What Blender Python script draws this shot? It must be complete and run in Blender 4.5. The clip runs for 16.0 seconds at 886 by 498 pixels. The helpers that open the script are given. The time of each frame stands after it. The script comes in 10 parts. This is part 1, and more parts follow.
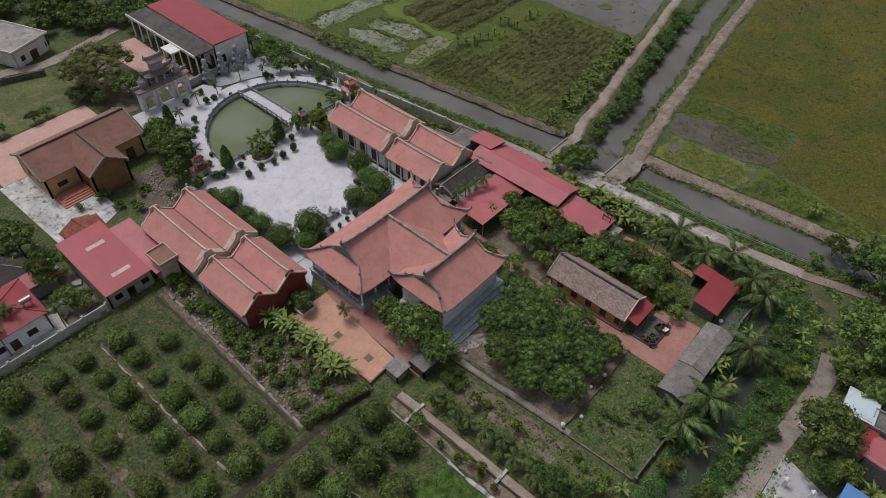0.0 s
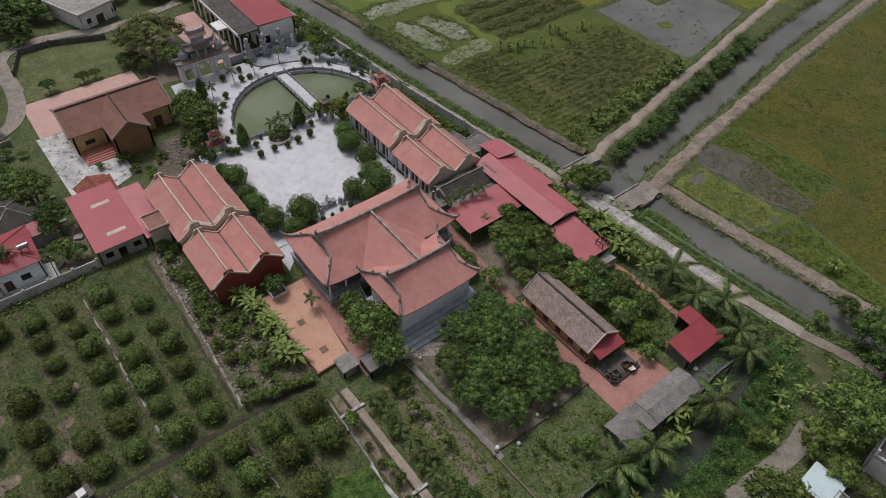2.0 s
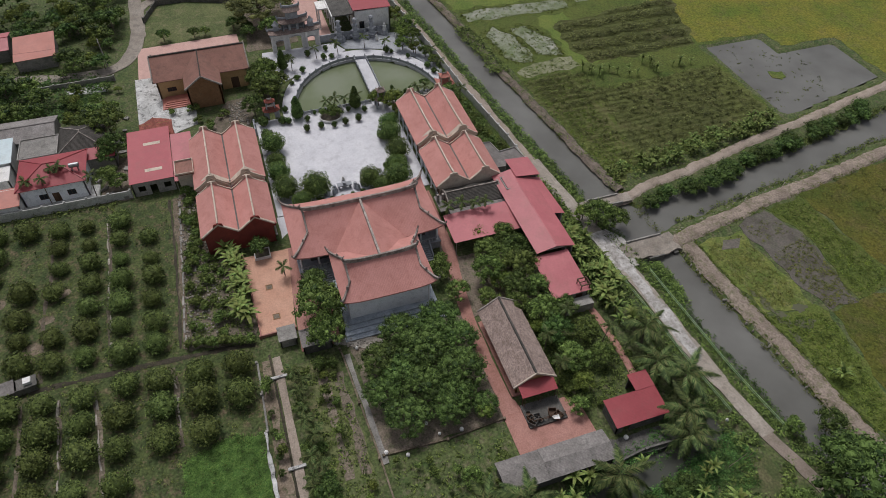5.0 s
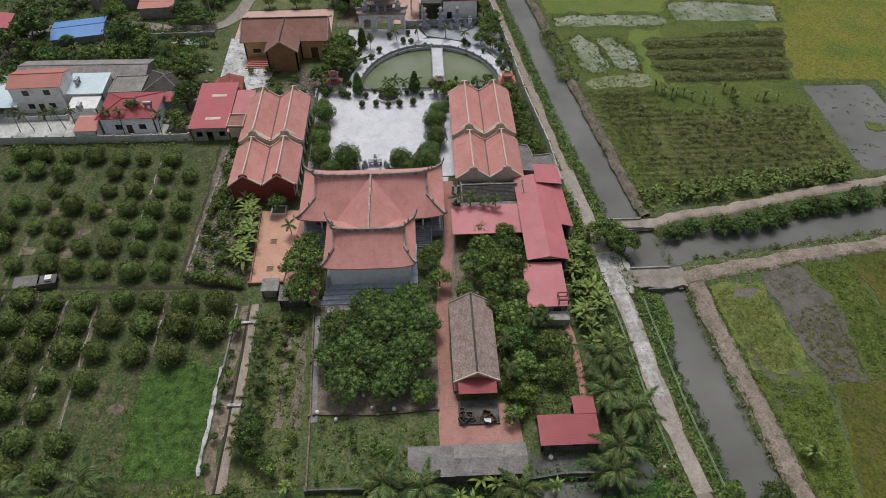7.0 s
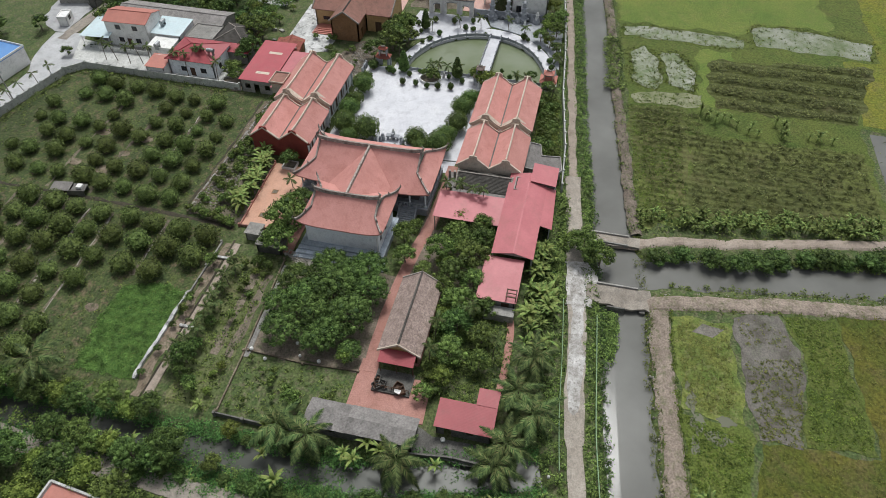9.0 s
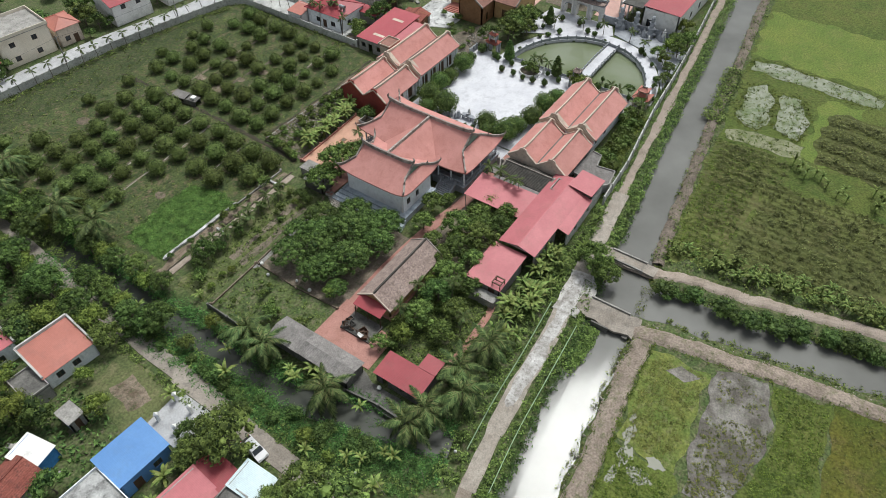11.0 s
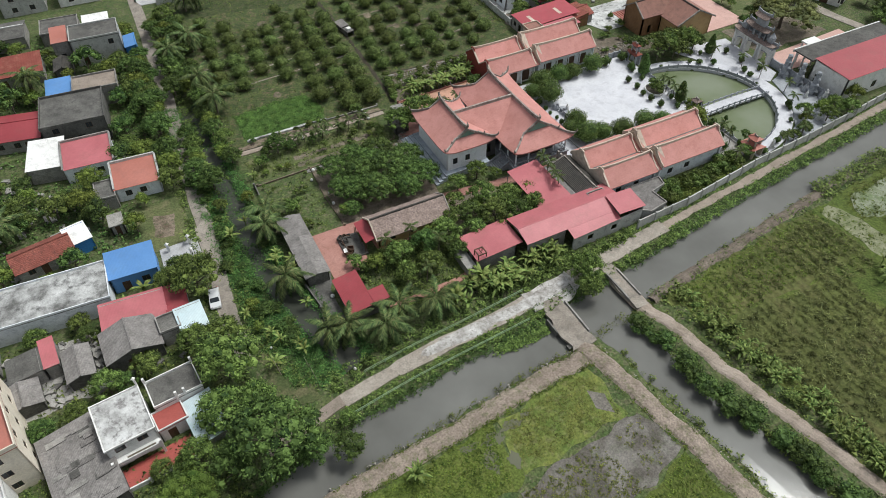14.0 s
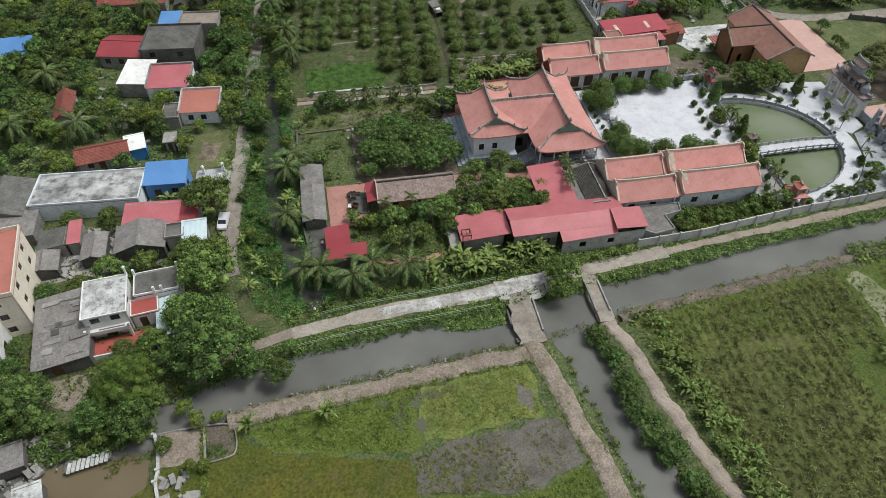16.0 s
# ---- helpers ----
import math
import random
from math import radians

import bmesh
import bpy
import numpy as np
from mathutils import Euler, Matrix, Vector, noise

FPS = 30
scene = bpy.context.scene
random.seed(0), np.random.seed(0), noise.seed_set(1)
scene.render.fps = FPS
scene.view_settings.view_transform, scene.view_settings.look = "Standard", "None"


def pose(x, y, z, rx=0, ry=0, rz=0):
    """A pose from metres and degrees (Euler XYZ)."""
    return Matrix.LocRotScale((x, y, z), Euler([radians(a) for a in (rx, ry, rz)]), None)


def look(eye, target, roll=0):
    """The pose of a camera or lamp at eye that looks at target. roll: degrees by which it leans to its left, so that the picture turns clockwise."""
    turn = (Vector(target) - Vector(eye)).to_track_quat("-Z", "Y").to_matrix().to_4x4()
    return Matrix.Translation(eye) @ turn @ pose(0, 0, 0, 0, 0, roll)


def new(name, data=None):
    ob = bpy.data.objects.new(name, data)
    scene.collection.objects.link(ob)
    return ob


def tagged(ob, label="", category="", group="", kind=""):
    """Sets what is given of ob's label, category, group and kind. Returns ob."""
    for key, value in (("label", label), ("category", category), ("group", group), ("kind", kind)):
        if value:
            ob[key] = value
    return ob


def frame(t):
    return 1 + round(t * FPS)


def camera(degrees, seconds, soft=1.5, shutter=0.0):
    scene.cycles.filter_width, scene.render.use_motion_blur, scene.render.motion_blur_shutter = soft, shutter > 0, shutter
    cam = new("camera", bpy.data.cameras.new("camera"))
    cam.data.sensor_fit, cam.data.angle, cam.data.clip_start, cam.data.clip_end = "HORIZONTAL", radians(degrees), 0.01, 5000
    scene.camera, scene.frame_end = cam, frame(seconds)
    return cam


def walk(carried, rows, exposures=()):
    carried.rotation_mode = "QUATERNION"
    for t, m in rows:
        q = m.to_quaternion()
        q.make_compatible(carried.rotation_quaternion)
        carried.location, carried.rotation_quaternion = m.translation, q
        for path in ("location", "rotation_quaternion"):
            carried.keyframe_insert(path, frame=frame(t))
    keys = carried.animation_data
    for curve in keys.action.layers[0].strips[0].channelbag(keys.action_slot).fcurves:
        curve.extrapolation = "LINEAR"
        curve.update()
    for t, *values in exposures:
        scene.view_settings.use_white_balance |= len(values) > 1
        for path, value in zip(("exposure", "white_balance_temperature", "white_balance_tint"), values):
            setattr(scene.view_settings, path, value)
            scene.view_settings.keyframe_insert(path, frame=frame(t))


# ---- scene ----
cam = camera(66.3, 16.0, soft=0.86)
EXPOSURES = [(0, -0.56, 6300, 15), (3, -0.46, 6300, 14), (7, -0.27, 6250, 11), (10.5, 0.2, 6200, 6), (12.5, 0.18, 6200, 6), (16, 0.02, 6200, 6)]
PATH = [
    (0, (0.693, -1.077, 81.146), (-0.211, -0.023, 79.707), 1.5),
    (0.5, (3.434, 2.15, 81.235), (2.487, 3.161, 79.792), 1.6),
    (1, (5.965, 5.403, 81.299), (4.975, 6.368, 79.853), 1.7),
    (1.5, (8.443, 8.807, 81.406), (7.411, 9.722, 79.958), 1.8),
    (2, (11.034, 12.407, 81.51), (9.96, 13.27, 80.06), 1.7),
    (2.5, (13.372, 16.22, 81.63), (12.258, 17.028, 80.179), 1.7),
    (3, (15.462, 20.06, 81.782), (14.313, 20.812, 80.327), 1.7),
    (3.2, (16.438, 21.707, 81.82), (15.275, 22.435, 80.365), 1.7),
    (5.3, (26.035, 41.279, 82.092), (24.709, 41.666, 80.645), 0.2),
    (5.5, (26.865, 43.425, 82.113), (25.528, 43.772, 80.666), 0.0),
    (6, (28.636, 49.172, 82.082), (27.276, 49.412, 80.635), -0.4),
    (6.5, (30.154, 54.722, 81.974), (28.779, 54.864, 80.529), -0.5),
    (7, (31.33, 60.288, 81.838), (29.948, 60.337, 80.392), -0.4),
    (7.5, (32.321, 66.103, 81.779), (30.939, 66.064, 80.334), -0.4),
    (8, (33.057, 72.438, 81.793), (31.681, 72.304, 80.347), -0.5),
    (8.2, (33.068, 75.058, 81.844), (31.699, 74.887, 80.397), -0.5),
    (10.3, (30.477, 102.69, 83.738), (29.255, 102.089, 82.273), -0.2),
    (10.5, (29.925, 105.33, 83.704), (28.729, 104.677, 82.24), -0.2),
    (11, (27.977, 111.995, 83.393), (26.85, 111.218, 81.934), -0.4),
    (11.5, (25.576, 118.112, 83.245), (24.513, 117.247, 81.788), -0.5),
    (12, (22.624, 123.874, 83.137), (21.646, 122.913, 81.681), -0.5),
    (12.5, (19.332, 129.709, 82.971), (18.436, 128.666, 81.518), -0.5),
    (13, (15.543, 135.015, 82.738), (14.733, 133.901, 81.288), -0.4),
    (13.5, (11.421, 139.724, 82.707), (10.695, 138.551, 81.258), -0.2),
    (14, (7.014, 143.935, 82.837), (6.379, 142.712, 81.387), 0.1),
    (14.5, (2.183, 147.847, 82.943), (1.644, 146.579, 81.493), 0.4),
    (15, (-3.053, 151.494, 83.108), (-3.492, 150.189, 81.658), 0.5),
    (15.5, (-8.483, 154.699, 83.236), (-8.831, 153.368, 81.786), 0.9),
    (16, (-14.073, 157.369, 83.274), (-14.332, 156.019, 81.821), 1.0),
]
walk(cam, [(t, look(eye, target, roll)) for t, eye, target, roll in PATH], EXPOSURES)


# ---- daylight: overcast, high sun behind cloud over the -x side ----
world = bpy.data.worlds.new("overcast_sky")
scene.world = world
world.use_nodes = True
wn, wl = world.node_tree.nodes, world.node_tree.links
wn.clear()
sky = wn.new("ShaderNodeTexSky")
sky.sky_type, sky.sun_disc = "NISHITA", False
sky.sun_elevation, sky.sun_rotation = radians(62.5), radians(265)
sky.air_density, sky.dust_density, sky.ozone_density = 1.0, 4.0, 1.0
grey = wn.new("ShaderNodeHueSaturation")
grey.inputs["Saturation"].default_value = 0.25
back = wn.new("ShaderNodeBackground")
back.inputs["Strength"].default_value = 0.112
wout = wn.new("ShaderNodeOutputWorld")
wl.new(sky.outputs[0], grey.inputs["Color"])
wl.new(grey.outputs[0], back.inputs["Color"])
wl.new(back.outputs[0], wout.inputs["Surface"])
sun = new("sun", bpy.data.lights.new("sun", "SUN"))
sun.data.energy, sun.data.angle, sun.data.color = 2.2, radians(17), (1.0, 0.96, 0.90)
sun.matrix_world = look((-52, -4, 102), (0, 0, 0))


# ---- materials ----
def rgb(c):
    return (c[0], c[1], c[2], 1.0)


def surf(name, a, b, scale=1.0, rough=0.85, bump=0.15, fine=9.0, stain=None, stain_amount=0.35, stripes=None, metal=0.0, spread=0.12, spec=0.3, wet=None):
    """Two-scale mottled surface: a and b mixed by a coarse noise, a fine grain, stains with a shape of their own,
    optional ribs (axis, pitch in metres, depth), and a little difference from object to object."""
    m = bpy.data.materials.new(name)
    m.use_nodes = True
    n, l = m.node_tree.nodes, m.node_tree.links
    bsdf = n["Principled BSDF"]
    co = n.new("ShaderNodeTexCoord")
    info = n.new("ShaderNodeObjectInfo")
    shift = n.new("ShaderNodeVectorMath")
    shift.operation = "MULTIPLY_ADD"
    shift.inputs[1].default_value = (1, 1, 1)
    l.new(co.outputs["Object"], shift.inputs[0])
    push = n.new("ShaderNodeMath")
    push.operation = "MULTIPLY"
    push.inputs[1].default_value = 40
    l.new(info.outputs["Random"], push.inputs[0])
    l.new(push.outputs[0], shift.inputs[2])
    coarse = n.new("ShaderNodeTexNoise")
    coarse.inputs["Scale"].default_value, coarse.inputs["Detail"].default_value = scale * 0.35, 6
    coarse.inputs["Roughness"].default_value = 0.65
    l.new(shift.outputs[0], coarse.inputs["Vector"])
    ramp = n.new("ShaderNodeValToRGB")
    ramp.color_ramp.elements[0].position, ramp.color_ramp.elements[1].position = 0.32, 0.68
    ramp.color_ramp.elements[0].color, ramp.color_ramp.elements[1].color = rgb(a), rgb(b)
    l.new(coarse.outputs["Fac"], ramp.inputs["Fac"])
    colour = ramp.outputs["Color"]
    if stain:
        patch = n.new("ShaderNodeTexNoise")
        patch.inputs["Scale"].default_value, patch.inputs["Detail"].default_value = scale * 0.9, 8
        patch.inputs["Roughness"].default_value = 0.7
        l.new(shift.outputs[0], patch.inputs["Vector"])
        cut = n.new("ShaderNodeMapRange")
        cut.inputs["From Min"].default_value, cut.inputs["From Max"].default_value = 0.5, 0.66
        cut.inputs["To Max"].default_value = stain_amount
        l.new(patch.outputs["Fac"], cut.inputs["Value"])
        mix = n.new("ShaderNodeMix")
        mix.data_type = "RGBA"
        mix.inputs["B"].default_value = rgb(stain)
        for s in mix.inputs:
            if s.identifier == "B_Color":
                s.default_value = rgb(stain)
        l.new(cut.outputs[0], mix.inputs[0])
        l.new(colour, next(s for s in mix.inputs if s.identifier == "A_Color"))
        colour = next(s for s in mix.outputs if s.identifier == "Result_Color")
    grain = n.new("ShaderNodeTexNoise")
    grain.inputs["Scale"].default_value, grain.inputs["Detail"].default_value = fine, 4
    l.new(shift.outputs[0], grain.inputs["Vector"])
    val = n.new("ShaderNodeMapRange")
    val.inputs["From Min"].default_value, val.inputs["From Max"].default_value = 0.25, 0.75
    val.inputs["To Min"].default_value, val.inputs["To Max"].default_value = 1 - spread, 1 + spread
    l.new(grain.outputs["Fac"], val.inputs["Value"])
    own = n.new("ShaderNodeMapRange")
    own.inputs["To Min"].default_value, own.inputs["To Max"].default_value = 1 - spread * 0.6, 1 + spread * 0.6
    l.new(info.outputs["Random"], own.inputs["Value"])
    both = n.new("ShaderNodeMath")
    both.operation = "MULTIPLY"
    l.new(val.outputs[0], both.inputs[0])
    l.new(own.outputs[0], both.inputs[1])
    hsv = n.new("ShaderNodeHueSaturation")
    l.new(colour, hsv.inputs["Color"])
    l.new(both.outputs[0], hsv.inputs["Value"])
    l.new(hsv.outputs[0], bsdf.inputs["Base Color"])
    bsdf.inputs["Roughness"].default_value = rough
    if wet is not None:
        pool = n.new("ShaderNodeMapRange")
        pool.inputs["From Min"].default_value, pool.inputs["From Max"].default_value = 0.42, 0.58
        pool.inputs["To Min"].default_value, pool.inputs["To Max"].default_value = rough, wet
        l.new(coarse.outputs["Fac"], pool.inputs["Value"])
        l.new(pool.outputs[0], bsdf.inputs["Roughness"])
    bsdf.inputs["Metallic"].default_value = metal
    bsdf.inputs["Specular IOR Level"].default_value = spec
    height = grain.outputs["Fac"]
    if stripes:
        axis, pitch, depth = stripes
        wave = n.new("ShaderNodeTexWave")
        wave.wave_type, wave.bands_direction = "BANDS", axis
        wave.inputs["Scale"].default_value = 0.314 / pitch
        wave.inputs["Distortion"].default_value = 0.4
        l.new(co.outputs["Object"], wave.inputs["Vector"])
        add = n.new("ShaderNodeMath")
        add.operation = "MULTIPLY_ADD"
        add.inputs[1].default_value = depth
        l.new(wave.outputs["Fac"], add.inputs[0])
        l.new(grain.outputs["Fac"], add.inputs[2])
        height = add.outputs[0]
    bp = n.new("ShaderNodeBump")
    bp.inputs["Strength"].default_value, bp.inputs["Distance"].default_value = bump, 0.1
    l.new(height, bp.inputs["Height"])
    l.new(bp.outputs[0], bsdf.inputs["Normal"])
    return m


def foliage(name, dark, light, dry=None, gloss=0.12):
    """Leaves: each clump of faces differs a little from the next, and each plant from its neighbours."""
    m = bpy.data.materials.new(name)
    m.use_nodes = True
    n, l = m.node_tree.nodes, m.node_tree.links
    bsdf = n["Principled BSDF"]
    geo, info = n.new("ShaderNodeNewGeometry"), n.new("ShaderNodeObjectInfo")
    ramp = n.new("ShaderNodeValToRGB")
    e = ramp.color_ramp.elements
    e[0].position, e[0].color = 0.0, rgb((dark[0], dark[1], dark[2] * 1.25))
    e[1].position, e[1].color = 0.85, rgb((light[0] * 1.13, light[1] * 1.11, light[2] * 1.25))
    if dry:
        d = e.new(1.0)
        d.color = rgb(dry)
    l.new(geo.outputs["Random Per Island"], ramp.inputs["Fac"])
    co = n.new("ShaderNodeTexCoord")
    big = n.new("ShaderNodeTexNoise")
    big.inputs["Scale"].default_value, big.inputs["Detail"].default_value = 0.75, 4
    l.new(co.outputs["Object"], big.inputs["Vector"])
    val = n.new("ShaderNodeMapRange")
    val.inputs["From Min"].default_value, val.inputs["From Max"].default_value = 0.3, 0.7
    val.inputs["To Min"].default_value, val.inputs["To Max"].default_value = 0.48, 1.45
    l.new(big.outputs["Fac"], val.inputs["Value"])
    own = n.new("ShaderNodeMapRange")
    own.inputs["To Min"].default_value, own.inputs["To Max"].default_value = 0.75, 1.2
    l.new(info.outputs["Random"], own.inputs["Value"])
    hue = n.new("ShaderNodeMapRange")
    hue.inputs["To Min"].default_value, hue.inputs["To Max"].default_value = 0.488, 0.52
    l.new(info.outputs["Random"], hue.inputs["Value"])
    both = n.new("ShaderNodeMath")
    both.operation = "MULTIPLY"
    l.new(val.outputs[0], both.inputs[0])
    l.new(own.outputs[0], both.inputs[1])
    hsv = n.new("ShaderNodeHueSaturation")
    l.new(ramp.outputs["Color"], hsv.inputs["Color"])
    l.new(hue.outputs[0], hsv.inputs["Hue"])
    l.new(both.outputs[0], hsv.inputs["Value"])
    l.new(hsv.outputs[0], bsdf.inputs["Base Color"])
    bsdf.inputs["Roughness"].default_value = 0.6
    bsdf.inputs["Specular IOR Level"].default_value = gloss
    return m


# Mottles deep into silt; pond and stream colours hold painted reflections.
def water_surface(name, deep, silt, rough=0.06, ripple=0.04):
    m = bpy.data.materials.new(name)
    m.use_nodes = True
    n, l = m.node_tree.nodes, m.node_tree.links
    bsdf = n["Principled BSDF"]
    co = n.new("ShaderNodeTexCoord")
    cloud = n.new("ShaderNodeTexNoise")
    cloud.inputs["Scale"].default_value, cloud.inputs["Detail"].default_value = 0.08, 5
    l.new(co.outputs["Object"], cloud.inputs["Vector"])
    ramp = n.new("ShaderNodeValToRGB")
    ramp.color_ramp.elements[0].position, ramp.color_ramp.elements[1].position = 0.3, 0.7
    ramp.color_ramp.elements[0].color, ramp.color_ramp.elements[1].color = rgb(deep), rgb(silt)
    l.new(cloud.outputs["Fac"], ramp.inputs["Fac"])
    l.new(ramp.outputs[0], bsdf.inputs["Base Color"])
    bsdf.inputs["Roughness"].default_value, bsdf.inputs["IOR"].default_value = rough, 1.33
    small = n.new("ShaderNodeTexNoise")
    small.inputs["Scale"].default_value, small.inputs["Detail"].default_value = 1.6, 3
    l.new(co.outputs["Object"], small.inputs["Vector"])
    bp = n.new("ShaderNodeBump")
    bp.inputs["Strength"].default_value, bp.inputs["Distance"].default_value = ripple, 0.1
    l.new(small.outputs["Fac"], bp.inputs["Height"])
    l.new(bp.outputs[0], bsdf.inputs["Normal"])
    return m


def glass_pane(name):
    m = bpy.data.materials.new(name)
    m.use_nodes = True
    bsdf = m.node_tree.nodes["Principled BSDF"]
    bsdf.inputs["Base Color"].default_value = (0.03, 0.035, 0.04, 1)
    bsdf.inputs["Roughness"].default_value = 0.08
    return m


TILE = surf("clay_tile", (0.455, 0.21, 0.182), (0.55, 0.268, 0.238), 0.8, 0.8, 0.2, 6, (0.32, 0.115, 0.088), 0.35, ("Y", 0.24, 0.3))
TILE_X = surf("clay_tile_side", (0.455, 0.21, 0.182), (0.55, 0.268, 0.238), 0.8, 0.8, 0.2, 6, (0.33, 0.12, 0.093), 0.35, ("X", 0.24, 0.3))
TIN = surf("red_sheet_metal", (0.385, 0.105, 0.118), (0.48, 0.15, 0.165), 0.5, 0.5, 0.12, 3, (0.31, 0.12, 0.11), 0.4, ("X", 0.2, 0.25), 0.0, 0.06, 0.4)
TIN_DARK = surf("dark_red_sheet_metal", (0.27, 0.04, 0.05), (0.34, 0.06, 0.07), 0.5, 0.5, 0.12, 3, (0.22, 0.07, 0.065), 0.35, ("X", 0.2, 0.25), 0.0, 0.06, 0.4)
TIN_ORANGE = surf("orange_sheet_metal", (0.38, 0.135, 0.10), (0.46, 0.18, 0.14), 0.5, 0.5, 0.12, 3, (0.28, 0.13, 0.11), 0.35, ("X", 0.2, 0.25), 0.0, 0.06, 0.4)
TIN_BLUE = surf("blue_sheet_metal", (0.09, 0.22, 0.48), (0.12, 0.27, 0.55), 0.5, 0.5, 0.12, 3, (0.12, 0.22, 0.38), 0.3, ("X", 0.2, 0.25), 0.0, 0.05, 0.4)
TIN_PALE = surf("pale_sheet_metal", (0.50, 0.62, 0.66), (0.62, 0.72, 0.74), 0.5, 0.5, 0.2, 3, (0.38, 0.42, 0.42), 0.35, ("X", 0.2, 0.7), 0.0, 0.06, 0.4)
OLD_TILE = surf("weathered_brown_tile", (0.20, 0.15, 0.13), (0.33, 0.255, 0.225), 3.0, 0.95, 0.5, 4, (0.10, 0.08, 0.07), 0.6, ("Y", 0.22, 0.25), 0.0, 0.35)
OLD_RED = surf("old_red_tile", (0.21, 0.065, 0.05), (0.29, 0.10, 0.075), 1.6, 0.9, 0.5, 5, (0.09, 0.045, 0.04), 0.6, ("Y", 0.25, 0.8), 0.0, 0.35)
BROWN_TILE = surf("church_brown_tile", (0.22, 0.115, 0.09), (0.29, 0.15, 0.12), 1.0, 0.85, 0.4, 6, (0.13, 0.08, 0.065), 0.5, ("Y", 0.22, 0.3), 0.0, 0.14)
TIN_RED = surf("strong_red_sheet_metal", (0.33, 0.05, 0.065), (0.40, 0.075, 0.09), 0.5, 0.5, 0.12, 3, (0.27, 0.09, 0.085), 0.35, ("X", 0.2, 0.25), 0.0, 0.06, 0.4)
SLATE = surf("blackened_tile", (0.045, 0.042, 0.038), (0.085, 0.078, 0.07), 2.0, 0.95, 0.6, 5, (0.13, 0.12, 0.105), 0.5, ("X", 0.24, 0.8), 0.0, 0.3)
ASBESTOS = surf("grey_fibre_cement_sheet", (0.165, 0.152, 0.144), (0.265, 0.248, 0.236), 1.4, 0.9, 0.3, 4, (0.11, 0.105, 0.10), 0.55, ("X", 0.18, 0.35), 0.0, 0.26)
RIDGE = surf("weathered_ridge_mortar", (0.15, 0.13, 0.115), (0.43, 0.39, 0.35), 2.5, 0.95, 0.5, 7, (0.10, 0.088, 0.078), 0.5, None, 0.0, 0.3)
CREAM = surf("weathered_cream_render", (0.50, 0.42, 0.34), (0.62, 0.54, 0.45), 1.6, 0.9, 0.3, 6, (0.26, 0.21, 0.17), 0.5)
HALL_WALL = surf("pale_blue_limewash", (0.78, 0.81, 0.84), (0.85, 0.87, 0.89), 1.2, 0.9, 0.25, 7, (0.46, 0.48, 0.51), 0.45)
BLUESTONE = surf("blue_grey_weathered_stone", (0.36, 0.41, 0.47), (0.56, 0.61, 0.67), 1.5, 0.85, 0.35, 5, (0.2, 0.225, 0.26), 0.6, None, 0.0, 0.2)
BLUEGREY = surf("blue_grey_render", (0.74, 0.77, 0.80), (0.82, 0.845, 0.87), 1.2, 0.9, 0.25, 7, (0.30, 0.32, 0.36), 0.5)
STONE = surf("grey_stone", (0.27, 0.285, 0.31), (0.39, 0.405, 0.43), 1.6, 0.85, 0.4, 5, (0.14, 0.145, 0.15), 0.5)
WHITE = surf("white_render", (0.70, 0.69, 0.665), (0.80, 0.79, 0.77), 0.9, 0.85, 0.2, 6, (0.33, 0.32, 0.30), 0.4)
OCHRE = surf("ochre_render", (0.48, 0.30, 0.14), (0.58, 0.40, 0.21), 0.9, 0.85, 0.2, 6, (0.30, 0.19, 0.10), 0.45)
YELLOW = surf("pale_yellow_render", (0.72, 0.64, 0.52), (0.80, 0.73, 0.62), 0.8, 0.8, 0.15, 6, (0.50, 0.43, 0.34), 0.3)
RED_WALL = surf("dark_red_render", (0.19, 0.04, 0.032), (0.26, 0.06, 0.045), 1.0, 0.85, 0.25, 6, (0.11, 0.035, 0.03), 0.5)
BRICK = surf("brown_brick_face", (0.22, 0.115, 0.055), (0.31, 0.175, 0.09), 1.6, 0.92, 0.5, 5, (0.13, 0.08, 0.05), 0.5, ("Z", 0.14, 0.7))
CONCRETE = surf("old_concrete", (0.22, 0.21, 0.195), (0.36, 0.345, 0.32), 1.0, 0.92, 0.3, 5, (0.11, 0.105, 0.095), 0.6, None, 0.0, 0.26)
DARK_CONCRETE = surf("mouldy_concrete", (0.085, 0.082, 0.076), (0.17, 0.163, 0.15), 1.0, 0.95, 0.3, 5, (0.05, 0.048, 0.045), 0.6, None, 0.0, 0.3)
ROOF_SLAB = surf("stained_white_slab", (0.36, 0.36, 0.35), (0.68, 0.68, 0.67), 0.9, 0.9, 0.2, 5, (0.085, 0.083, 0.078), 0.95, None, 0.0, 0.2)
PAVING = surf("pale_stone_paving", (0.51, 0.51, 0.545), (0.62, 0.62, 0.645), 0.7, 0.7, 0.12, 4, (0.37, 0.365, 0.39), 0.5, None, 0.0, 0.1)
TERRACOTTA = surf("terracotta_paving", (0.53, 0.295, 0.205), (0.61, 0.365, 0.265), 0.8, 0.75, 0.2, 5, (0.40, 0.235, 0.17), 0.45, None, 0.0, 0.14)
RED_TILE = surf("red_glazed_floor_tile", (0.33, 0.075, 0.06), (0.40, 0.10, 0.085), 0.8, 0.6, 0.15, 5, (0.24, 0.07, 0.06), 0.4, None, 0.0, 0.1)
RED_PAVING = surf("red_brick_paving", (0.32, 0.155, 0.125), (0.41, 0.22, 0.185), 0.9, 0.85, 0.3, 5, (0.21, 0.11, 0.085), 0.5, None, 0.0, 0.18)
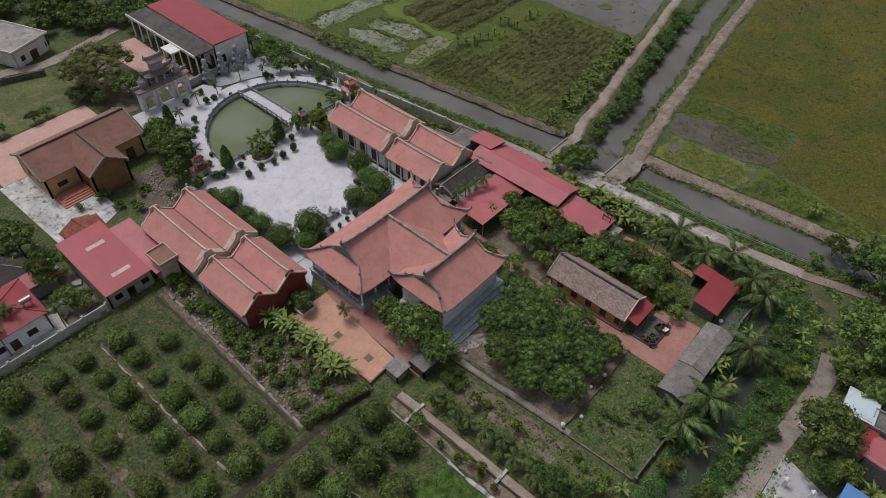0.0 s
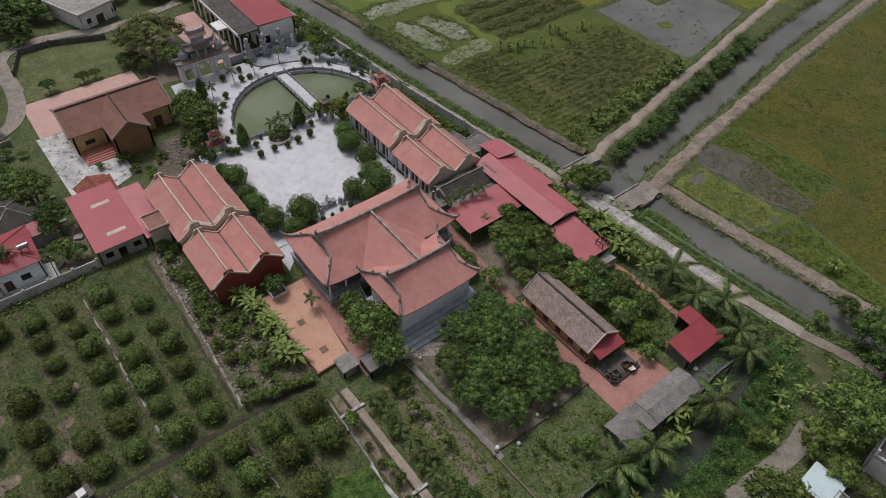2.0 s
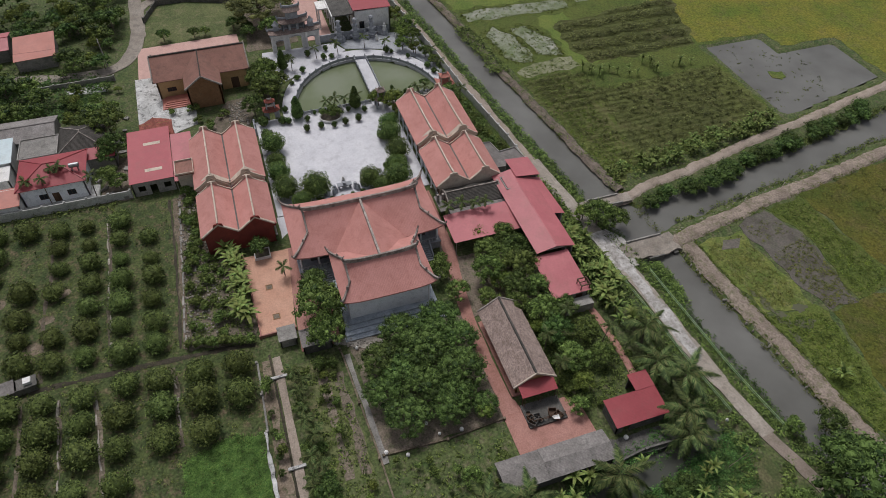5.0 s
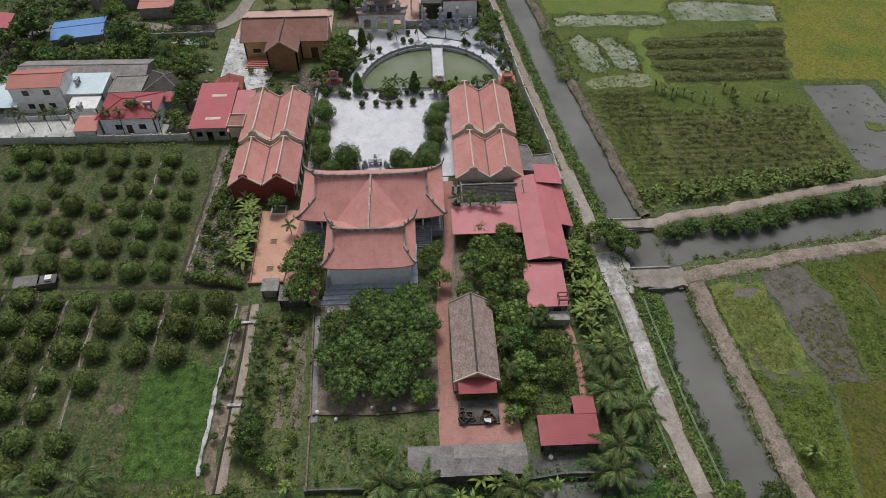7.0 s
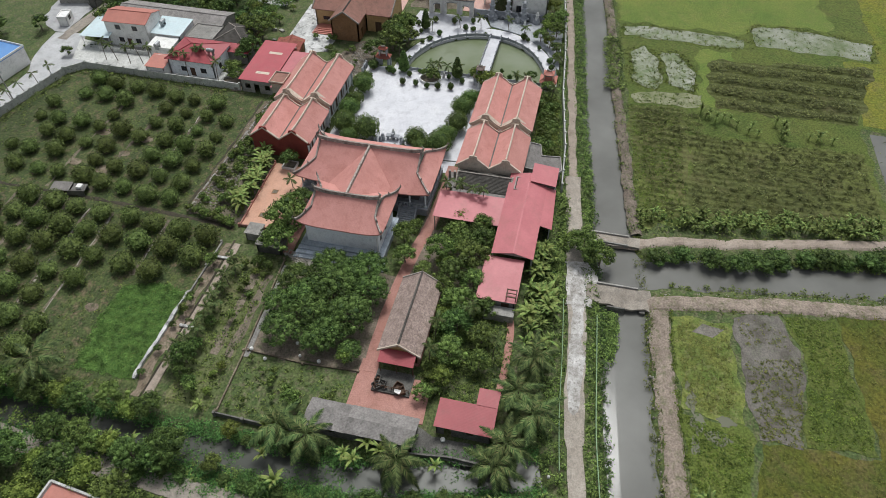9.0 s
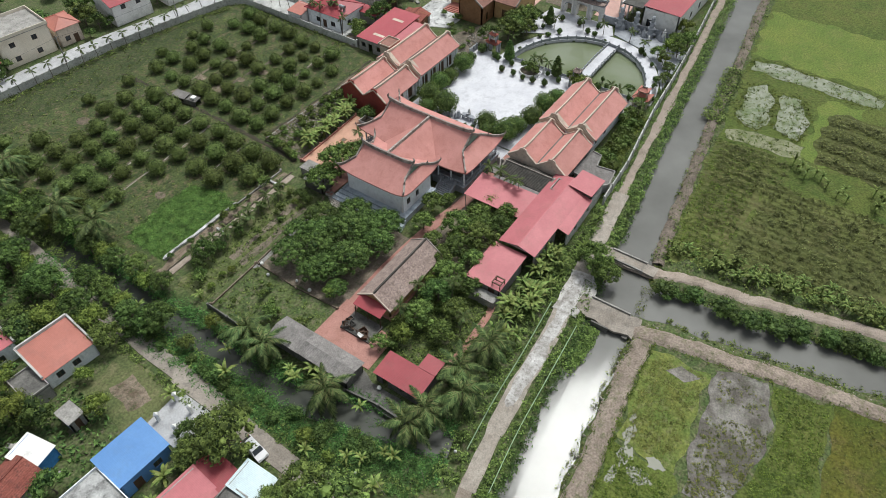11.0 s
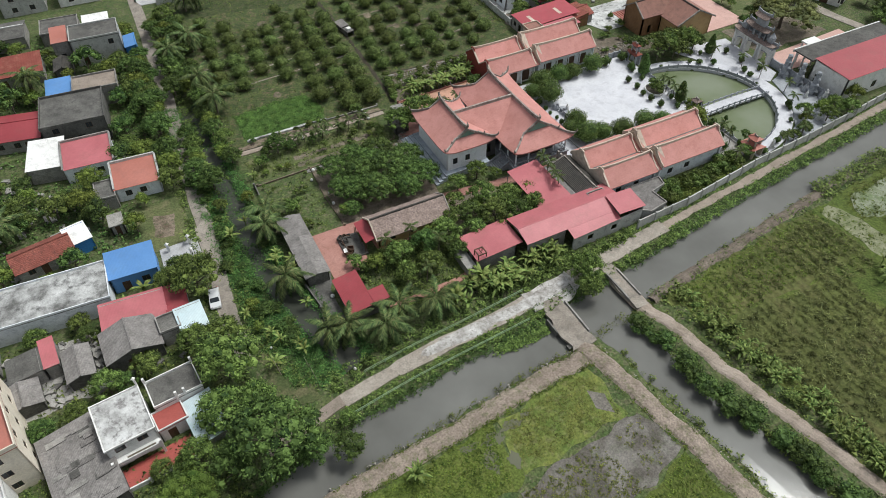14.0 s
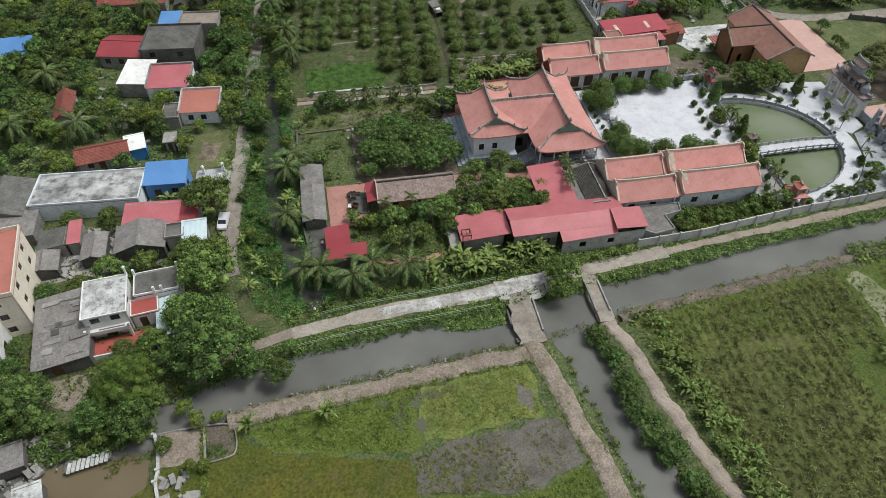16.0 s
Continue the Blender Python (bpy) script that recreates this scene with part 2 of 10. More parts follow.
PINK = surf("pink_paving", (0.50, 0.31, 0.27), (0.58, 0.38, 0.33), 0.6, 0.8, 0.2, 5, (0.38, 0.25, 0.22), 0.4)
ROAD = surf("worn_concrete_road", (0.24, 0.208, 0.175), (0.37, 0.33, 0.283), 0.9, 0.9, 0.25, 5, (0.14, 0.128, 0.112), 0.6, None, 0.0, 0.25)
ROAD_WHITE = surf("scuffed_white_concrete", (0.25, 0.23, 0.205), (0.62, 0.605, 0.59), 1.5, 0.85, 0.2, 5, (0.19, 0.172, 0.15), 0.9, None, 0.0, 0.2)
BANK = surf("grassy_earth_bank", (0.16, 0.128, 0.104), (0.265, 0.218, 0.18), 1.1, 0.95, 0.6, 3.5, (0.085, 0.095, 0.04), 0.75, None, 0.0, 0.38)
TRACK = surf("dim_orchard_earth", (0.10, 0.075, 0.052), (0.25, 0.20, 0.155), 1.6, 0.95, 0.5, 4, (0.05, 0.07, 0.025), 0.8, None, 0.0, 0.4)
PALE_WALL = surf("pale_mildewed_wall", (0.40, 0.40, 0.38), (0.54, 0.54, 0.52), 1.2, 0.9, 0.25, 5, (0.20, 0.20, 0.185), 0.6, None, 0.0, 0.22)
DIRT = surf("bare_earth_path", (0.24, 0.195, 0.16), (0.34, 0.285, 0.24), 0.8, 0.95, 0.45, 5, (0.14, 0.125, 0.085), 0.55, None, 0.0, 0.25)
SOIL = surf("turned_soil", (0.12, 0.098, 0.075), (0.20, 0.165, 0.13), 1.3, 0.95, 0.6, 4, (0.06, 0.08, 0.03), 0.65, None, 0.0, 0.45)
GRASS = surf("rough_grass", (0.042, 0.07, 0.021), (0.085, 0.102, 0.038), 1.3, 0.95, 0.9, 2.6, (0.135, 0.11, 0.08), 0.7, None, 0.0, 0.6)
LAWN = surf("worn_lawn", (0.062, 0.085, 0.03), (0.115, 0.125, 0.052), 0.4, 0.95, 0.5, 3, (0.2, 0.165, 0.10), 0.5, None, 0.0, 0.4)
ORCHARD = surf("orchard_floor", (0.03, 0.049, 0.017), (0.08, 0.1, 0.034), 1.1, 0.95, 0.8, 2.6, (0.14, 0.10, 0.07), 0.8, None, 0.0, 0.6)
CROP = surf("bright_crop", (0.065, 0.14, 0.03), (0.095, 0.18, 0.043), 0.8, 0.9, 1.0, 3.5, (0.12, 0.16, 0.045), 0.5, None, 0.0, 0.3)
FIELD = surf("green_field", (0.068, 0.104, 0.02), (0.108, 0.13, 0.028), 0.3, 0.95, 0.8, 3, (0.15, 0.145, 0.045), 0.45, None, 0.0, 0.5)
FAR_RICE = surf("golden_green_field", (0.085, 0.125, 0.016), (0.175, 0.16, 0.024), 0.3, 0.95, 0.9, 2.4, (0.14, 0.12, 0.045), 0.5, None, 0.0, 0.5)
FAR_FIELD = surf("far_green_field", (0.08, 0.122, 0.024), (0.126, 0.152, 0.033), 0.3, 0.95, 0.8, 3, (0.15, 0.145, 0.05), 0.45, None, 0.0, 0.5)
RICE = surf("yellowing_field", (0.058, 0.088, 0.013), (0.13, 0.118, 0.02), 0.32, 0.95, 0.9, 2.4, (0.135, 0.105, 0.045), 0.65, None, 0.0, 0.5)
BRIGHT_RICE = surf("young_rice", (0.075, 0.112, 0.024), (0.13, 0.142, 0.036), 0.9, 0.95, 0.9, 3, (0.15, 0.14, 0.07), 0.6, None, 0.0, 0.45)
TALL_GRASS = surf("brown_green_sward", (0.052, 0.061, 0.019), (0.10, 0.115, 0.031), 0.1, 0.95, 0.9, 2.4, (0.10, 0.078, 0.042), 0.6, ("X", 1.55, 1.2), 0.0, 0.35)
MUD = surf("wet_mud", (0.08, 0.07, 0.058), (0.125, 0.11, 0.092), 0.9, 0.75, 0.3, 4, (0.075, 0.085, 0.045), 0.6, None, 0.0, 0.4, 0.35, wet=0.42)
SANDY = surf("pale_sandy_soil", (0.13, 0.15, 0.065), (0.28, 0.275, 0.19), 0.9, 0.9, 0.3, 4, (0.10, 0.125, 0.045), 0.85, None, 0.0, 0.25)
# pale end paints the sky reflected by flooded plots
SILT = surf("silt_with_painted_sky_sheen", (0.10, 0.13, 0.05), (0.29, 0.295, 0.25), 0.45, 0.7, 0.3, 4, (0.09, 0.135, 0.04), 0.85, None, 0.0, 0.28)
DITCH = surf("damp_black_soil", (0.035, 0.03, 0.022), (0.075, 0.062, 0.045), 1.2, 0.9, 0.5, 5, (0.03, 0.04, 0.016), 0.6, None, 0.0, 0.4)
RUBBLE = surf("broken_stone", (0.26, 0.235, 0.20), (0.42, 0.39, 0.35), 2.0, 0.95, 0.5, 6, (0.15, 0.13, 0.10), 0.4)
BARK = surf("grey_bark", (0.11, 0.09, 0.07), (0.18, 0.15, 0.12), 2.0, 0.95, 0.6, 8)
WOOD = surf("dark_wood", (0.07, 0.04, 0.025), (0.12, 0.07, 0.045), 2.0, 0.7, 0.3, 8)
# wall colour with the shade under the temple eaves painted in
SHADED_WALL = surf("wall_with_shade_in_colour", (0.10, 0.095, 0.09), (0.14, 0.13, 0.12), 1.0, 0.9, 0.1, 5)
STATUE = surf("white_stone", (0.62, 0.62, 0.60), (0.72, 0.72, 0.70), 1.5, 0.7, 0.2, 6, (0.40, 0.40, 0.38), 0.3)
JADE = surf("green_glaze_panel", (0.12, 0.24, 0.19), (0.18, 0.31, 0.25), 1.5, 0.6, 0.2, 6)
BLUE_SHEET = surf("blue_tarpaulin", (0.04, 0.17, 0.42), (0.06, 0.22, 0.5), 1.0, 0.6, 0.3, 3)
CAR_PAINT = surf("white_car_paint", (0.68, 0.68, 0.69), (0.72, 0.72, 0.73), 0.3, 0.25, 0.0, 3, None, 0, None, 0.0, 0.02, 0.5)
RUBBER = surf("black_rubber", (0.02, 0.02, 0.02), (0.03, 0.03, 0.03), 2.0, 0.8, 0.1, 8)
STEEL = surf("grey_steel", (0.30, 0.31, 0.32), (0.40, 0.41, 0.42), 2.0, 0.45, 0.1, 8, None, 0, None, 0.7)
GLASS = glass_pane("window_glass")
CANAL = water_surface("canal_water", (0.11, 0.108, 0.098), (0.172, 0.17, 0.157), 0.1, 0.03)
# darker than the canal: reflected trees are put into the colour
STREAM_WATER = water_surface("stream_water_dark_reflections", (0.035, 0.04, 0.03), (0.07, 0.072, 0.06), 0.34, 0.05)
FLOOD = water_surface("shallow_field_water", (0.085, 0.09, 0.05), (0.12, 0.12, 0.075), 0.34, 0.06)
# dark green and grey-white tones paint tree and sky reflections
POND = water_surface("green_pond_water_painted_sheen", (0.105, 0.135, 0.05), (0.19, 0.215, 0.145), 0.05)
BROWN_WATER = water_surface("brown_pond_water", (0.13, 0.10, 0.06), (0.17, 0.135, 0.085), 0.1)
LEAF = foliage("broad_leaves", (0.019, 0.038, 0.009), (0.17, 0.228, 0.052))
LEAF_DARK = foliage("dark_leaves", (0.017, 0.036, 0.009), (0.116, 0.175, 0.041))
LEAF_LIGHT = foliage("yellow_green_leaves", (0.038, 0.062, 0.010), (0.175, 0.22, 0.042))
LEAF_CLIP = foliage("clipped_leaves", (0.036, 0.07, 0.016), (0.16, 0.225, 0.052))
LEAF_CITRUS = foliage("citrus_leaves", (0.016, 0.034, 0.009), (0.155, 0.2, 0.05))
LEAF_PALM = foliage("palm_fronds", (0.022, 0.045, 0.012), (0.125, 0.165, 0.05), (0.16, 0.15, 0.065))
LEAF_BANANA = foliage("banana_leaves", (0.045, 0.085, 0.017), (0.2, 0.255, 0.06), (0.17, 0.18, 0.065))
LEAF_WEED = foliage("weeds", (0.026, 0.06, 0.014), (0.092, 0.165, 0.038))
LEAF_DRY = foliage("dry_grass", (0.068, 0.086, 0.021), (0.106, 0.12, 0.033))
LEAF_RICE = foliage("rice_tufts", (0.06, 0.08, 0.016), (0.14, 0.135, 0.03))
LEAF_FIELD = foliage("field_leaves", (0.042, 0.064, 0.010), (0.118, 0.142, 0.022))
LEAF_OLIVE = foliage("olive_leaves", (0.062, 0.078, 0.021), (0.16, 0.175, 0.052))
LEAF_CROP = foliage("crop_leaves", (0.055, 0.122, 0.022), (0.135, 0.235, 0.05))
LEAF_FERN = foliage("feathery_leaves", (0.036, 0.08, 0.012), (0.12, 0.19, 0.034))
GREEN_PIPE = surf("green_painted_pipe", (0.26, 0.38, 0.22), (0.34, 0.46, 0.28), 2.0, 0.6, 0.1, 8)
RUST = surf("rusty_red_sheet", (0.19, 0.045, 0.035), (0.27, 0.075, 0.055), 0.8, 0.8, 0.3, 4, (0.33, 0.16, 0.11), 0.5, ("X", 0.5, 0.4), 0.0, 0.15)
VILLA_ROOF = surf("white_slab_with_grey_stains", (0.30, 0.295, 0.285), (0.70, 0.70, 0.69), 1.3, 0.85, 0.2, 5, (0.17, 0.16, 0.155), 0.95, None, 0.0, 0.12)
WARE_ROOF = surf("blackened_roof_slab", (0.085, 0.083, 0.078), (0.52, 0.52, 0.51), 0.7, 0.92, 0.2, 5, (0.07, 0.069, 0.066), 0.9, None, 0.0, 0.2)
LAMP_GLASS = surf("clear_lamp_glass", (0.55, 0.55, 0.52), (0.65, 0.65, 0.62), 1.0, 0.15, 0.0, 5)
TAIL_GLASS = surf("red_lamp_glass", (0.30, 0.02, 0.02), (0.36, 0.03, 0.03), 1.0, 0.15, 0.0, 5)
STREET = surf("pale_concrete_street", (0.34, 0.34, 0.345), (0.46, 0.46, 0.465), 0.6, 0.85, 0.2, 5, (0.24, 0.235, 0.225), 0.55, None, 0.0, 0.15)


# ---- mesh kit ----
class Geo:
    """Collects vertices and faces of one mesh."""

    def __init__(self):
        self.v, self.f = [], []

    def face(self, pts):
        k = len(self.v)
        self.v += [tuple(p) for p in pts]
        self.f.append(tuple(range(k, k + len(pts))))
        return self

    def box(self, x0, x1, y0, y1, z0, z1):
        k = len(self.v)
        self.v += [(x, y, z) for z in (z0, z1) for y in (y0, y1) for x in (x0, x1)]
        self.f += [tuple(k + i for i in q) for q in ((0, 2, 3, 1), (4, 5, 7, 6), (0, 1, 5, 4), (2, 6, 7, 3), (0, 4, 6, 2), (1, 3, 7, 5))]
        return self

    def prism(self, pts, z0, z1):
        """Upright prism on a counter-clockwise outline."""
        k, n = len(self.v), len(pts)
        self.v += [(p[0], p[1], z0) for p in pts] + [(p[0], p[1], z1) for p in pts]
        self.f += [tuple(range(k + n, k + 2 * n)), tuple(range(k + n - 1, k - 1, -1))]
        self.f += [(k + i, k + (i + 1) % n, k + n + (i + 1) % n, k + n + i) for i in range(n)]
        return self

    def sheet(self, rows, thick):
        """A surface of rows of points, with an underside thick below it and closed edges."""
        k, r, c = len(self.v), len(rows), len(rows[0])
        top = [tuple(p) for row in rows for p in row]
        self.v += top + [(p[0], p[1], p[2] - thick) for p in top]
        o = r * c
        for i in range(r - 1):
            for j in range(c - 1):
                a, b, d, e = i * c + j, i * c + j + 1, (i + 1) * c + j + 1, (i + 1) * c + j
                self.f += [(k + a, k + b, k + d, k + e), (k + o + e, k + o + d, k + o + b, k + o + a)]
        rim = [j for j in range(c)] + [i * c + c - 1 for i in range(1, r)] + [(r - 1) * c + j for j in range(c - 2, -1, -1)] + [i * c for i in range(r - 2, 0, -1)]
        for a, b in zip(rim, rim[1:] + rim[:1]):
            self.f.append((k + b, k + a, k + o + a, k + o + b))
        return self

    def tube(self, pts, radii, sides=6, caps=True):
        k = len(self.v)
        pts = [Vector(p) for p in pts]
        for i, p in enumerate(pts):
            d = (pts[min(i + 1, len(pts) - 1)] - pts[max(i - 1, 0)]).normalized()
            u = d.cross(Vector((0, 0, 1)) if abs(d.z) < 0.9 else Vector((1, 0, 0))).normalized()
            w = d.cross(u)
            r = radii[i] if isinstance(radii, (list, tuple)) else radii
            for s in range(sides):
                a = 2 * math.pi * s / sides
                self.v.append(tuple(p + u * (r * math.cos(a)) + w * (r * math.sin(a))))
        for i in range(len(pts) - 1):
            for s in range(sides):
                a, b = k + i * sides + s, k + i * sides + (s + 1) % sides
                self.f.append((a, b, b + sides, a + sides))
        if caps:
            self.f += [tuple(range(k + sides - 1, k - 1, -1)), tuple(range(k + (len(pts) - 1) * sides, k + len(pts) * sides))]
        return self

    def lathe(self, profile, x=0, y=0, sides=10):
        """Turned shape from (radius, z) pairs, bottom to top."""
        k = len(self.v)
        for r, z in profile:
            self.v += [(x + r * math.cos(2 * math.pi * s / sides), y + r * math.sin(2 * math.pi * s / sides), z) for s in range(sides)]
        for i in range(len(profile) - 1):
            for s in range(sides):
                a, b = k + i * sides + s, k + i * sides + (s + 1) % sides
                self.f.append((a, b, b + sides, a + sides))
        self.f += [tuple(range(k + sides - 1, k - 1, -1)), tuple(range(k + (len(profile) - 1) * sides, k + len(profile) * sides))]
        return self

    def ridge(self, pts, w, h):
        """A band of mortar with a square section along a line of points."""
        k, n = len(self.v), len(pts)
        for i, p in enumerate(pts):
            a, b = pts[max(i - 1, 0)], pts[min(i + 1, n - 1)]
            dx, dy = b[0] - a[0], b[1] - a[1]
            s = math.hypot(dx, dy) or 1
            nx, ny = -dy / s * w / 2, dx / s * w / 2
            self.v += [(p[0] - nx, p[1] - ny, p[2] - 0.15), (p[0] + nx, p[1] + ny, p[2] - 0.15), (p[0] + nx * 0.8, p[1] + ny * 0.8, p[2] + h), (p[0] - nx * 0.8, p[1] - ny * 0.8, p[2] + h)]
        for i in range(n - 1):
            for s in range(4):
                a, b = k + 4 * i + s, k + 4 * i + (s + 1) % 4
                self.f.append((a, b, b + 4, a + 4))
        self.f += [(k + 3, k + 2, k + 1, k), (k + 4 * n - 4, k + 4 * n - 3, k + 4 * n - 2, k + 4 * n - 1)]
        return self

    def wall(self, a, b, z0, z1, thick, holes=()):
        """An upright wall from a to b (its outer face), with holes (along0, along1, low, high) that go right through. Inside lies to the left."""
        a, b = Vector((a[0], a[1])), Vector((b[0], b[1]))
        d = (b - a)
        length = d.length
        d.normalize()
        n = Vector((-d.y, d.x)) * thick
        us = sorted({0.0, length, *[min(max(v, 0), length) for h in holes for v in h[:2]]})
        zs = sorted({z0, z1, *[min(max(v, z0), z1) for h in holes for v in h[2:]]})

        def solid(i, j):
            if not (0 <= i < len(us) - 1 and 0 <= j < len(zs) - 1):
                return False
            u, z = (us[i] + us[i + 1]) / 2, (zs[j] + zs[j + 1]) / 2
            return not any(h[0] < u < h[1] and h[2] < z < h[3] for h in holes)

        def at(u, z, inner):
            p = a + d * u + (n if inner else Vector((0, 0)))
            return (p.x, p.y, z)

        for i in range(len(us) - 1):
            for j in range(len(zs) - 1):
                if not solid(i, j):
                    continue
                u0, u1, w0, w1 = us[i], us[i + 1], zs[j], zs[j + 1]
                self.face([at(u0, w0, 0), at(u1, w0, 0), at(u1, w1, 0), at(u0, w1, 0)])
                self.face([at(u1, w0, 1), at(u0, w0, 1), at(u0, w1, 1), at(u1, w1, 1)])
                if not solid(i - 1, j):
                    self.face([at(u0, w0, 1), at(u0, w0, 0), at(u0, w1, 0), at(u0, w1, 1)])
                if not solid(i + 1, j):
                    self.face([at(u1, w0, 0), at(u1, w0, 1), at(u1, w1, 1), at(u1, w1, 0)])
                if not solid(i, j - 1):
                    self.face([at(u0, w0, 1), at(u1, w0, 1), at(u1, w0, 0), at(u0, w0, 0)])
                if not solid(i, j + 1):
                    self.face([at(u0, w1, 0), at(u1, w1, 0), at(u1, w1, 1), at(u0, w1, 1)])
        return self

    def mesh(self, name, mat):
        me = bpy.data.meshes.new(name)
        me.from_pydata(self.v, [], self.f)
        me.materials.append(mat)
        me.update()
        return me


def part(name, geo, mat, parent, label=""):
    ob = new(name, geo.mesh(name, mat) if isinstance(geo, Geo) else geo)
    ob.parent = parent
    return tagged(ob, label)


def thing(name, label, category, x=0, y=0, z=0, rz=0, group="", kind=""):
    ob = new(name)
    ob.empty_display_size = 0.3
    ob.matrix_basis = pose(x, y, z, 0, 0, rz)
    return tagged(ob, label, category, group, kind)


def setting(name, geo, mat, label, category):
    return tagged(new(name, geo.mesh(name, mat)), label, category, "", "structure")


def single(name, geo, mat, label, category, group="", kind=""):
    return tagged(new(name, geo.mesh(name, mat)), label, category, group, kind)


def spline(pts, step=1.5):
    """A smooth line through the points, one point every step metres or so."""
    out = []
    p = [Vector(q).to_2d() for q in pts]
    for i in range(len(p) - 1):
        a, b, c, d = p[max(i - 1, 0)], p[i], p[i + 1], p[min(i + 2, len(p) - 1)]
        n = max(1, int((c - b).length / step))
        for k in range(n):
            t = k / n
            out.append(0.5 * ((2 * b) + (c - a) * t + (2 * a - 5 * b + 4 * c - d) * t * t + (3 * b - a - 3 * c + d) * t ** 3))
    out.append(p[-1])
    return out


def ribbon(pts, width, z, thick=0.12, ragged=0.15, step=1.2, seed=1):
    """A road, path or bank along a line: a slab with uneven edges."""
    g, rng = Geo(), random.Random(seed)
    line = spline(pts, step)
    rows, wob = [], [[rng.uniform(-ragged, ragged) for _ in range(len(line) + 4)] for _ in range(2)]
    for i, p in enumerate(line):
        d = (line[min(i + 1, len(line) - 1)] - line[max(i - 1, 0)]).normalized()
        n = Vector((-d.y, d.x))
        w = width(i / (len(line) - 1)) if callable(width) else width
        l, r = (w / 2 + (q[i] + 2 * q[i + 1] + 2 * q[i + 2] + q[i + 3]) / 4.5 + rng.uniform(-0.25, 0.25) * ragged for q in wob)
        rows.append([(p.x + n.x * l, p.y + n.y * l, z), (p.x + n.x * l * 0.4, p.y + n.y * l * 0.4, z + 0.03), (p.x - n.x * r * 0.4, p.y - n.y * r * 0.4, z + 0.03), (p.x - n.x * r, p.y - n.y * r, z)])
    return g.sheet([list(reversed(r)) for r in rows], thick)


def berm(pts, width, high, seed=1):
    """An earth bank along a line: a rounded, uneven ridge with sloping sides."""
    rng, rows = random.Random(seed), []
    line = spline(pts, 0.9)
    k = [rng.uniform(-1, 1) for _ in range(len(line) + 6)]
    for i, p in enumerate(line):
        d = (line[min(i + 1, len(line) - 1)] - line[max(i - 1, 0)]).normalized()
        n, row = Vector((-d.y, d.x)), []
        sway = 0.14 * (k[i] + k[i + 1] + k[i + 2]) / 1.5
        for u, z in ((0.5 * width + 0.8, -0.2), (0.5 * width + 0.1, 0.62 * high), (0.3 * width, 0.95 * high), (0, high), (-0.3 * width, 0.95 * high), (-0.5 * width - 0.1, 0.62 * high), (-0.5 * width - 0.8, -0.2)):
            v = u + sway + rng.uniform(-0.12, 0.12)
            row.append((p.x - n.x * v, p.y - n.y * v, z + rng.uniform(-0.05, 0.05)))
        rows.append(row)
    return Geo().sheet(rows, 0.1)


def plot(corners, z, thick=0.1, ragged=0.35, seed=1):
    """A field or bed: a flat sheet with slightly uneven edges."""
    rng, pts = random.Random(seed), []
    for (x0, y0), (x1, y1) in zip(corners, corners[1:] + corners[:1]):
        n = max(1, int(math.hypot(x1 - x0, y1 - y0) / 0.8))
        f1, f2 = rng.uniform(0, 6), rng.uniform(0, 6)
        for k in range(n):
            e = ragged * (0.6 * math.sin(k * 0.35 + f1) + 0.5 * math.sin(k * 0.83 + f2)) * min(1, k / 2, (n - k) / 2)
            pts.append((x0 + (x1 - x0) * k / n + e * (y1 - y0) / (n * 0.8) + rng.uniform(-0.2, 0.2) * ragged, y0 + (y1 - y0) * k / n - e * (x1 - x0) / (n * 0.8) + rng.uniform(-0.2, 0.2) * ragged))
    area = sum(a[0] * b[1] - b[0] * a[1] for a, b in zip(pts, pts[1:] + pts[:1]))
    return Geo().prism(pts if area > 0 else pts[::-1], z - thick, z)


def mass(arrays, cores=()):
    """One Geo out of many (n, 3, 3) arrays of leaves, round any leafy cores."""
    g = Geo()
    q = np.concatenate(arrays).reshape(-1, 3, 3)
    g.v = q.reshape(-1, 3).tolist()
    g.f = np.arange(len(q) * 3).reshape(-1, 3).tolist()
    for rng, c, r, rz in cores:
        k, sides = len(g.v), 5
        for ring, (u, z) in enumerate(((0.9, -0.45), (1.0, 0.15), (0.6, 0.78))):
            for i in range(sides):
                a = 2 * math.pi * (i + 0.5 * (ring % 2)) / sides
                w = rng.uniform(0.85, 1.12)
                g.v.append((c[0] + r * u * w * math.cos(a), c[1] + r * u * w * math.sin(a), c[2] + rz * z * w))
        for ring in range(2):
            for i in range(sides):
                a, b = k + ring * sides + i, k + ring * sides + (i + 1) % sides
                g.f.append((a, b, b + sides, a + sides))
        g.f.append(tuple(range(k + 2 * sides, k + 3 * sides)))
    return g


def leaves_at(rng, at, out, size, droop=0.35, slim=0.5, loose=0.45):
    """Pointed leaves at the points at, roughly facing along out; the looser, the more they turn their own way."""
    n = len(at)
    out = out + rng.normal(0, loose, (n, 3)) + np.array([0, 0, 0.35])
    out /= np.linalg.norm(out, axis=1)[:, None] + 1e-9
    a = np.cross(out, rng.normal(0, 1, (n, 3)))
    a /= np.linalg.norm(a, axis=1)[:, None] + 1e-9
    b = np.cross(out, a)
    s = size * rng.uniform(0.6, 1.35, (n, 1))
    dip = out * s * droop
    return np.stack([at - a * s * 0.7 - b * s * slim, at - a * s * 0.7 + b * s * slim, at + a * s - dip], 1)


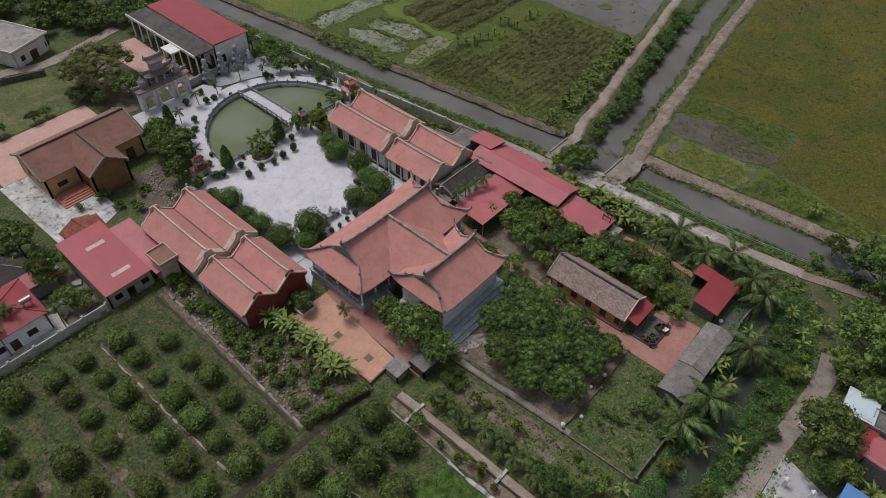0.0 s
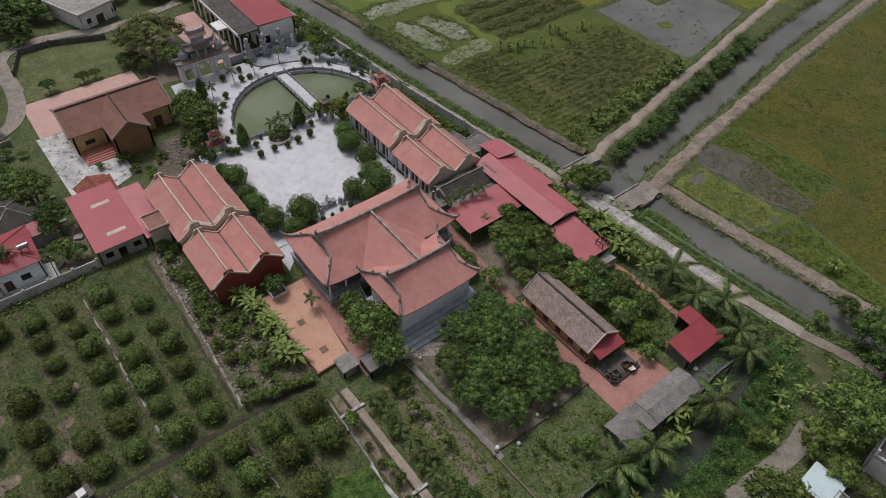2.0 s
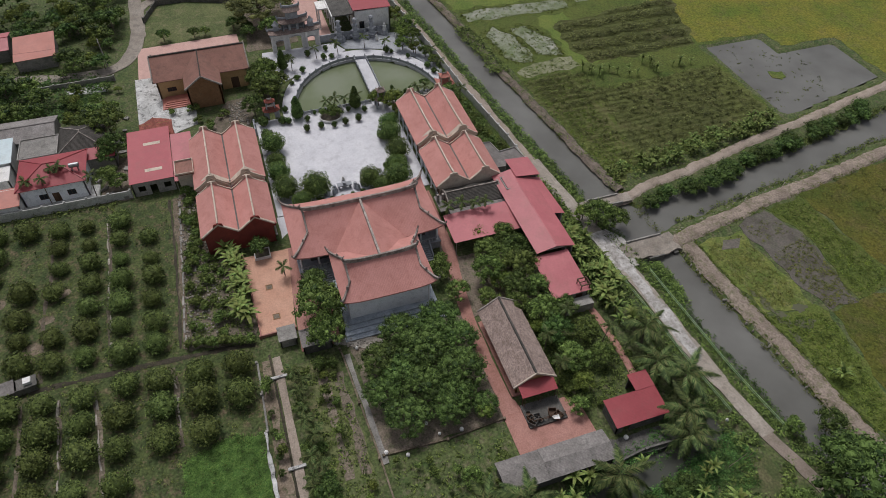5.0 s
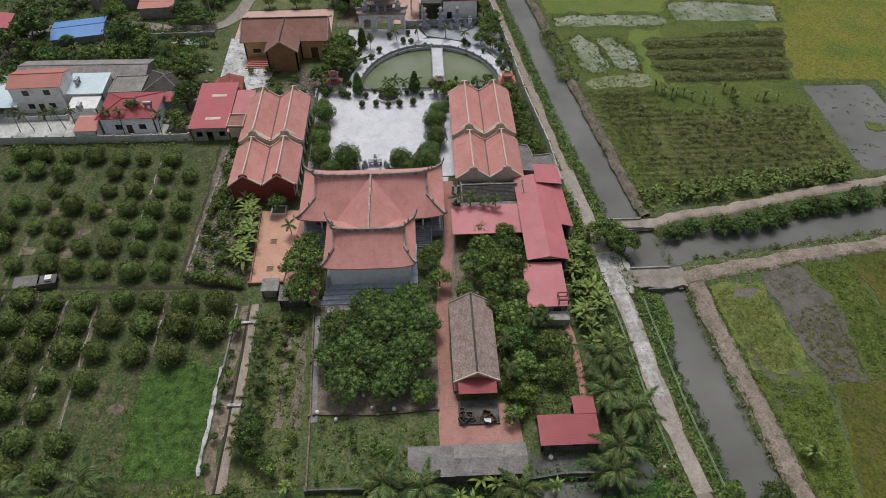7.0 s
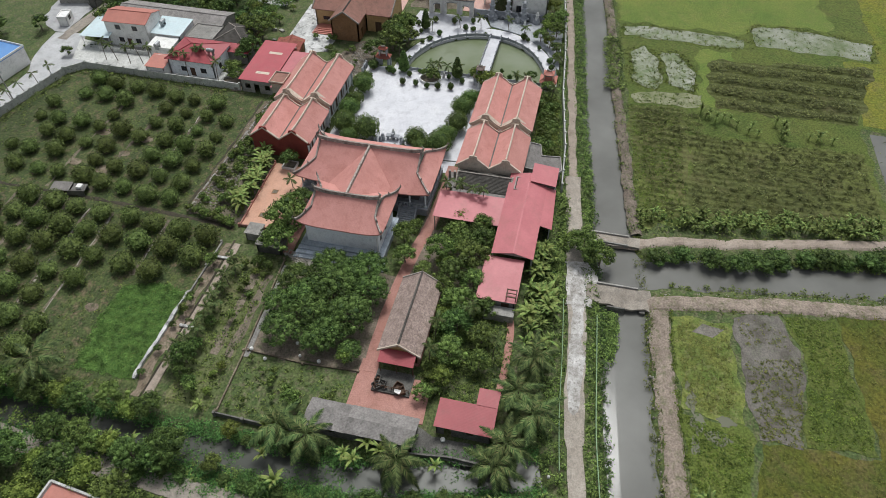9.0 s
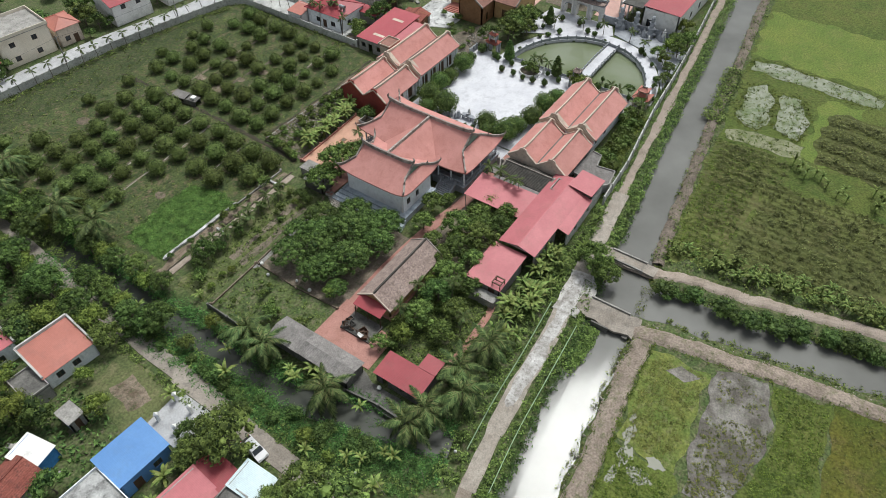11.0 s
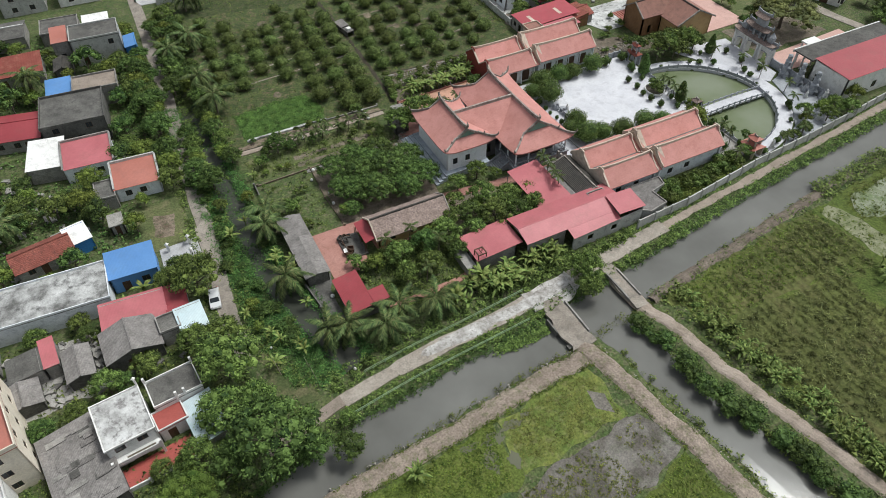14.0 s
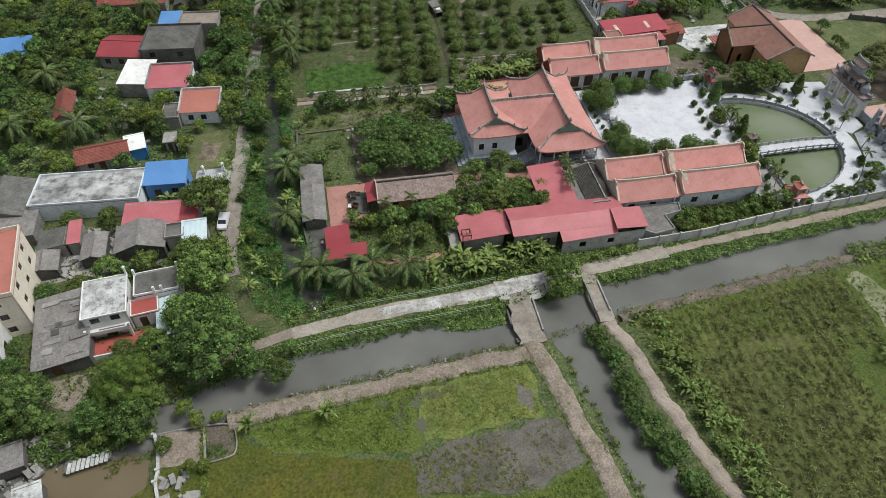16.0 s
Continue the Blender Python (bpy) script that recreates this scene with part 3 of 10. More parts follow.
def clump(rng, n, centre, r, rz, size):
    """Leaves on an uneven ball."""
    d = rng.normal(0, 1, (n, 3))
    d[:, 2] = np.abs(d[:, 2]) * 1.0 - 0.25
    d /= np.linalg.norm(d, axis=1)[:, None]
    rad = rng.uniform(0.62, 1.3, (n, 1))
    return leaves_at(rng, np.array(centre) + d * rad * np.array([r, r, rz]), d, size, loose=0.75)


def crown(seed, r, h, low, clumps, leaves, size, spread=0.62, top=0.5):
    """A crown of many leafy clumps on an uneven dome of radius r and height h, from low upwards."""
    rng = np.random.default_rng(seed)
    out, cores = [], []
    for k in range(clumps):
        a, u = rng.uniform(0, 2 * math.pi) + k * 2.4, math.sqrt((k + 0.3) / clumps)
        d = u * r * spread * rng.uniform(0.88, 1.12)
        cz = low + h * (0.30 + top * math.sqrt(max(0.0, 1 - u * u)) * rng.uniform(0.8, 1.15))
        cr = r * rng.uniform(1.25, 1.95) / math.sqrt(clumps)
        c, cv = (d * math.cos(a), d * math.sin(a), cz), cr * rng.uniform(0.72, 0.95)
        out.append(clump(rng, leaves // clumps, c, cr, cv, size))
        cores.append((rng, c, cr * 0.64, cv * 0.6))
    return mass(out, cores)


def dome(seed, r, h, low, leaves, size, lobes=9):
    """A dense rounded crown: leaves over one lumpy mound, down to low above the ground."""
    rng = np.random.default_rng(seed)
    hub = rng.normal(0, 1, (lobes, 3))
    hub[:, 2] = np.abs(hub[:, 2]) - 0.3
    hub /= np.linalg.norm(hub, axis=1)[:, None]

    def swell(d):
        return 0.80 + 0.26 * np.max(np.exp(7 * (d @ hub.T - 1)), axis=1)

    d = rng.normal(0, 1, (leaves, 3))
    d[:, 2] = np.abs(d[:, 2]) * 1.05 - 0.35
    d /= np.linalg.norm(d, axis=1)[:, None]
    p = d * (swell(d) * rng.uniform(0.86, 1.1, leaves))[:, None] * np.array([r, r, h * 0.6]) + np.array([0, 0, low + h * 0.4])
    g = mass([leaves_at(rng, p, d, size, loose=0.7)])
    k, sides = len(g.v), 10
    for u, z in ((0.8, -0.55), (0.98, -0.1), (0.9, 0.4), (0.55, 0.83), (0.12, 0.99)):
        for i in range(sides):
            a = 2 * math.pi * i / sides
            q = np.array([[u * math.cos(a), u * math.sin(a), z]])
            q = q / np.linalg.norm(q)
            q = (q * swell(q)[:, None] * 0.82 * np.array([r, r, h * 0.6]) + np.array([0, 0, low + h * 0.4]))[0]
            g.v.append(tuple(q))
    for ring in range(4):
        for i in range(sides):
            a, b = k + ring * sides + i, k + ring * sides + (i + 1) % sides
            g.f.append((a, b, b + sides, a + sides))
    g.f.append(tuple(range(k + 4 * sides, k + 5 * sides)))
    return g


def trunk(seed, height, r, limbs, reach):
    g, rng = Geo(), random.Random(seed)
    bend = [(0, 0, 0)]
    for i in range(1, 4):
        bend.append((rng.uniform(-0.1, 0.1) * i * r * 4, rng.uniform(-0.1, 0.1) * i * r * 4, height * i / 3))
    g.tube(bend, [r, r * 0.8, r * 0.65, r * 0.4], 5)
    for k in range(limbs):
        a, z = 2 * math.pi * k / limbs + rng.uniform(-0.4, 0.4), height * rng.uniform(0.45, 0.8)
        e = reach * rng.uniform(0.6, 0.9)
        g.tube([(0, 0, z), (e * 0.5 * math.cos(a), e * 0.5 * math.sin(a), z + e * 0.35), (e * math.cos(a), e * math.sin(a), z + e * 0.8)], [r * 0.5, r * 0.35, r * 0.15], 4, False)
    return g


class Kind:
    """One kind of tree in a few grown shapes, copied to its places."""

    def __init__(self, name, label, mat, shapes, category="tree", crown_name="crown"):
        self.name, self.label, self.mat, self.category, self.crown_name = name, label, mat, category, crown_name
        self.shapes = [(t.mesh("trunk", BARK), c.mesh(crown_name, mat)) for t, c in shapes]
        self.rng = random.Random(name)

    def put(self, x, y, size=1.0, z=0.0, tall=1.0, group="", label="", mat=None):
        t, c = self.rng.choice(self.shapes)
        ob = thing(self.name, label or self.label, self.category, x, y, z, self.rng.uniform(0, 360), group)
        s = size * self.rng.uniform(0.93, 1.07)
        ob.scale = (s, s * self.rng.uniform(0.94, 1.06), s * tall)
        part("trunk", t, None, ob)
        part(self.crown_name, c, None, ob)
        return ob


def in_poly(x, y, poly):
    inside = False
    for (x0, y0), (x1, y1) in zip(poly, poly[1:] + poly[:1]):
        if (y0 > y) != (y1 > y) and x < (x1 - x0) * (y - y0) / (y1 - y0) + x0:
            inside = not inside
    return inside


def tufts(seed, places, size, height, leaves, leaf, slim=0.6):
    """Low plants: a small spray of leaves, mostly facing the sky, at each (x, y, z)."""
    rng = np.random.default_rng(seed)
    forms = []
    for _ in range(8):
        a, r = rng.uniform(0, 6.28, leaves), size * np.sqrt(rng.uniform(0, 1, leaves))
        p = np.stack([r * np.cos(a), r * np.sin(a), height * rng.uniform(0.15, 1.0, leaves) * (1 - 0.6 * (r / size) ** 2)], 1)
        up = np.stack([np.cos(a) * 0.5, np.sin(a) * 0.5, np.full(leaves, 1.1)], 1)
        forms.append(leaves_at(rng, p, up, leaf, 0.3, slim))
    out = []
    for x, y, z in places:
        a, s = rng.uniform(0, 6.28), rng.uniform(0.6, 1.4)
        c, d = math.cos(a) * s, math.sin(a) * s
        m = np.array([[c, -d, 0], [d, c, 0], [0, 0, s]])
        out.append(forms[rng.integers(8)] @ m.T + np.array([x, y, z]))
    return mass(out)


def strew(seed, poly, n):
    """n random places inside an outline."""
    rng, out = random.Random(seed), []
    xs, ys = [p[0] for p in poly], [p[1] for p in poly]
    while len(out) < n:
        x, y = rng.uniform(min(xs), max(xs)), rng.uniform(min(ys), max(ys))
        if in_poly(x, y, poly):
            out.append((x, y, 0.0))
    return out


def along(seed, line, n, side0, side1, z=0.0):
    """n random places beside a line, between the two distances to its left (negative: right)."""
    rng, out = random.Random(seed), []
    pts = spline(line, 1.0)
    for _ in range(n):
        i = rng.randrange(len(pts) - 1)
        d = (pts[i + 1] - pts[i]).normalized()
        q = pts[i].lerp(pts[i + 1], rng.random()) + Vector((-d.y, d.x)) * rng.uniform(side0, side1)
        out.append((q.x, q.y, z))
    return out


# ---- the land: one sheet with the canals, the stream and the ponds sunk into it ----
CANAL_LINE = [(-190, 80), (-160, 82.5), (-136, 85.3), (-110, 87.8), (-82, 91.0), (-57, 94.7), (-36, 97.5), (-20, 99.0), (-5, 100.7), (9, 104.0), (22, 108.0), (42, 114.0), (80, 125.0)]
BRANCH_LINE = [(-44, 96.0), (-46.2, 104), (-47.5, 114), (-49.5, 126), (-51.5, 140), (-56, 165), (-62, 215)]
STREAM_LINE = [(-0.3, 12), (-0.6, 30), (-0.7, 50), (-0.9, 62), (-3.2, 73), (-5.8, 83), (-7.4, 88.6)]
ROAD_LINE = [(-190, 73.5), (-150, 77.5), (-124, 80.6), (-95, 83.7), (-66, 86.9), (-45, 89.2), (-33, 90.7), (-16, 92.0), (-3.5, 93.6), (8, 96.3)]
LANE_LINE = [(0.5, -75), (1.0, -45), (1.8, -15), (2.6, 6), (3.6, 21), (4.5, 38), (5.2, 55), (6.3, 67), (6.6, 76), (4.5, 86), (-1.5, 93)]
BACK_ROAD = [(1.0, -40.8), (-10, -40.2), (-22, -38.9), (-45, -36.6), (-72, -31.3), (-82, -34.4), (-92, -36.0)]
PATH_LINE = [(-51.2, 91), (-51.3, 99), (-53, 104), (-54.4, 113), (-56.3, 122), (-58.6, 132), (-61, 146), (-66, 170), (-74, 215)]
FIELD_BANK = [(-38.6, 101), (-40.2, 108), (-41.6, 116), (-43.3, 126), (-45, 138), (-49, 165), (-55, 215)]
CANAL_BANK = [(-37.5, 103), (-26, 103.8), (-13.6, 105.2), (-2, 106), (5.5, 107.2)]
NORTH_BANK = [(-53.5, 99), (-67, 97.0), (-90, 94.2), (-97, 93.3), (-118, 91.2), (-150, 87.5), (-185, 84)]
POND_X, POND_Y, POND_RX, POND_RY = -94.5, 62.3, 17.5, 15.3


def line_gap(xs, ys, pts):
    d = np.full(xs.shape, 1e9)
    for (x0, y0), (x1, y1) in zip(pts, pts[1:]):
        dx, dy = x1 - x0, y1 - y0
        t = np.clip(((xs - x0) * dx + (ys - y0) * dy) / (dx * dx + dy * dy), 0, 1)
        d = np.minimum(d, np.hypot(xs - x0 - t * dx, ys - y0 - t * dy))
    return d


def smooth_pts(pts):
    return [tuple(p) for p in spline(pts, 4.0)]


def land():
    gx, gy = np.arange(-190, 91, 1.25), np.arange(-85, 221, 1.25)
    xs, ys = np.meshgrid(gx, gy, indexing="ij")
    zs = 0.012 * np.sin(xs * 0.31) * np.sin(ys * 0.27) - 0.02
    for pts, half in ((CANAL_LINE, 2.9), (BRANCH_LINE, 2.7), (STREAM_LINE, 1.7)):
        d = line_gap(xs, ys, smooth_pts(pts)) + 0.35 * np.sin(xs * 0.9) * np.cos(ys * 0.8)
        zs = np.minimum(zs, -1.6 + np.clip((d - half + 0.6) / 1.7, 0, 1) * 1.6)
    r = np.hypot((xs - POND_X) / POND_RX, (ys - POND_Y) / POND_RY)
    zs = np.where((r < 1.0) & (xs < POND_X), -1.5, zs)
    zs = np.where((xs > -92) & (xs < -64) & (ys > 142.5) & (ys < 157 + np.where(xs > -85, 15, 0)) & (xs < -64 - (ys - 146) * 0.22), -0.8, zs)
    zs = np.where((xs > 15.5) & (xs < 30) & (ys > 110) & (ys < 117), -1.2, zs)
    g = Geo()
    nx, ny = len(gx), len(gy)
    g.v = np.stack([xs, ys, zs], 2).reshape(-1, 3).tolist()
    i = (np.arange(nx - 1)[:, None] * ny + np.arange(ny - 1)[None]).reshape(-1)
    g.f = np.stack([i, i + ny, i + ny + 1, i + 1], 1).tolist()
    far = 3000
    x0, x1, y0, y1 = gx[0], gx[-1], gy[0], gy[-1]
    for a in ((-far, x0, -far, far), (x1, far, -far, far), (x0, x1, -far, y0), (x0, x1, y1, far)):
        g.face([(a[0], a[2], -0.02), (a[1], a[2], -0.02), (a[1], a[3], -0.02), (a[0], a[3], -0.02)])
    ob = setting("ground", g, GRASS, "rough green ground with patches of bare soil", "ground")
    for p in ob.data.polygons:
        p.use_smooth = True


land()
setting("water", ribbon(CANAL_LINE, 7.6, -0.62, 0.05, 0, 4), CANAL, "still grey canal water between earth banks", "canal")
setting("water", ribbon(BRANCH_LINE, 7.2, -0.625, 0.05, 0, 4), CANAL, "still grey water of the branch canal", "canal")
setting("water", ribbon(STREAM_LINE, 5.6, -0.60, 0.05, 0, 4), STREAM_WATER, "narrow stream below the gardens, dark with painted tree reflections", "stream")
half_pond = [(POND_X + 0.2, POND_Y - POND_RY)] + [(POND_X + 0.2, POND_Y + POND_RY)] + [(POND_X - POND_RX * math.sin(a), POND_Y + POND_RY * math.cos(a)) for a in np.linspace(0.06, math.pi - 0.06, 40)]
# reflections are coloured into this water
setting("water", Geo().prism(half_pond, -0.55, -0.45), POND, "green half-moon pond water with painted reflections beside the courtyard", "pond")
setting("water", Geo().prism([(-93, 142), (-63.5, 142), (-64, 147), (-70, 173.5), (-86, 173.5), (-86.5, 158.5), (-93, 158)], -0.3, -0.2), CANAL, "grey fish pond among the fields", "pond")
setting("water", Geo().prism([(15, 109.6), (30.5, 109.6), (30.5, 117.5), (15, 117.5)], -0.6, -0.5), BROWN_WATER, "brown fish pond behind the sheds", "pond")

# roads, paths and bare banks
setting("road", ribbon(ROAD_LINE[7:], 1.8, 0.15, 0.3, 0.25, 1.2, 16), DIRT, "narrow grassy earth track beside the canal", "road")
setting("road", ribbon(ROAD_LINE[4:9], lambda t: 2.7 if t < 0.85 else 2.0, 0.16, 0.3, 0.2, 1.2, 3), ROAD, "worn grey concrete road beside the canal", "road")
setting("road", ribbon(ROAD_LINE[:5], 1.6, 0.14, 0.3, 0.3, 1.2, 4), DIRT, "brown earth track beside the canal", "road")
setting("road", ribbon([(-44, 89.4), (-40, 90.2), (-33, 90.75), (-24, 91.4), (-16.5, 91.9)], lambda t: 2.25 * min(1, 0.2 + t * 5, 0.12 + math.sqrt((1 - t) * 5)), 0.20, 0.02, 0.5, 1.0, 5), ROAD_WHITE, "scuffed white concrete stretch of the canal road", "road")
setting("road", plot([(-44.5, 87.7), (-35.5, 88.7), (-35.8, 92.6), (-42, 93.2), (-45, 91.3)], 0.212, 0.2, 0.45, 61), ROAD_WHITE, "pale concrete apron where the roads meet", "road")
setting("road", ribbon(LANE_LINE[:9] + [(5.9, 80.5)], 2.8, 0.10, 0.2, 0.1, 1.4, 6), ROAD, "narrow grey village lane", "road")
setting("road", ribbon(BACK_ROAD, 6.8, 0.10, 0.2, 0.15, 1.2, 7), STREET, "wide pale concrete street behind the orchard", "road")
setting("road", plot([(-79.8, -24.6), (-76.8, -27.4), (-75, -33), (-84, -34.8), (-92, -36), (-92, -31.5), (-84.5, -27.6)], 0.094, 0.2, 0.3, 62), STREET, "pale concrete apron at the street corner", "road")
setting("road", plot([(-92, -37), (-104, -37.4), (-107.5, -42), (-107.6, -49), (-97, -47), (-93, -41.5)], 0.09, 0.2, 0.4, 63), STREET, "stained pale concrete yard beside the street", "road")
setting("road", ribbon([(-89, -35.9), (-97, -35.4), (-106, -34.6), (-119, -34.4), (-125.5, -29), (-127, -14), (-124, 0), (-125, 12), (-137, 16.5), (-160, 16)], 3.2, 0.12, 0.2, 0.2, 1.2, 8), ROAD, "narrow grey village street", "road")
setting("road", ribbon([(-137, 17), (-150, 16.6), (-156, 22), (-155.4, 33), (-152.6, 42), (-156, 60)], 3.0, 0.10, 0.2, 0.25, 1.2, 9), ROAD, "grey lane past the meadow", "road")
setting("pavement", berm(PATH_LINE, 1.3, 0.28, 10), DIRT, "pale trodden path on the canal bank", "path")
setting("pavement", berm(FIELD_BANK, 1.9, 0.34, 11), BANK, "raised brown earth bank between field and canal", "bank")
setting("pavement", berm(CANAL_BANK, 1.7, 0.34, 12), BANK, "raised brown earth bank beside the canal", "bank")
setting("pavement", berm(NORTH_BANK, 0.8, 0.26, 13), BANK, "narrow earth bank along the canal", "bank")


def bridge(name, label, x0, x1, y0, y1, top, kerb_axis, shape=None, kerbs=(-1, 1)):
    b = thing(name, label, "bridge", (x0 + x1) / 2, (y0 + y1) / 2, 0, 0)
    hx, hy = (x1 - x0) / 2, (y1 - y0) / 2
    part("deck", plot(shape or [(-hx, -hy), (hx, -hy), (hx, hy), (-hx, hy)], top, 0.35, 0.3, int(hy * 10)), ROAD, b, "worn earth-stained concrete deck")
    for s in (-1, 1):
        if kerb_axis == "y":
            if s in kerbs:
                part("kerb", Geo().box(s * hx * 0.94 - 0.13, s * hx * 0.94 + 0.13, -hy * 0.7, hy * 0.6, top - 0.38, top + 0.28), CONCRETE, b)
            part("abutment", Geo().box(-hx * 0.95, hx * 0.95, s * hy * 0.78 - 0.4, s * hy * 0.78 + 0.4, -2.0, top - 0.36), DARK_CONCRETE, b)
        else:
            part("kerb", Geo().box(-hx * 0.8, hx * 0.8, s * hy - 0.15, s * hy + 0.15, top - 0.38, top + 0.35), CONCRETE, b)
            part("abutment", Geo().box(s * hx * 0.78 - 0.4, s * hx * 0.78 + 0.4, -hy * 0.95, hy * 0.95, -2.0, top - 0.36), DARK_CONCRETE, b)
    return b


culvert = bridge("culvert_bridge", "stained grey concrete culvert bridge over the canal", -41.0, -36.4, 91.6, 101.4, 0.28, "y", [(-1.9, -4.9), (0.8, -4.9), (1.9, -2.6), (1.7, -1.2), (2.4, 0.4), (2.2, 2.2), (1.6, 4.2), (2.0, 4.9), (-2.3, 4.9), (-2.4, 1.0), (-2.0, -2.4)], (-1,))
part("sluice_gate", Geo().box(2.2, 2.45, -1.6, 1.2, -1.5, 0.5), DARK_CONCRETE, culvert, "blackened sluice board under the bridge")
bridge("canal_bridge", "narrow pale concrete bridge carrying the field path", -52.3, -50.0, 90.0, 99.4, 0.30, "y")

# fields and beds
FIELDS = [
    ("young_rice_field", BRIGHT_RICE, "bright green young rice plot between earth banks", [(-36.8, 104.6), (-21, 106.0), (-20.3, 114.4), (-37.6, 113.4)], 0.06),
    ("mud_plot", MUD, "wet grey mud plot with sparse plants", [(-38.8, 114), (-24, 114.8), (-18.4, 116.2), (-18.2, 121.6), (-34.2, 123.2), (-40.6, 120.6)], 0.05),
    ("vegetable_field", FIELD, "green vegetable plot", [(-40.6, 121.2), (-34, 123.6), (-18.6, 122), (-19.5, 131), (-42, 129)], 0.055),
    ("rice_field", RICE, "yellow-green ripening rice field", [(-42.5, 129.2), (-19, 131.2), (-18, 116.4), (-0.5, 113), (4.2, 108.6), (10, 109.5), (40, 135), (30, 212), (-52, 212)], 0.04),
    ("vegetable_field", FIELD, "green leafy plot beside the canal bank", [(-20.2, 106.0), (3.8, 108.4), (-0.8, 112.8), (-18.2, 115.8), (-20.0, 114.6)], 0.052),
    ("rough_field", FAR_FIELD, "rough olive-green field between the plots", [(-57, 100), (-120, 92.4), (-188, 85.5), (-188, 214), (-93.5, 214), (-93.5, 141.4), (-62.5, 141.4)], 0.02),
    ("weedy_field", TALL_GRASS, "weedy green field beside the canal junction", [(-54.5, 99.5), (-92, 95.4), (-92.5, 106.5), (-84, 108), (-60, 107)], 0.05),
    ("tall_grass_field", TALL_GRASS, "tall brown-green grass field in rows", [(-60.5, 107.5), (-84, 108.4), (-85, 140.5), (-64.5, 140.5)], 0.06),
    ("crop_field", FAR_FIELD, "green crop field with scattered banana plants", [(-84.5, 107), (-92.6, 107), (-92.8, 140.5), (-85.4, 140.5)], 0.065),
    ("sandy_plot", SANDY, "bare pale sandy strip in the fields", [(-92.9, 97), (-95.6, 96.2), (-97.9, 101.2), (-98.4, 110.8), (-94.0, 111.2), (-93.3, 103.1)], 0.08),
    # silt plots: flooded ground, its sky reflection put into the colour
    ("silt_plot", SILT, "flooded silt plot with sky sheen in its pale colour and green edges", [(-98.6, 101.2), (-101.2, 96.4), (-112.9, 95.4), (-116.4, 98.4), (-110.8, 101.6), (-101.7, 102.7)], 0.075),
    ("silt_plot", SILT, "flooded silt plot with sky sheen in its pale colour and green edges", [(-99.4, 109.2), (-101.3, 103.9), (-114.3, 102.3), (-114.6, 106.0), (-106.2, 109.7)], 0.075),
    ("bright_field", FAR_FIELD, "bright green grass plot", [(-94, 110), (-117, 110.6), (-118, 118), (-95, 117)], 0.07),
    ("furrowed_field", TALL_GRASS, "dark furrowed field of tall crops", [(-94, 113.5), (-107, 111.8), (-113, 113.5), (-117, 148), (-94.5, 141)], 0.12),
    ("silt_plot", SILT, "grey silt plot beside the canal, sky sheen in its pale colour", [(-120.4, 93.6), (-124.6, 93.3), (-125.7, 99.2), (-124.8, 113.2), (-123.8, 121), (-119.7, 120.6), (-120.0, 103)], 0.065),
    ("bright_field", FAR_FIELD, "green field far along the canal", [(-127, 92), (-150, 90), (-150, 140), (-133, 142), (-132, 124), (-126.5, 121)], 0.055),
    ("silt_plot", SILT, "flooded silt plot with sky sheen in its pale colour", [(-121.8, 123.6), (-129.8, 122.9), (-132, 130), (-128, 150), (-120.5, 148)], 0.06),
    ("rice_field", FAR_RICE, "yellow-green rice field beyond the fish pond", [(-94, 159.5), (-87.5, 160), (-86.6, 174.6), (-69.6, 174.6), (-60, 215), (-180, 215), (-180, 150), (-120, 150), (-119, 142), (-94.6, 142)], 0.045),
    ("meadow", LAWN, "worn yellow-green meadow", [(-132.4, 17.5), (-150, 19.4), (-152, 30), (-148, 40), (-136, 43), (-132, 36)], 0.05),
    ("orchard_floor", ORCHARD, "patchy grass and soil under the orchard trees", [(-77.5, 14), (-78.8, -23), (-75.6, -25.8), (-46.6, -32.2), (-19, -34.6), (-4.5, -35.6), (-4.5, 30.5), (-40, 31.5), (-41, 21), (-60, 21), (-77.4, 21)], 0.04),
    ("grass_strip", GRASS, "lush grass strip along the orchard wall", [(-5.2, -26), (-22, -22.8), (-40, -19.6), (-47, -22), (-70, -22.5), (-75, -25), (-46.6, -31.6), (-19, -34), (-5.2, -35)], 0.07),
    ("crop_bed", CROP, "dense bright green vegetable bed", [(-23.7, 20.3), (-25.5, 25.7), (-24.5, 29.8), (-8.4, 30.1), (-8.6, 21.4), (-17.2, 19.8)], 0.10),
    ("garden_strip", TRACK, "bare brown strip along the retaining wall", [(-36, 31.2), (-12, 30.8), (-6, 31.4), (-6, 32.6), (-36, 32.8)], 0.03),
    ("kitchen_garden", LAWN, "worn grassy kitchen garden with bare patches", [(-34, 34.5), (-34, 41.8), (-6, 43), (-6, 36.6)], 0.06),
    ("garden_bed", GRASS, "weedy garden plot behind a low wall", [(-15.6, 45), (-15.3, 61.2), (-7, 61), (-6.8, 45)], 0.07),
    ("garden_bed", SOIL, "overgrown rubble strip beside the side hall", [(-77, 22.4), (-58, 22.0), (-41, 21.8), (-40.6, 31.3), (-57.6, 31.0), (-59.6, 25.9), (-77, 25.6)], 0.065),
    ("grass_yard", LAWN, "trodden grass yard beside the lane", [(7.2, 40), (15, 40), (16, 52), (7.4, 54)], 0.06),
]
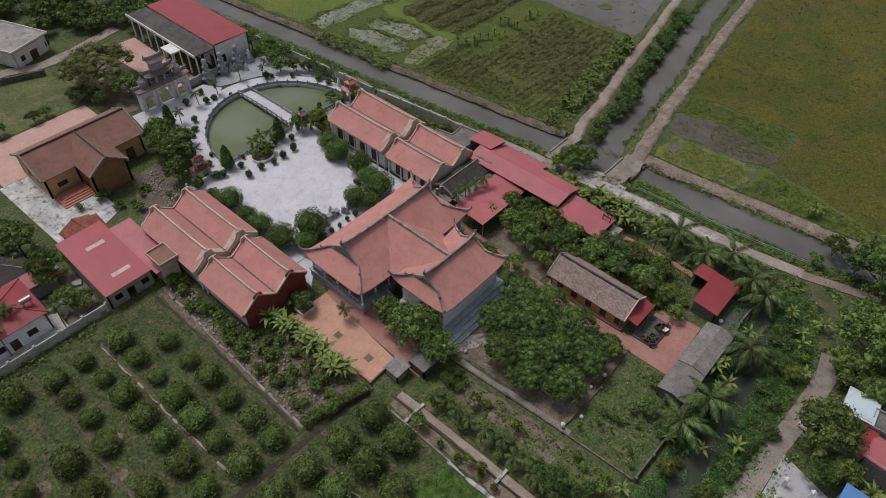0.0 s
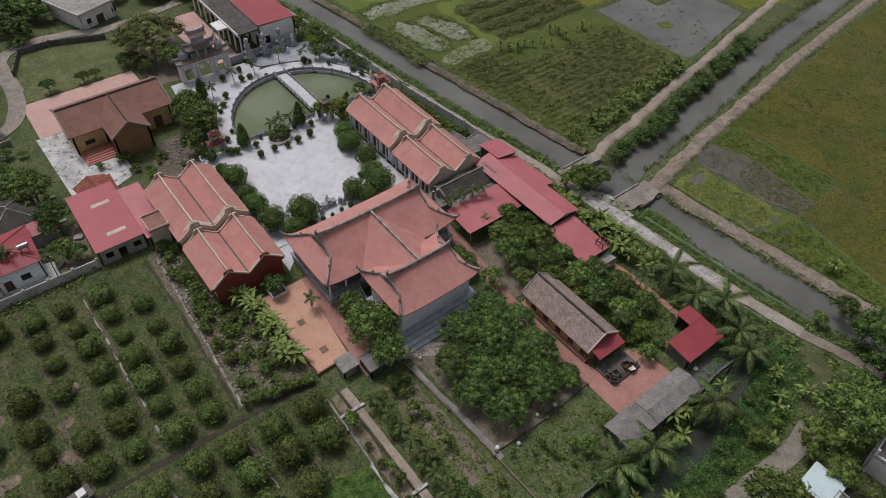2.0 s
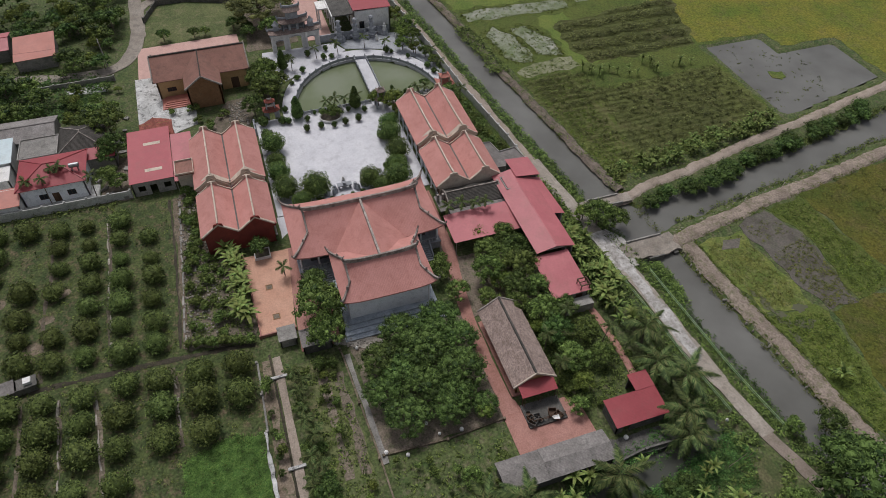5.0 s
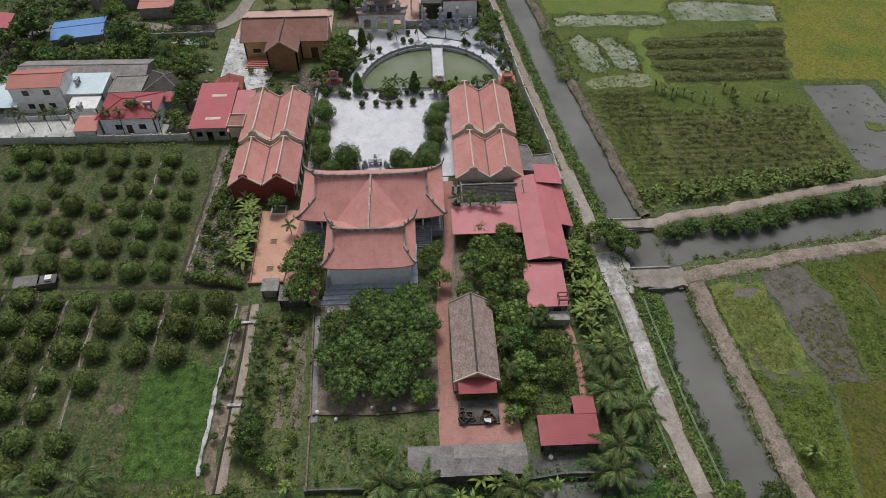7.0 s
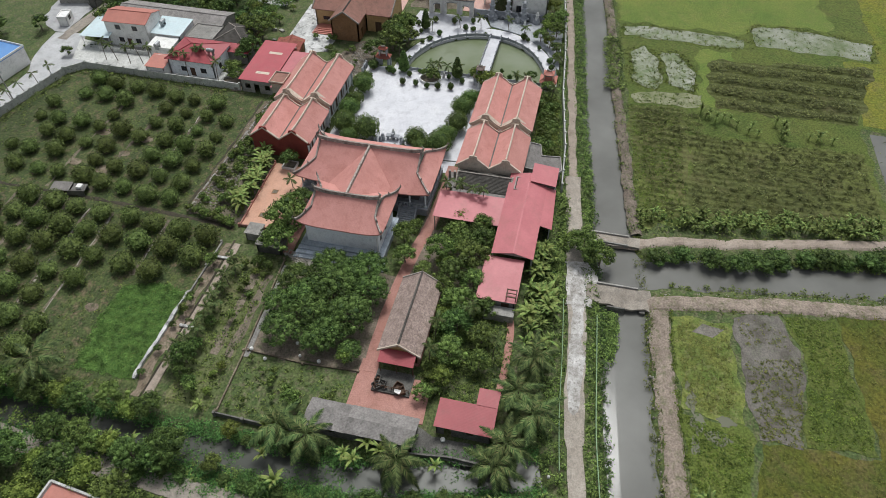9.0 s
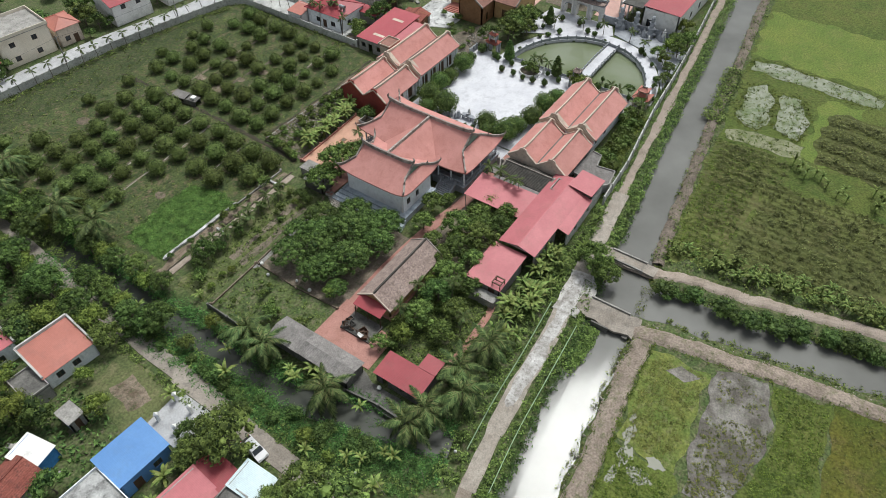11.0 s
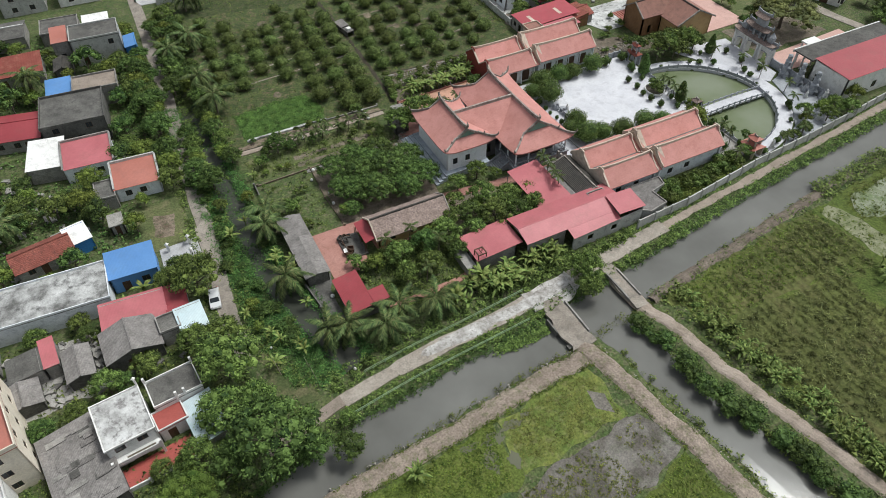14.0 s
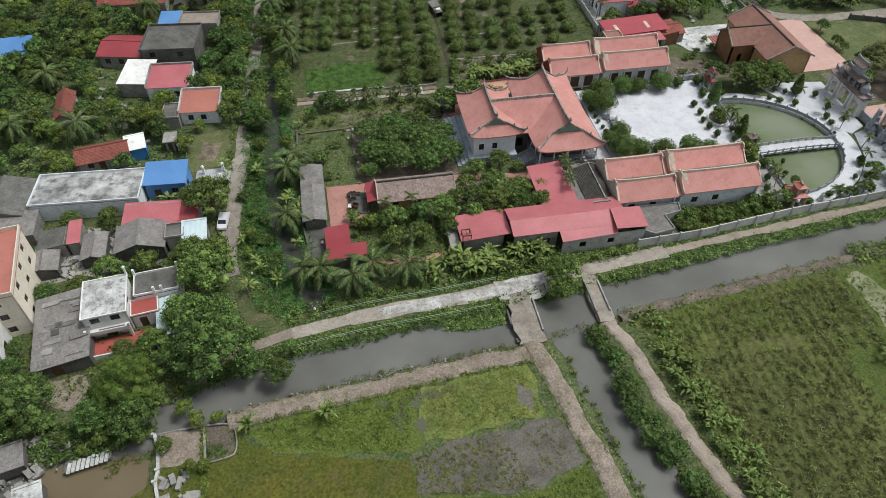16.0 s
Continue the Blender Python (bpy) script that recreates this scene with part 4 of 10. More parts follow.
for k, (name, mat, label, corners, z) in enumerate(FIELDS):
    setting(name, plot(corners, 0.004 + z * 0.35, 0.1, 0.45 if name in ("silt_plot", "sandy_plot") else 0.9 if name in ("furrowed_field", "tall_grass_field", "bright_field", "crop_field") else 0.5, k), mat, label, "field")
EDGE = ([(-76, 20.8), (-58.6, 21.0), (-42, 20.6)], 0.42)
for k, (pts, w) in enumerate((([(-40.8, -22), (-41, 2), (-40.2, 22), (-39.6, 31)], 0.8), EDGE)):
    setting("path", ribbon(pts, w, 0.045, 0.08, 0.24, 0.8, 30 + k), DITCH, "dark damp ditch in the orchard", "path")
for k, (y0, y1, x0, x1) in enumerate(((19.4, 19.9, -39, -26), (8.8, 10.9, -38.5, -12), (4.0, 5.6, -38.5, -12), (-1.0, 0.4, -40, -7), (-6.4, -5.4, -40, -8), (-11.6, -10.6, -40, -9), (10.3, 11.0, -74, -42), (1.4, 1.6, -75, -42), (-7.6, -7.0, -75, -42))):
    line = [(x0, y0), ((2 * x0 + x1) / 3, (2 * y0 + y1) / 3 + 0.25), ((x0 + 2 * x1) / 3, (y0 + 2 * y1) / 3 - 0.25), (x1, y1)]
    setting("path", ribbon(line, 0.5, 0.03, 0.08, 0.3, 0.9, 50 + k), SOIL, "dark bare soil beside an orchard row", "path")
    if k not in (0, 1, 2, 6):
        continue
    bits = random.Random(70 + k)
    x = x0 + bits.uniform(0, 2)
    while x < x1 - 3:
        long = bits.uniform(1.2, 3.6)
        y = [y0 + (y1 - y0) * (q - x0) / (x1 - x0) + bits.uniform(-0.12, 0.12) for q in (x, x + long / 2, x + long)]
        setting("path", ribbon([(x, y[0]), (x + long / 2, y[1]), (x + long, y[2])], bits.uniform(0.16, 0.3), 0.06, 0.08, 0.1, 0.35, int(x * -7)), RUBBLE, "broken pale edging between orchard rows", "path")
        x += long + bits.uniform(0.2, 2.0)

for k, (x, y, r) in enumerate(((-19.5, 7.0, 0.9), (-18.6, 17.2, 0.9), (-58.7, 3.6, 1.1), (-53.8, 1.7, 0.9), (-48.6, 0.2, 1.2), (-59.1, -5.9, 1.2), (-49.5, -6.2, 1.0), (-24.8, -14.0, 1.3))):
    setting("ground_patch", plot([(x + r * math.cos(a), y + r * math.sin(a) * 1.3) for a in np.linspace(0, 2 * math.pi, 9)[:-1]], 0.035, 0.06, 0.2, 110 + k), TRACK, "bare reddish soil where an orchard tree is missing", "ground")

# paved courts
setting("floor", Geo().prism([(-94.4, 38.4), (-65.5, 38.4), (-65.5, 66.2), (-94.4, 66.2)], -0.1, 0.16), PAVING, "pale stone-paved temple courtyard", "courtyard")
outer = [(POND_X - (POND_RX + 3.9) * math.sin(a), POND_Y + (POND_RY + 2.8) * math.cos(a)) for a in np.linspace(0, math.pi, 40)]
inner = [(POND_X - POND_RX * math.sin(a), POND_Y + POND_RY * math.cos(a)) for a in np.linspace(0, math.pi, 40)]
setting("pavement", Geo().sheet([[(x, y, 0.15) for x, y in outer], [(x, y, 0.15) for x, y in inner]], 0.9), PAVING, "pale paved promenade round the half-moon pond", "promenade")
setting("pavement", Geo().prism([(-121, 43.5), (-113.2, 42.5), (-106, 43), (-109, 49), (-112.6, 57), (-116.6, 62), (-120.5, 60)], -0.1, 0.145), PAVING, "pale paving before the temple gate", "promenade")
setting("floor", Geo().prism([(-57.5, 31.6), (-40.4, 32.2), (-40.6, 37.2), (-57.3, 38.8)], -0.1, 0.14), TERRACOTTA, "terracotta-paved side terrace of the temple", "terrace")
setting("floor", Geo().prism([(-57.4, 38.3), (-36.0, 37.3), (-36.0, 43.2), (-49, 43.2), (-57.4, 40)], -0.1, 0.134), RED_PAVING, "red brick strip between terrace and hall", "terrace")
setting("floor", ribbon([(-64, 64.6), (-49, 64.2), (-42, 63.2), (-33, 62.4), (-24, 62.3), (-17, 62.6)], 1.9, 0.12, 0.2, 0.1, 1.0, 40), RED_PAVING, "red brick path beside the long house", "path")
setting("floor", Geo().prism([(-19, 61.2), (-10.4, 61.2), (-10.6, 72.2), (-15.2, 72.0), (-17.2, 70.5), (-17.2, 64), (-19, 63.6)], -0.1, 0.115), RED_PAVING, "red brick yard before the long house", "yard")
setting("floor", ribbon([(-31.6, 80.4), (-28.2, 81.3), (-19, 81.5), (-16.4, 81.0)], 1.05, 0.12, 0.2, 0.06, 0.8, 41), RED_PAVING, "narrow red brick garden path", "path")
setting("floor", Geo().prism([(-131.5, 16.4), (-118.2, 16.4), (-117.6, 39.2), (-131.8, 39)], -0.1, 0.12), PINK, "pink paved court behind the old church", "court")
setting("floor", Geo().prism([(-118.2, 15.6), (-91, 16.4), (-91, 17), (-96.2, 23.5), (-97.8, 27.4), (-103, 27.4), (-109.2, 25), (-117.8, 25)], -0.1, 0.11), ROOF_SLAB, "whitish concrete court before the old church", "court")
setting("floor", Geo().prism([(-149, 52.6), (-123.4, 53.8), (-123.4, 60.4), (-149, 60.6)], -0.1, 0.1), PINK, "pink paved court before the white hall", "court")
setting("floor", Geo().prism([(4.4, 48.4), (6.8, 50.2), (7.0, 60.9), (4.9, 60.4)], -0.1, 0.15), ROAD, "worn concrete widening of the lane", "forecourt")
setting("floor", Geo().prism([(7.0, 52.3), (13.2, 52.6), (13.4, 58.6), (7.0, 60.6)], -0.1, 0.146), STREET, "pale concrete forecourt at the lane", "forecourt")
setting("pavement", ribbon([(-36.2, 33.6), (-24.0, 33.7), (-12.7, 33.7), (-6, 33.7)], 1.15, 0.12, 0.18, 0.08, 1.0, 42), DIRT, "narrow pale earthen garden walk", "path")
setting("ditch", ribbon([(-36.9, 32.7), (-21.2, 32.95), (-14, 32.9), (-6, 32.85)], 0.3, 0.07, 0.1, 0.05, 1.0, 43), DITCH, "narrow dark water ditch beside the garden walk", "ditch")
for k, (y0, y1) in enumerate(((38.7, 39.9), (40.9, 42.2))):
    setting("garden_bed", plot([(-31.0, y0), (-14.8, y0 + 0.3), (-14.8, y1 + 0.3), (-31.0, y1)], 0.05, 0.1, 0.25, 90 + k), SOIL, "long bare brown vegetable bed", "field")
setting("pavement", ribbon([(-33.5, 43.4), (-25, 43.9), (-15.4, 44.5)], 0.8, 0.1, 0.15, 0.12, 1.0, 44), CONCRETE, "pale stained walk along the garden wall", "path")
setting("retaining_wall", ribbon([(-24.6, 30.5), (-20, 30.42), (-16.3, 30.55), (-12, 30.38), (-8.3, 30.45)], 0.46, 0.4, 0.55, 0.16, 0.4, 47), ROOF_SLAB, "low broken white retaining wall beside the vegetable bed", "wall")
for x, y0, y1 in ((-32.6, 30.9, 34.6), (-18.4, 32.4, 34.7)):
    single("beam", Geo().box(x - 0.2, x + 0.2, y0, y1, 0.12, 0.42), ROOF_SLAB, "pale concrete beam lying across the garden ditch", "beam")
setting("floor", plot([(-10.6, 70.4), (-9.2, 74), (-9.4, 82.4), (-6.6, 82.2), (-6.0, 71.4)], 0.08, 0.15, 0.25, 92), DARK_CONCRETE, "dark wet concrete yard behind the garden sheds", "yard")
setting("pavement", plot([(-36.4, 41), (-35.0, 44), (-31.5, 50), (-33.0, 50.5), (-36, 47), (-37, 42)], 0.11, 0.2, 0.2, 5), RUBBLE, "broken stone walk behind the rear hall", "path")
setting("pavement", plot([(-76, 21.2), (-58.6, 21.3), (-42, 20.9), (-41.6, 21.5), (-58.6, 22.0), (-76, 22.3)], 0.1, 0.2, 0.25, 6), TRACK, "damp earth strip littered with broken stone", "rubble")
edging = random.Random(75)
x = -75.0
while x < -42:
    long = edging.uniform(0.7, 2.4)
    y = [21.4 + edging.uniform(-0.1, 0.1) + (q + 60) * 0.055 * -0.6 + 0.5 for q in (x, x + long)]
    setting("kerb", ribbon([(x, y[0]), (x + long / 2, (y[0] + y[1]) / 2), (x + long, y[1])], edging.uniform(0.2, 0.42), 0.16, 0.2, 0.08, 0.35, int(-x * 9)), CONCRETE, "broken whitish concrete edging of the garden bed", "kerb")
    x += long + edging.uniform(0.1, 0.9)


# ---- the temple ----
def eave_lift(u, v, lift):
    """How far the eave rises towards its corner: u along the eave 0..1, v down the slope 0..1."""
    return lift * abs(u) ** 5 * v ** 2


def hip_gable_roof(parent, a, b, ridge_half, ridge_z, eave_z, lift, gable=0.45, thick=0.22):
    """A sweeping hip-and-gable roof round the origin: half length a along y, half depth b along x. Gable: how far down the slope it reaches."""
    drop = ridge_z - eave_z

    def fall(s):
        return ridge_z - drop * (1.18 * s - 0.18 * s * s)

    def half(s):
        return ridge_half if s <= gable else ridge_half + (a - ridge_half) * (s - gable) / (1 - gable)

    ss = [i / 12 for i in range(13)]
    ts = [i / 12 - 1 for i in range(25)]
    for sx in (-1, 1):
        rows = [[(sx * s * b, t * half(s), fall(s) + eave_lift(t, s, lift)) for t in ts] for s in ss]
        part("roof_slope", Geo().sheet(rows if sx > 0 else [r[::-1] for r in rows], thick), TILE, parent, "sweeping red clay tile slope")
    for sy in (-1, 1):
        rows = []
        for i in range(9):
            s = gable + (1 - gable) * i / 8
            rows.append([(t * s * b, sy * half(s), fall(s) + eave_lift(t, s, lift)) for t in ts])
        part("roof_end", Geo().sheet(rows[::-1] if sy > 0 else rows, thick), TILE_X, parent, "sloping red clay tile end")
        w, z = gable * b, fall(gable)
        g = Geo()
        y0, y1 = sy * (ridge_half - 0.25), sy * (ridge_half - 0.05)
        g.face([(-w, y1, z), (w, y1, z), (0, y1, ridge_z)][::sy]).face([(w, y0, z), (-w, y0, z), (0, y0, ridge_z)][::sy])
        part("gable_panel", g, JADE, parent, "green glazed gable panel")
    g = Geo()
    n = 14
    g.ridge([(0, ridge_half * (2 * i / n - 1) * 1.03, ridge_z + 0.5 * abs(2 * i / n - 1) ** 4) for i in range(n + 1)], 0.36, 0.5)
    part("ridge_band", g, RIDGE, parent, "weathered grey mortar ridge with raised ends")
    for sy in (-1, 1):
        f = Geo()
        y = sy * ridge_half * 1.03
        f.tube([(0, y, ridge_z + 0.7), (0, y + sy * 0.25, ridge_z + 1.3), (0, y - sy * 0.1, ridge_z + 1.7)], [0.26, 0.18, 0.05], 6)
        part("finial", f, RIDGE, parent)
        for sx in (-1, 1):
            h = Geo()
            h.ridge([(sx * s * b, sy * (ridge_half + 0.05), fall(s) + 0.02) for s in [gable * i / 5 for i in range(6)]], 0.32, 0.3)
            part("verge", h, RIDGE, parent)
            h = Geo()
            pts = []
            for i in range(10):
                s = gable + (1.02 - gable) * i / 9
                pts.append((sx * s * b, sy * (half(min(s, 1)) + max(0, s - 1) * 3), fall(min(s, 1)) + eave_lift(1, min(s, 1), lift) + 0.35 * (i / 9) ** 6))
            h.ridge(pts, 0.3, 0.28)
            part("hip_ridge", h, RIDGE, parent)
            h = Geo()
            e = pts[-1]
            h.tube([(e[0], e[1], e[2] + 0.1), (e[0] + sx * 0.25, e[1] + sy * 0.25, e[2] + 0.5), (e[0] + sx * 0.2, e[1] + sy * 0.2, e[2] + 0.95)], [0.2, 0.13, 0.03], 6)
            part("corner_finial", h, RIDGE, parent)
            h = Geo()
            q = pts[3]
            h.tube([(q[0], q[1], q[2] + 0.2), (q[0] + sx * 0.1, q[1] + sy * 0.1, q[2] + 0.75)], [0.2, 0.06], 6)
            part("ridge_figure", h, RIDGE, parent)


def window_unit(parent, cx, cy, z0, w, h, along_x, out, wood=WOOD, bars=2):
    """A framed window set in an opening. out: +1 or -1, the side it looks to."""
    win = new("window")
    win.parent = parent
    win.matrix_basis = pose(cx, cy, z0, 0, 0, 0 if along_x else 90)
    part("pane", Geo().box(-w / 2 + 0.04, w / 2 - 0.04, -0.012, 0.012, 0.04, h - 0.04), GLASS, win)
    f = Geo()
    f.box(-w / 2, w / 2, -0.05, 0.05, 0, 0.07).box(-w / 2, w / 2, -0.05, 0.05, h - 0.07, h)
    f.box(-w / 2, -w / 2 + 0.07, -0.05, 0.05, 0.07, h - 0.07).box(w / 2 - 0.07, w / 2, -0.05, 0.05, 0.07, h - 0.07)
    for k in range(1, bars):
        x = -w / 2 + w * k / bars
        f.box(x - 0.025, x + 0.025, -0.04, 0.04, 0.07, h - 0.07)
    part("frame", f, wood, win)
    return win


def door_unit(parent, cx, cy, z0, w, h, along_x, mat=WOOD):
    d = new("door")
    d.parent = parent
    d.matrix_basis = pose(cx, cy, z0, 0, 0, 0 if along_x else 90)
    for s in (-1, 1):
        part("door_leaf", Geo().box(min(0.01 * s, s * w / 2), max(0.01 * s, s * w / 2), -0.04, 0.04, 0.02, h - 0.02), mat, d)
    return d


HALL_FLOOR = 1.6
hall = thing("temple_hall", "large red-tiled temple hall with sweeping hip-and-gable roof and colonnade", "temple", -55.9, 51.45, 0)
part("plinth", Geo().box(-6.0, 6.0, -11.6, 11.6, 0, HALL_FLOOR), STONE, hall, "grey stone plinth")
part("plinth_moulding", Geo().box(-6.15, 6.15, -11.75, 11.75, HALL_FLOOR - 0.18, HALL_FLOOR + 0.02), STONE, hall)
core = Geo()
doors = [(2.2 + 3.6 * k, 4.6 + 3.6 * k, HALL_FLOOR, HALL_FLOOR + 2.6) for k in range(5)]
core.wall((-4.0, 9.6), (-4.0, -9.6), HALL_FLOOR, 5.6, 0.3, doors)
core.wall((4.0, -9.6), (4.0, 9.6), HALL_FLOOR, 5.6, 0.3, [(1.2, 3.0, HALL_FLOOR + 0.9, HALL_FLOOR + 2.4), (16.2, 18.0, HALL_FLOOR + 0.9, HALL_FLOOR + 2.4)])
core.wall((-3.7, -9.6), (3.7, -9.6), HALL_FLOOR, 5.6, 0.3, [(2.6, 4.8, HALL_FLOOR, HALL_FLOOR + 2.5)])
core.wall((3.7, 9.6), (-3.7, 9.6), HALL_FLOOR, 5.6, 0.3, [(2.6, 4.8, HALL_FLOOR, HALL_FLOOR + 2.5)])
# dark tone paints the shade behind the columns
part("wall", core, SHADED_WALL, hall, "wooden and plaster hall walls, darkened for the colonnade shade")
for k in range(5):
    door_unit(hall, -3.85, 9.6 - 3.4 - 3.6 * k, HALL_FLOOR, 2.4, 2.6, False)
for y in (-7.5, 7.5):
    window_unit(hall, 3.85, y, HALL_FLOOR + 0.9, 1.8, 1.5, False, 1)
for y in (-9.45, 9.45):
    door_unit(hall, 0, y, HALL_FLOOR, 2.2, 2.5, True)
hip_gable_roof(hall, 12.1, 6.45, 9.15, 8.75, 4.75, 0.75)
col = Geo().lathe([(0.24, 0), (0.24, 0.25), (0.16, 0.32), (0.15, 3.1), (0.22, 3.2), (0.22, 3.4)]).mesh("column", BLUEGREY)
spots = {(s * 5.5, y) for s in (-1, 1) for y in (-11.2, -8.4, -5.6, -2.8, 0, 2.8, 5.6, 8.4, 11.2)} | {(x, s * 11.2) for s in (-1, 1) for x in (-2.75, 0, 2.75)}
for x, y in sorted(spots):
    c = part("column", col, None, hall)
    c.location = (x, y, HALL_FLOOR)
beam = Geo()
for s in (-1, 1):
    beam.box(s * 5.5 - 0.12, s * 5.5 + 0.12, -11.3, 11.3, 4.75, 5.0).box(-5.38, 5.38, s * 11.2 - 0.12, s * 11.2 + 0.12, 4.76, 5.01)
part("eave_beam", beam, WOOD, hall)
for s in (-1, 1):
    for y0, y1 in ((-11.2, -6.0), (6.0, 11.2)):
        b = Geo().box(s * 5.75 - 0.08, s * 5.75 + 0.08, y0, y1, HALL_FLOOR + 0.65, HALL_FLOOR + 0.8)
        for k in range(9):
            y = y0 + (y1 - y0) * (k + 0.5) / 9
            b.box(s * 5.75 - 0.06, s * 5.75 + 0.06, y - 0.08, y + 0.08, HALL_FLOOR, HALL_FLOOR + 0.65)
        part("balustrade", b, STONE, hall)
    b = Geo().box(-5.5, 5.5, s * 11.4 - 0.08, s * 11.4 + 0.08, HALL_FLOOR + 0.65, HALL_FLOOR + 0.8)
    for k in range(19):
        x = -5.3 + 10.6 * k / 18
        b.box(x - 0.08, x + 0.08, s * 11.4 - 0.06, s * 11.4 + 0.06, HALL_FLOOR, HALL_FLOOR + 0.65)
    part("balustrade", b, STONE, hall)
# middle wing that joins the two halls
wing = new("connecting_wing")
wing.parent = hall
# wing walls take the same painted eave shade
part("wing_wall", Geo().wall((6.0, -4.6), (9.6, -4.6), 0, 5.2, 0.3, [(1.0, 2.6, 0.9, 3.0)]), SHADED_WALL, wing)
part("wing_wall", Geo().wall((9.6, 4.6), (6.0, 4.6), 0, 5.2, 0.3, [(1.0, 2.6, 0.9, 3.0)]), SHADED_WALL, wing)
for s in (-1, 1):
    rows = []
    for i in range(9):
        q = i / 8
        rows.append([(x, s * q * 5.7, 8.8 - 3.95 * (1.15 * q - 0.15 * q * q)) for x in [0.0 + 12.9 * k / 10 for k in range(11)]])
    part("roof_slope", Geo().sheet(rows[::-1] if s < 0 else [r for r in rows], 0.2), TILE_X, wing, "paler red clay tile slope of the middle wing")
part("ridge_band", Geo().ridge([(0.2 + 12.6 * k / 10, 0, 8.8) for k in range(11)], 0.36, 0.42), RIDGE, wing)

rear = thing("temple_rear_hall", "blue-grey rendered rear sanctuary with red clay tile roof", "temple", -43.0, 51.55, 0)
wz, top = 1.2, 5.9
part("plinth", Geo().box(-4.2, 5.2, -7.2, 7.2, 0, wz), BLUESTONE, rear, "stepped blue-grey stone base")
for k in range(3):
    part("plinth_step", Geo().box(5.2 + 0.75 * k, 5.95 + 0.75 * k, -7.4 - 0.2 * k, 7.4 + 0.2 * k, 0, 0.9 - 0.3 * k), BLUESTONE, rear)
rw = Geo()
rw.wall((4.2, -6.2), (4.2, 6.2), wz, top, 0.35)
rw.wall((3.85, 6.2), (-3.9, 6.2), wz, top, 0.35, [(0.65, 1.65, wz + 1.1, wz + 2.5), (3.25, 4.25, wz + 1.1, wz + 2.5)])
rw.wall((-3.9, -6.2), (3.85, -6.2), wz, top, 0.35, [(3.4, 4.4, wz + 1.1, wz + 2.5), (6.0, 7.0, wz + 1.1, wz + 2.5)])
part("wall", rw, HALL_WALL, rear, "blue-grey rendered wall")
for y in (-6.02, 6.02):
    for x in ((2.7, 0.1) if y > 0 else (0.0, 2.6)):
        window_unit(rear, x, y, wz + 1.1, 1.0, 1.4, True, 1)
part("cornice", Geo().box(-4.3, 4.55, -6.55, 6.55, top - 0.25, top - 0.02), BLUEGREY, rear)
hip_gable_roof(rear, 7.1, 5.2, 5.35, 8.7, 5.75, 0.75)
part("drain_pipe", Geo().tube([(4.35, 6.0, wz), (4.35, 6.0, top)], 0.06, 6), WHITE, rear)

# stairs down from the hall to the red path
for s, gx in ((1, -49.0), (-1, -49.0)):
    st = thing("stair", "grey stone stair beside the temple hall", "stair", gx, 51.5 + s * 8.2, 0, 0)
    for k in range(8):
        h = HALL_FLOOR * (8 - k) / 9
        part("step", Geo().box(-0.9 + k * 0.32, -0.58 + k * 0.32, -1.4, 1.4, 0, h), STONE, st)
    for e in (-1, 1):
        part("stair_wall", Geo().face([(-0.95, e * 1.5, 0), (1.8, e * 1.5, 0), (1.8, e * 1.5, 0.5), (-0.95, e * 1.5, HALL_FLOOR + 0.5)]).sheet([[(-0.95, e * 1.5 - 0.12, HALL_FLOOR + 0.5), (1.8, e * 1.5 - 0.12, 0.5)], [(-0.95, e * 1.5 + 0.12, HALL_FLOOR + 0.5), (1.8, e * 1.5 + 0.12, 0.5)]], 0.9), STONE, st)


def stepped_gable(y_mid, half, z_eave, z_ridge, x0, x1, g):
    """A raking parapet with a shouldered top, across y at x0..x1."""
    top = z_ridge - z_eave
    pts = [(-half - 0.05, z_eave - 0.3), (half + 0.05, z_eave - 0.3), (half + 0.05, z_eave + 0.22), (half * 0.86, z_eave + 0.26 + top * 0.12), (half * 0.8, z_eave + 0.12 + top * 0.2), (half * 0.3, z_eave + 0.16 + top * 0.7), (half * 0.22, z_ridge + 0.3), (0, z_ridge + 0.42), (-half * 0.22, z_ridge + 0.3), (-half * 0.3, z_eave + 0.16 + top * 0.7), (-half * 0.8, z_eave + 0.12 + top * 0.2), (-half * 0.86, z_eave + 0.26 + top * 0.12), (-half - 0.05, z_eave + 0.22)]
    k, n = len(g.v), len(pts)
    g.v += [(x0, y_mid + p[0], p[1]) for p in pts] + [(x1, y_mid + p[0], p[1]) for p in pts]
    g.f += [tuple(range(k + n - 1, k - 1, -1)), tuple(range(k + n, k + 2 * n))]
    g.f += [(k + i, k + (i + 1) % n, k + n + (i + 1) % n, k + n + i) for i in range(n)]
    return g


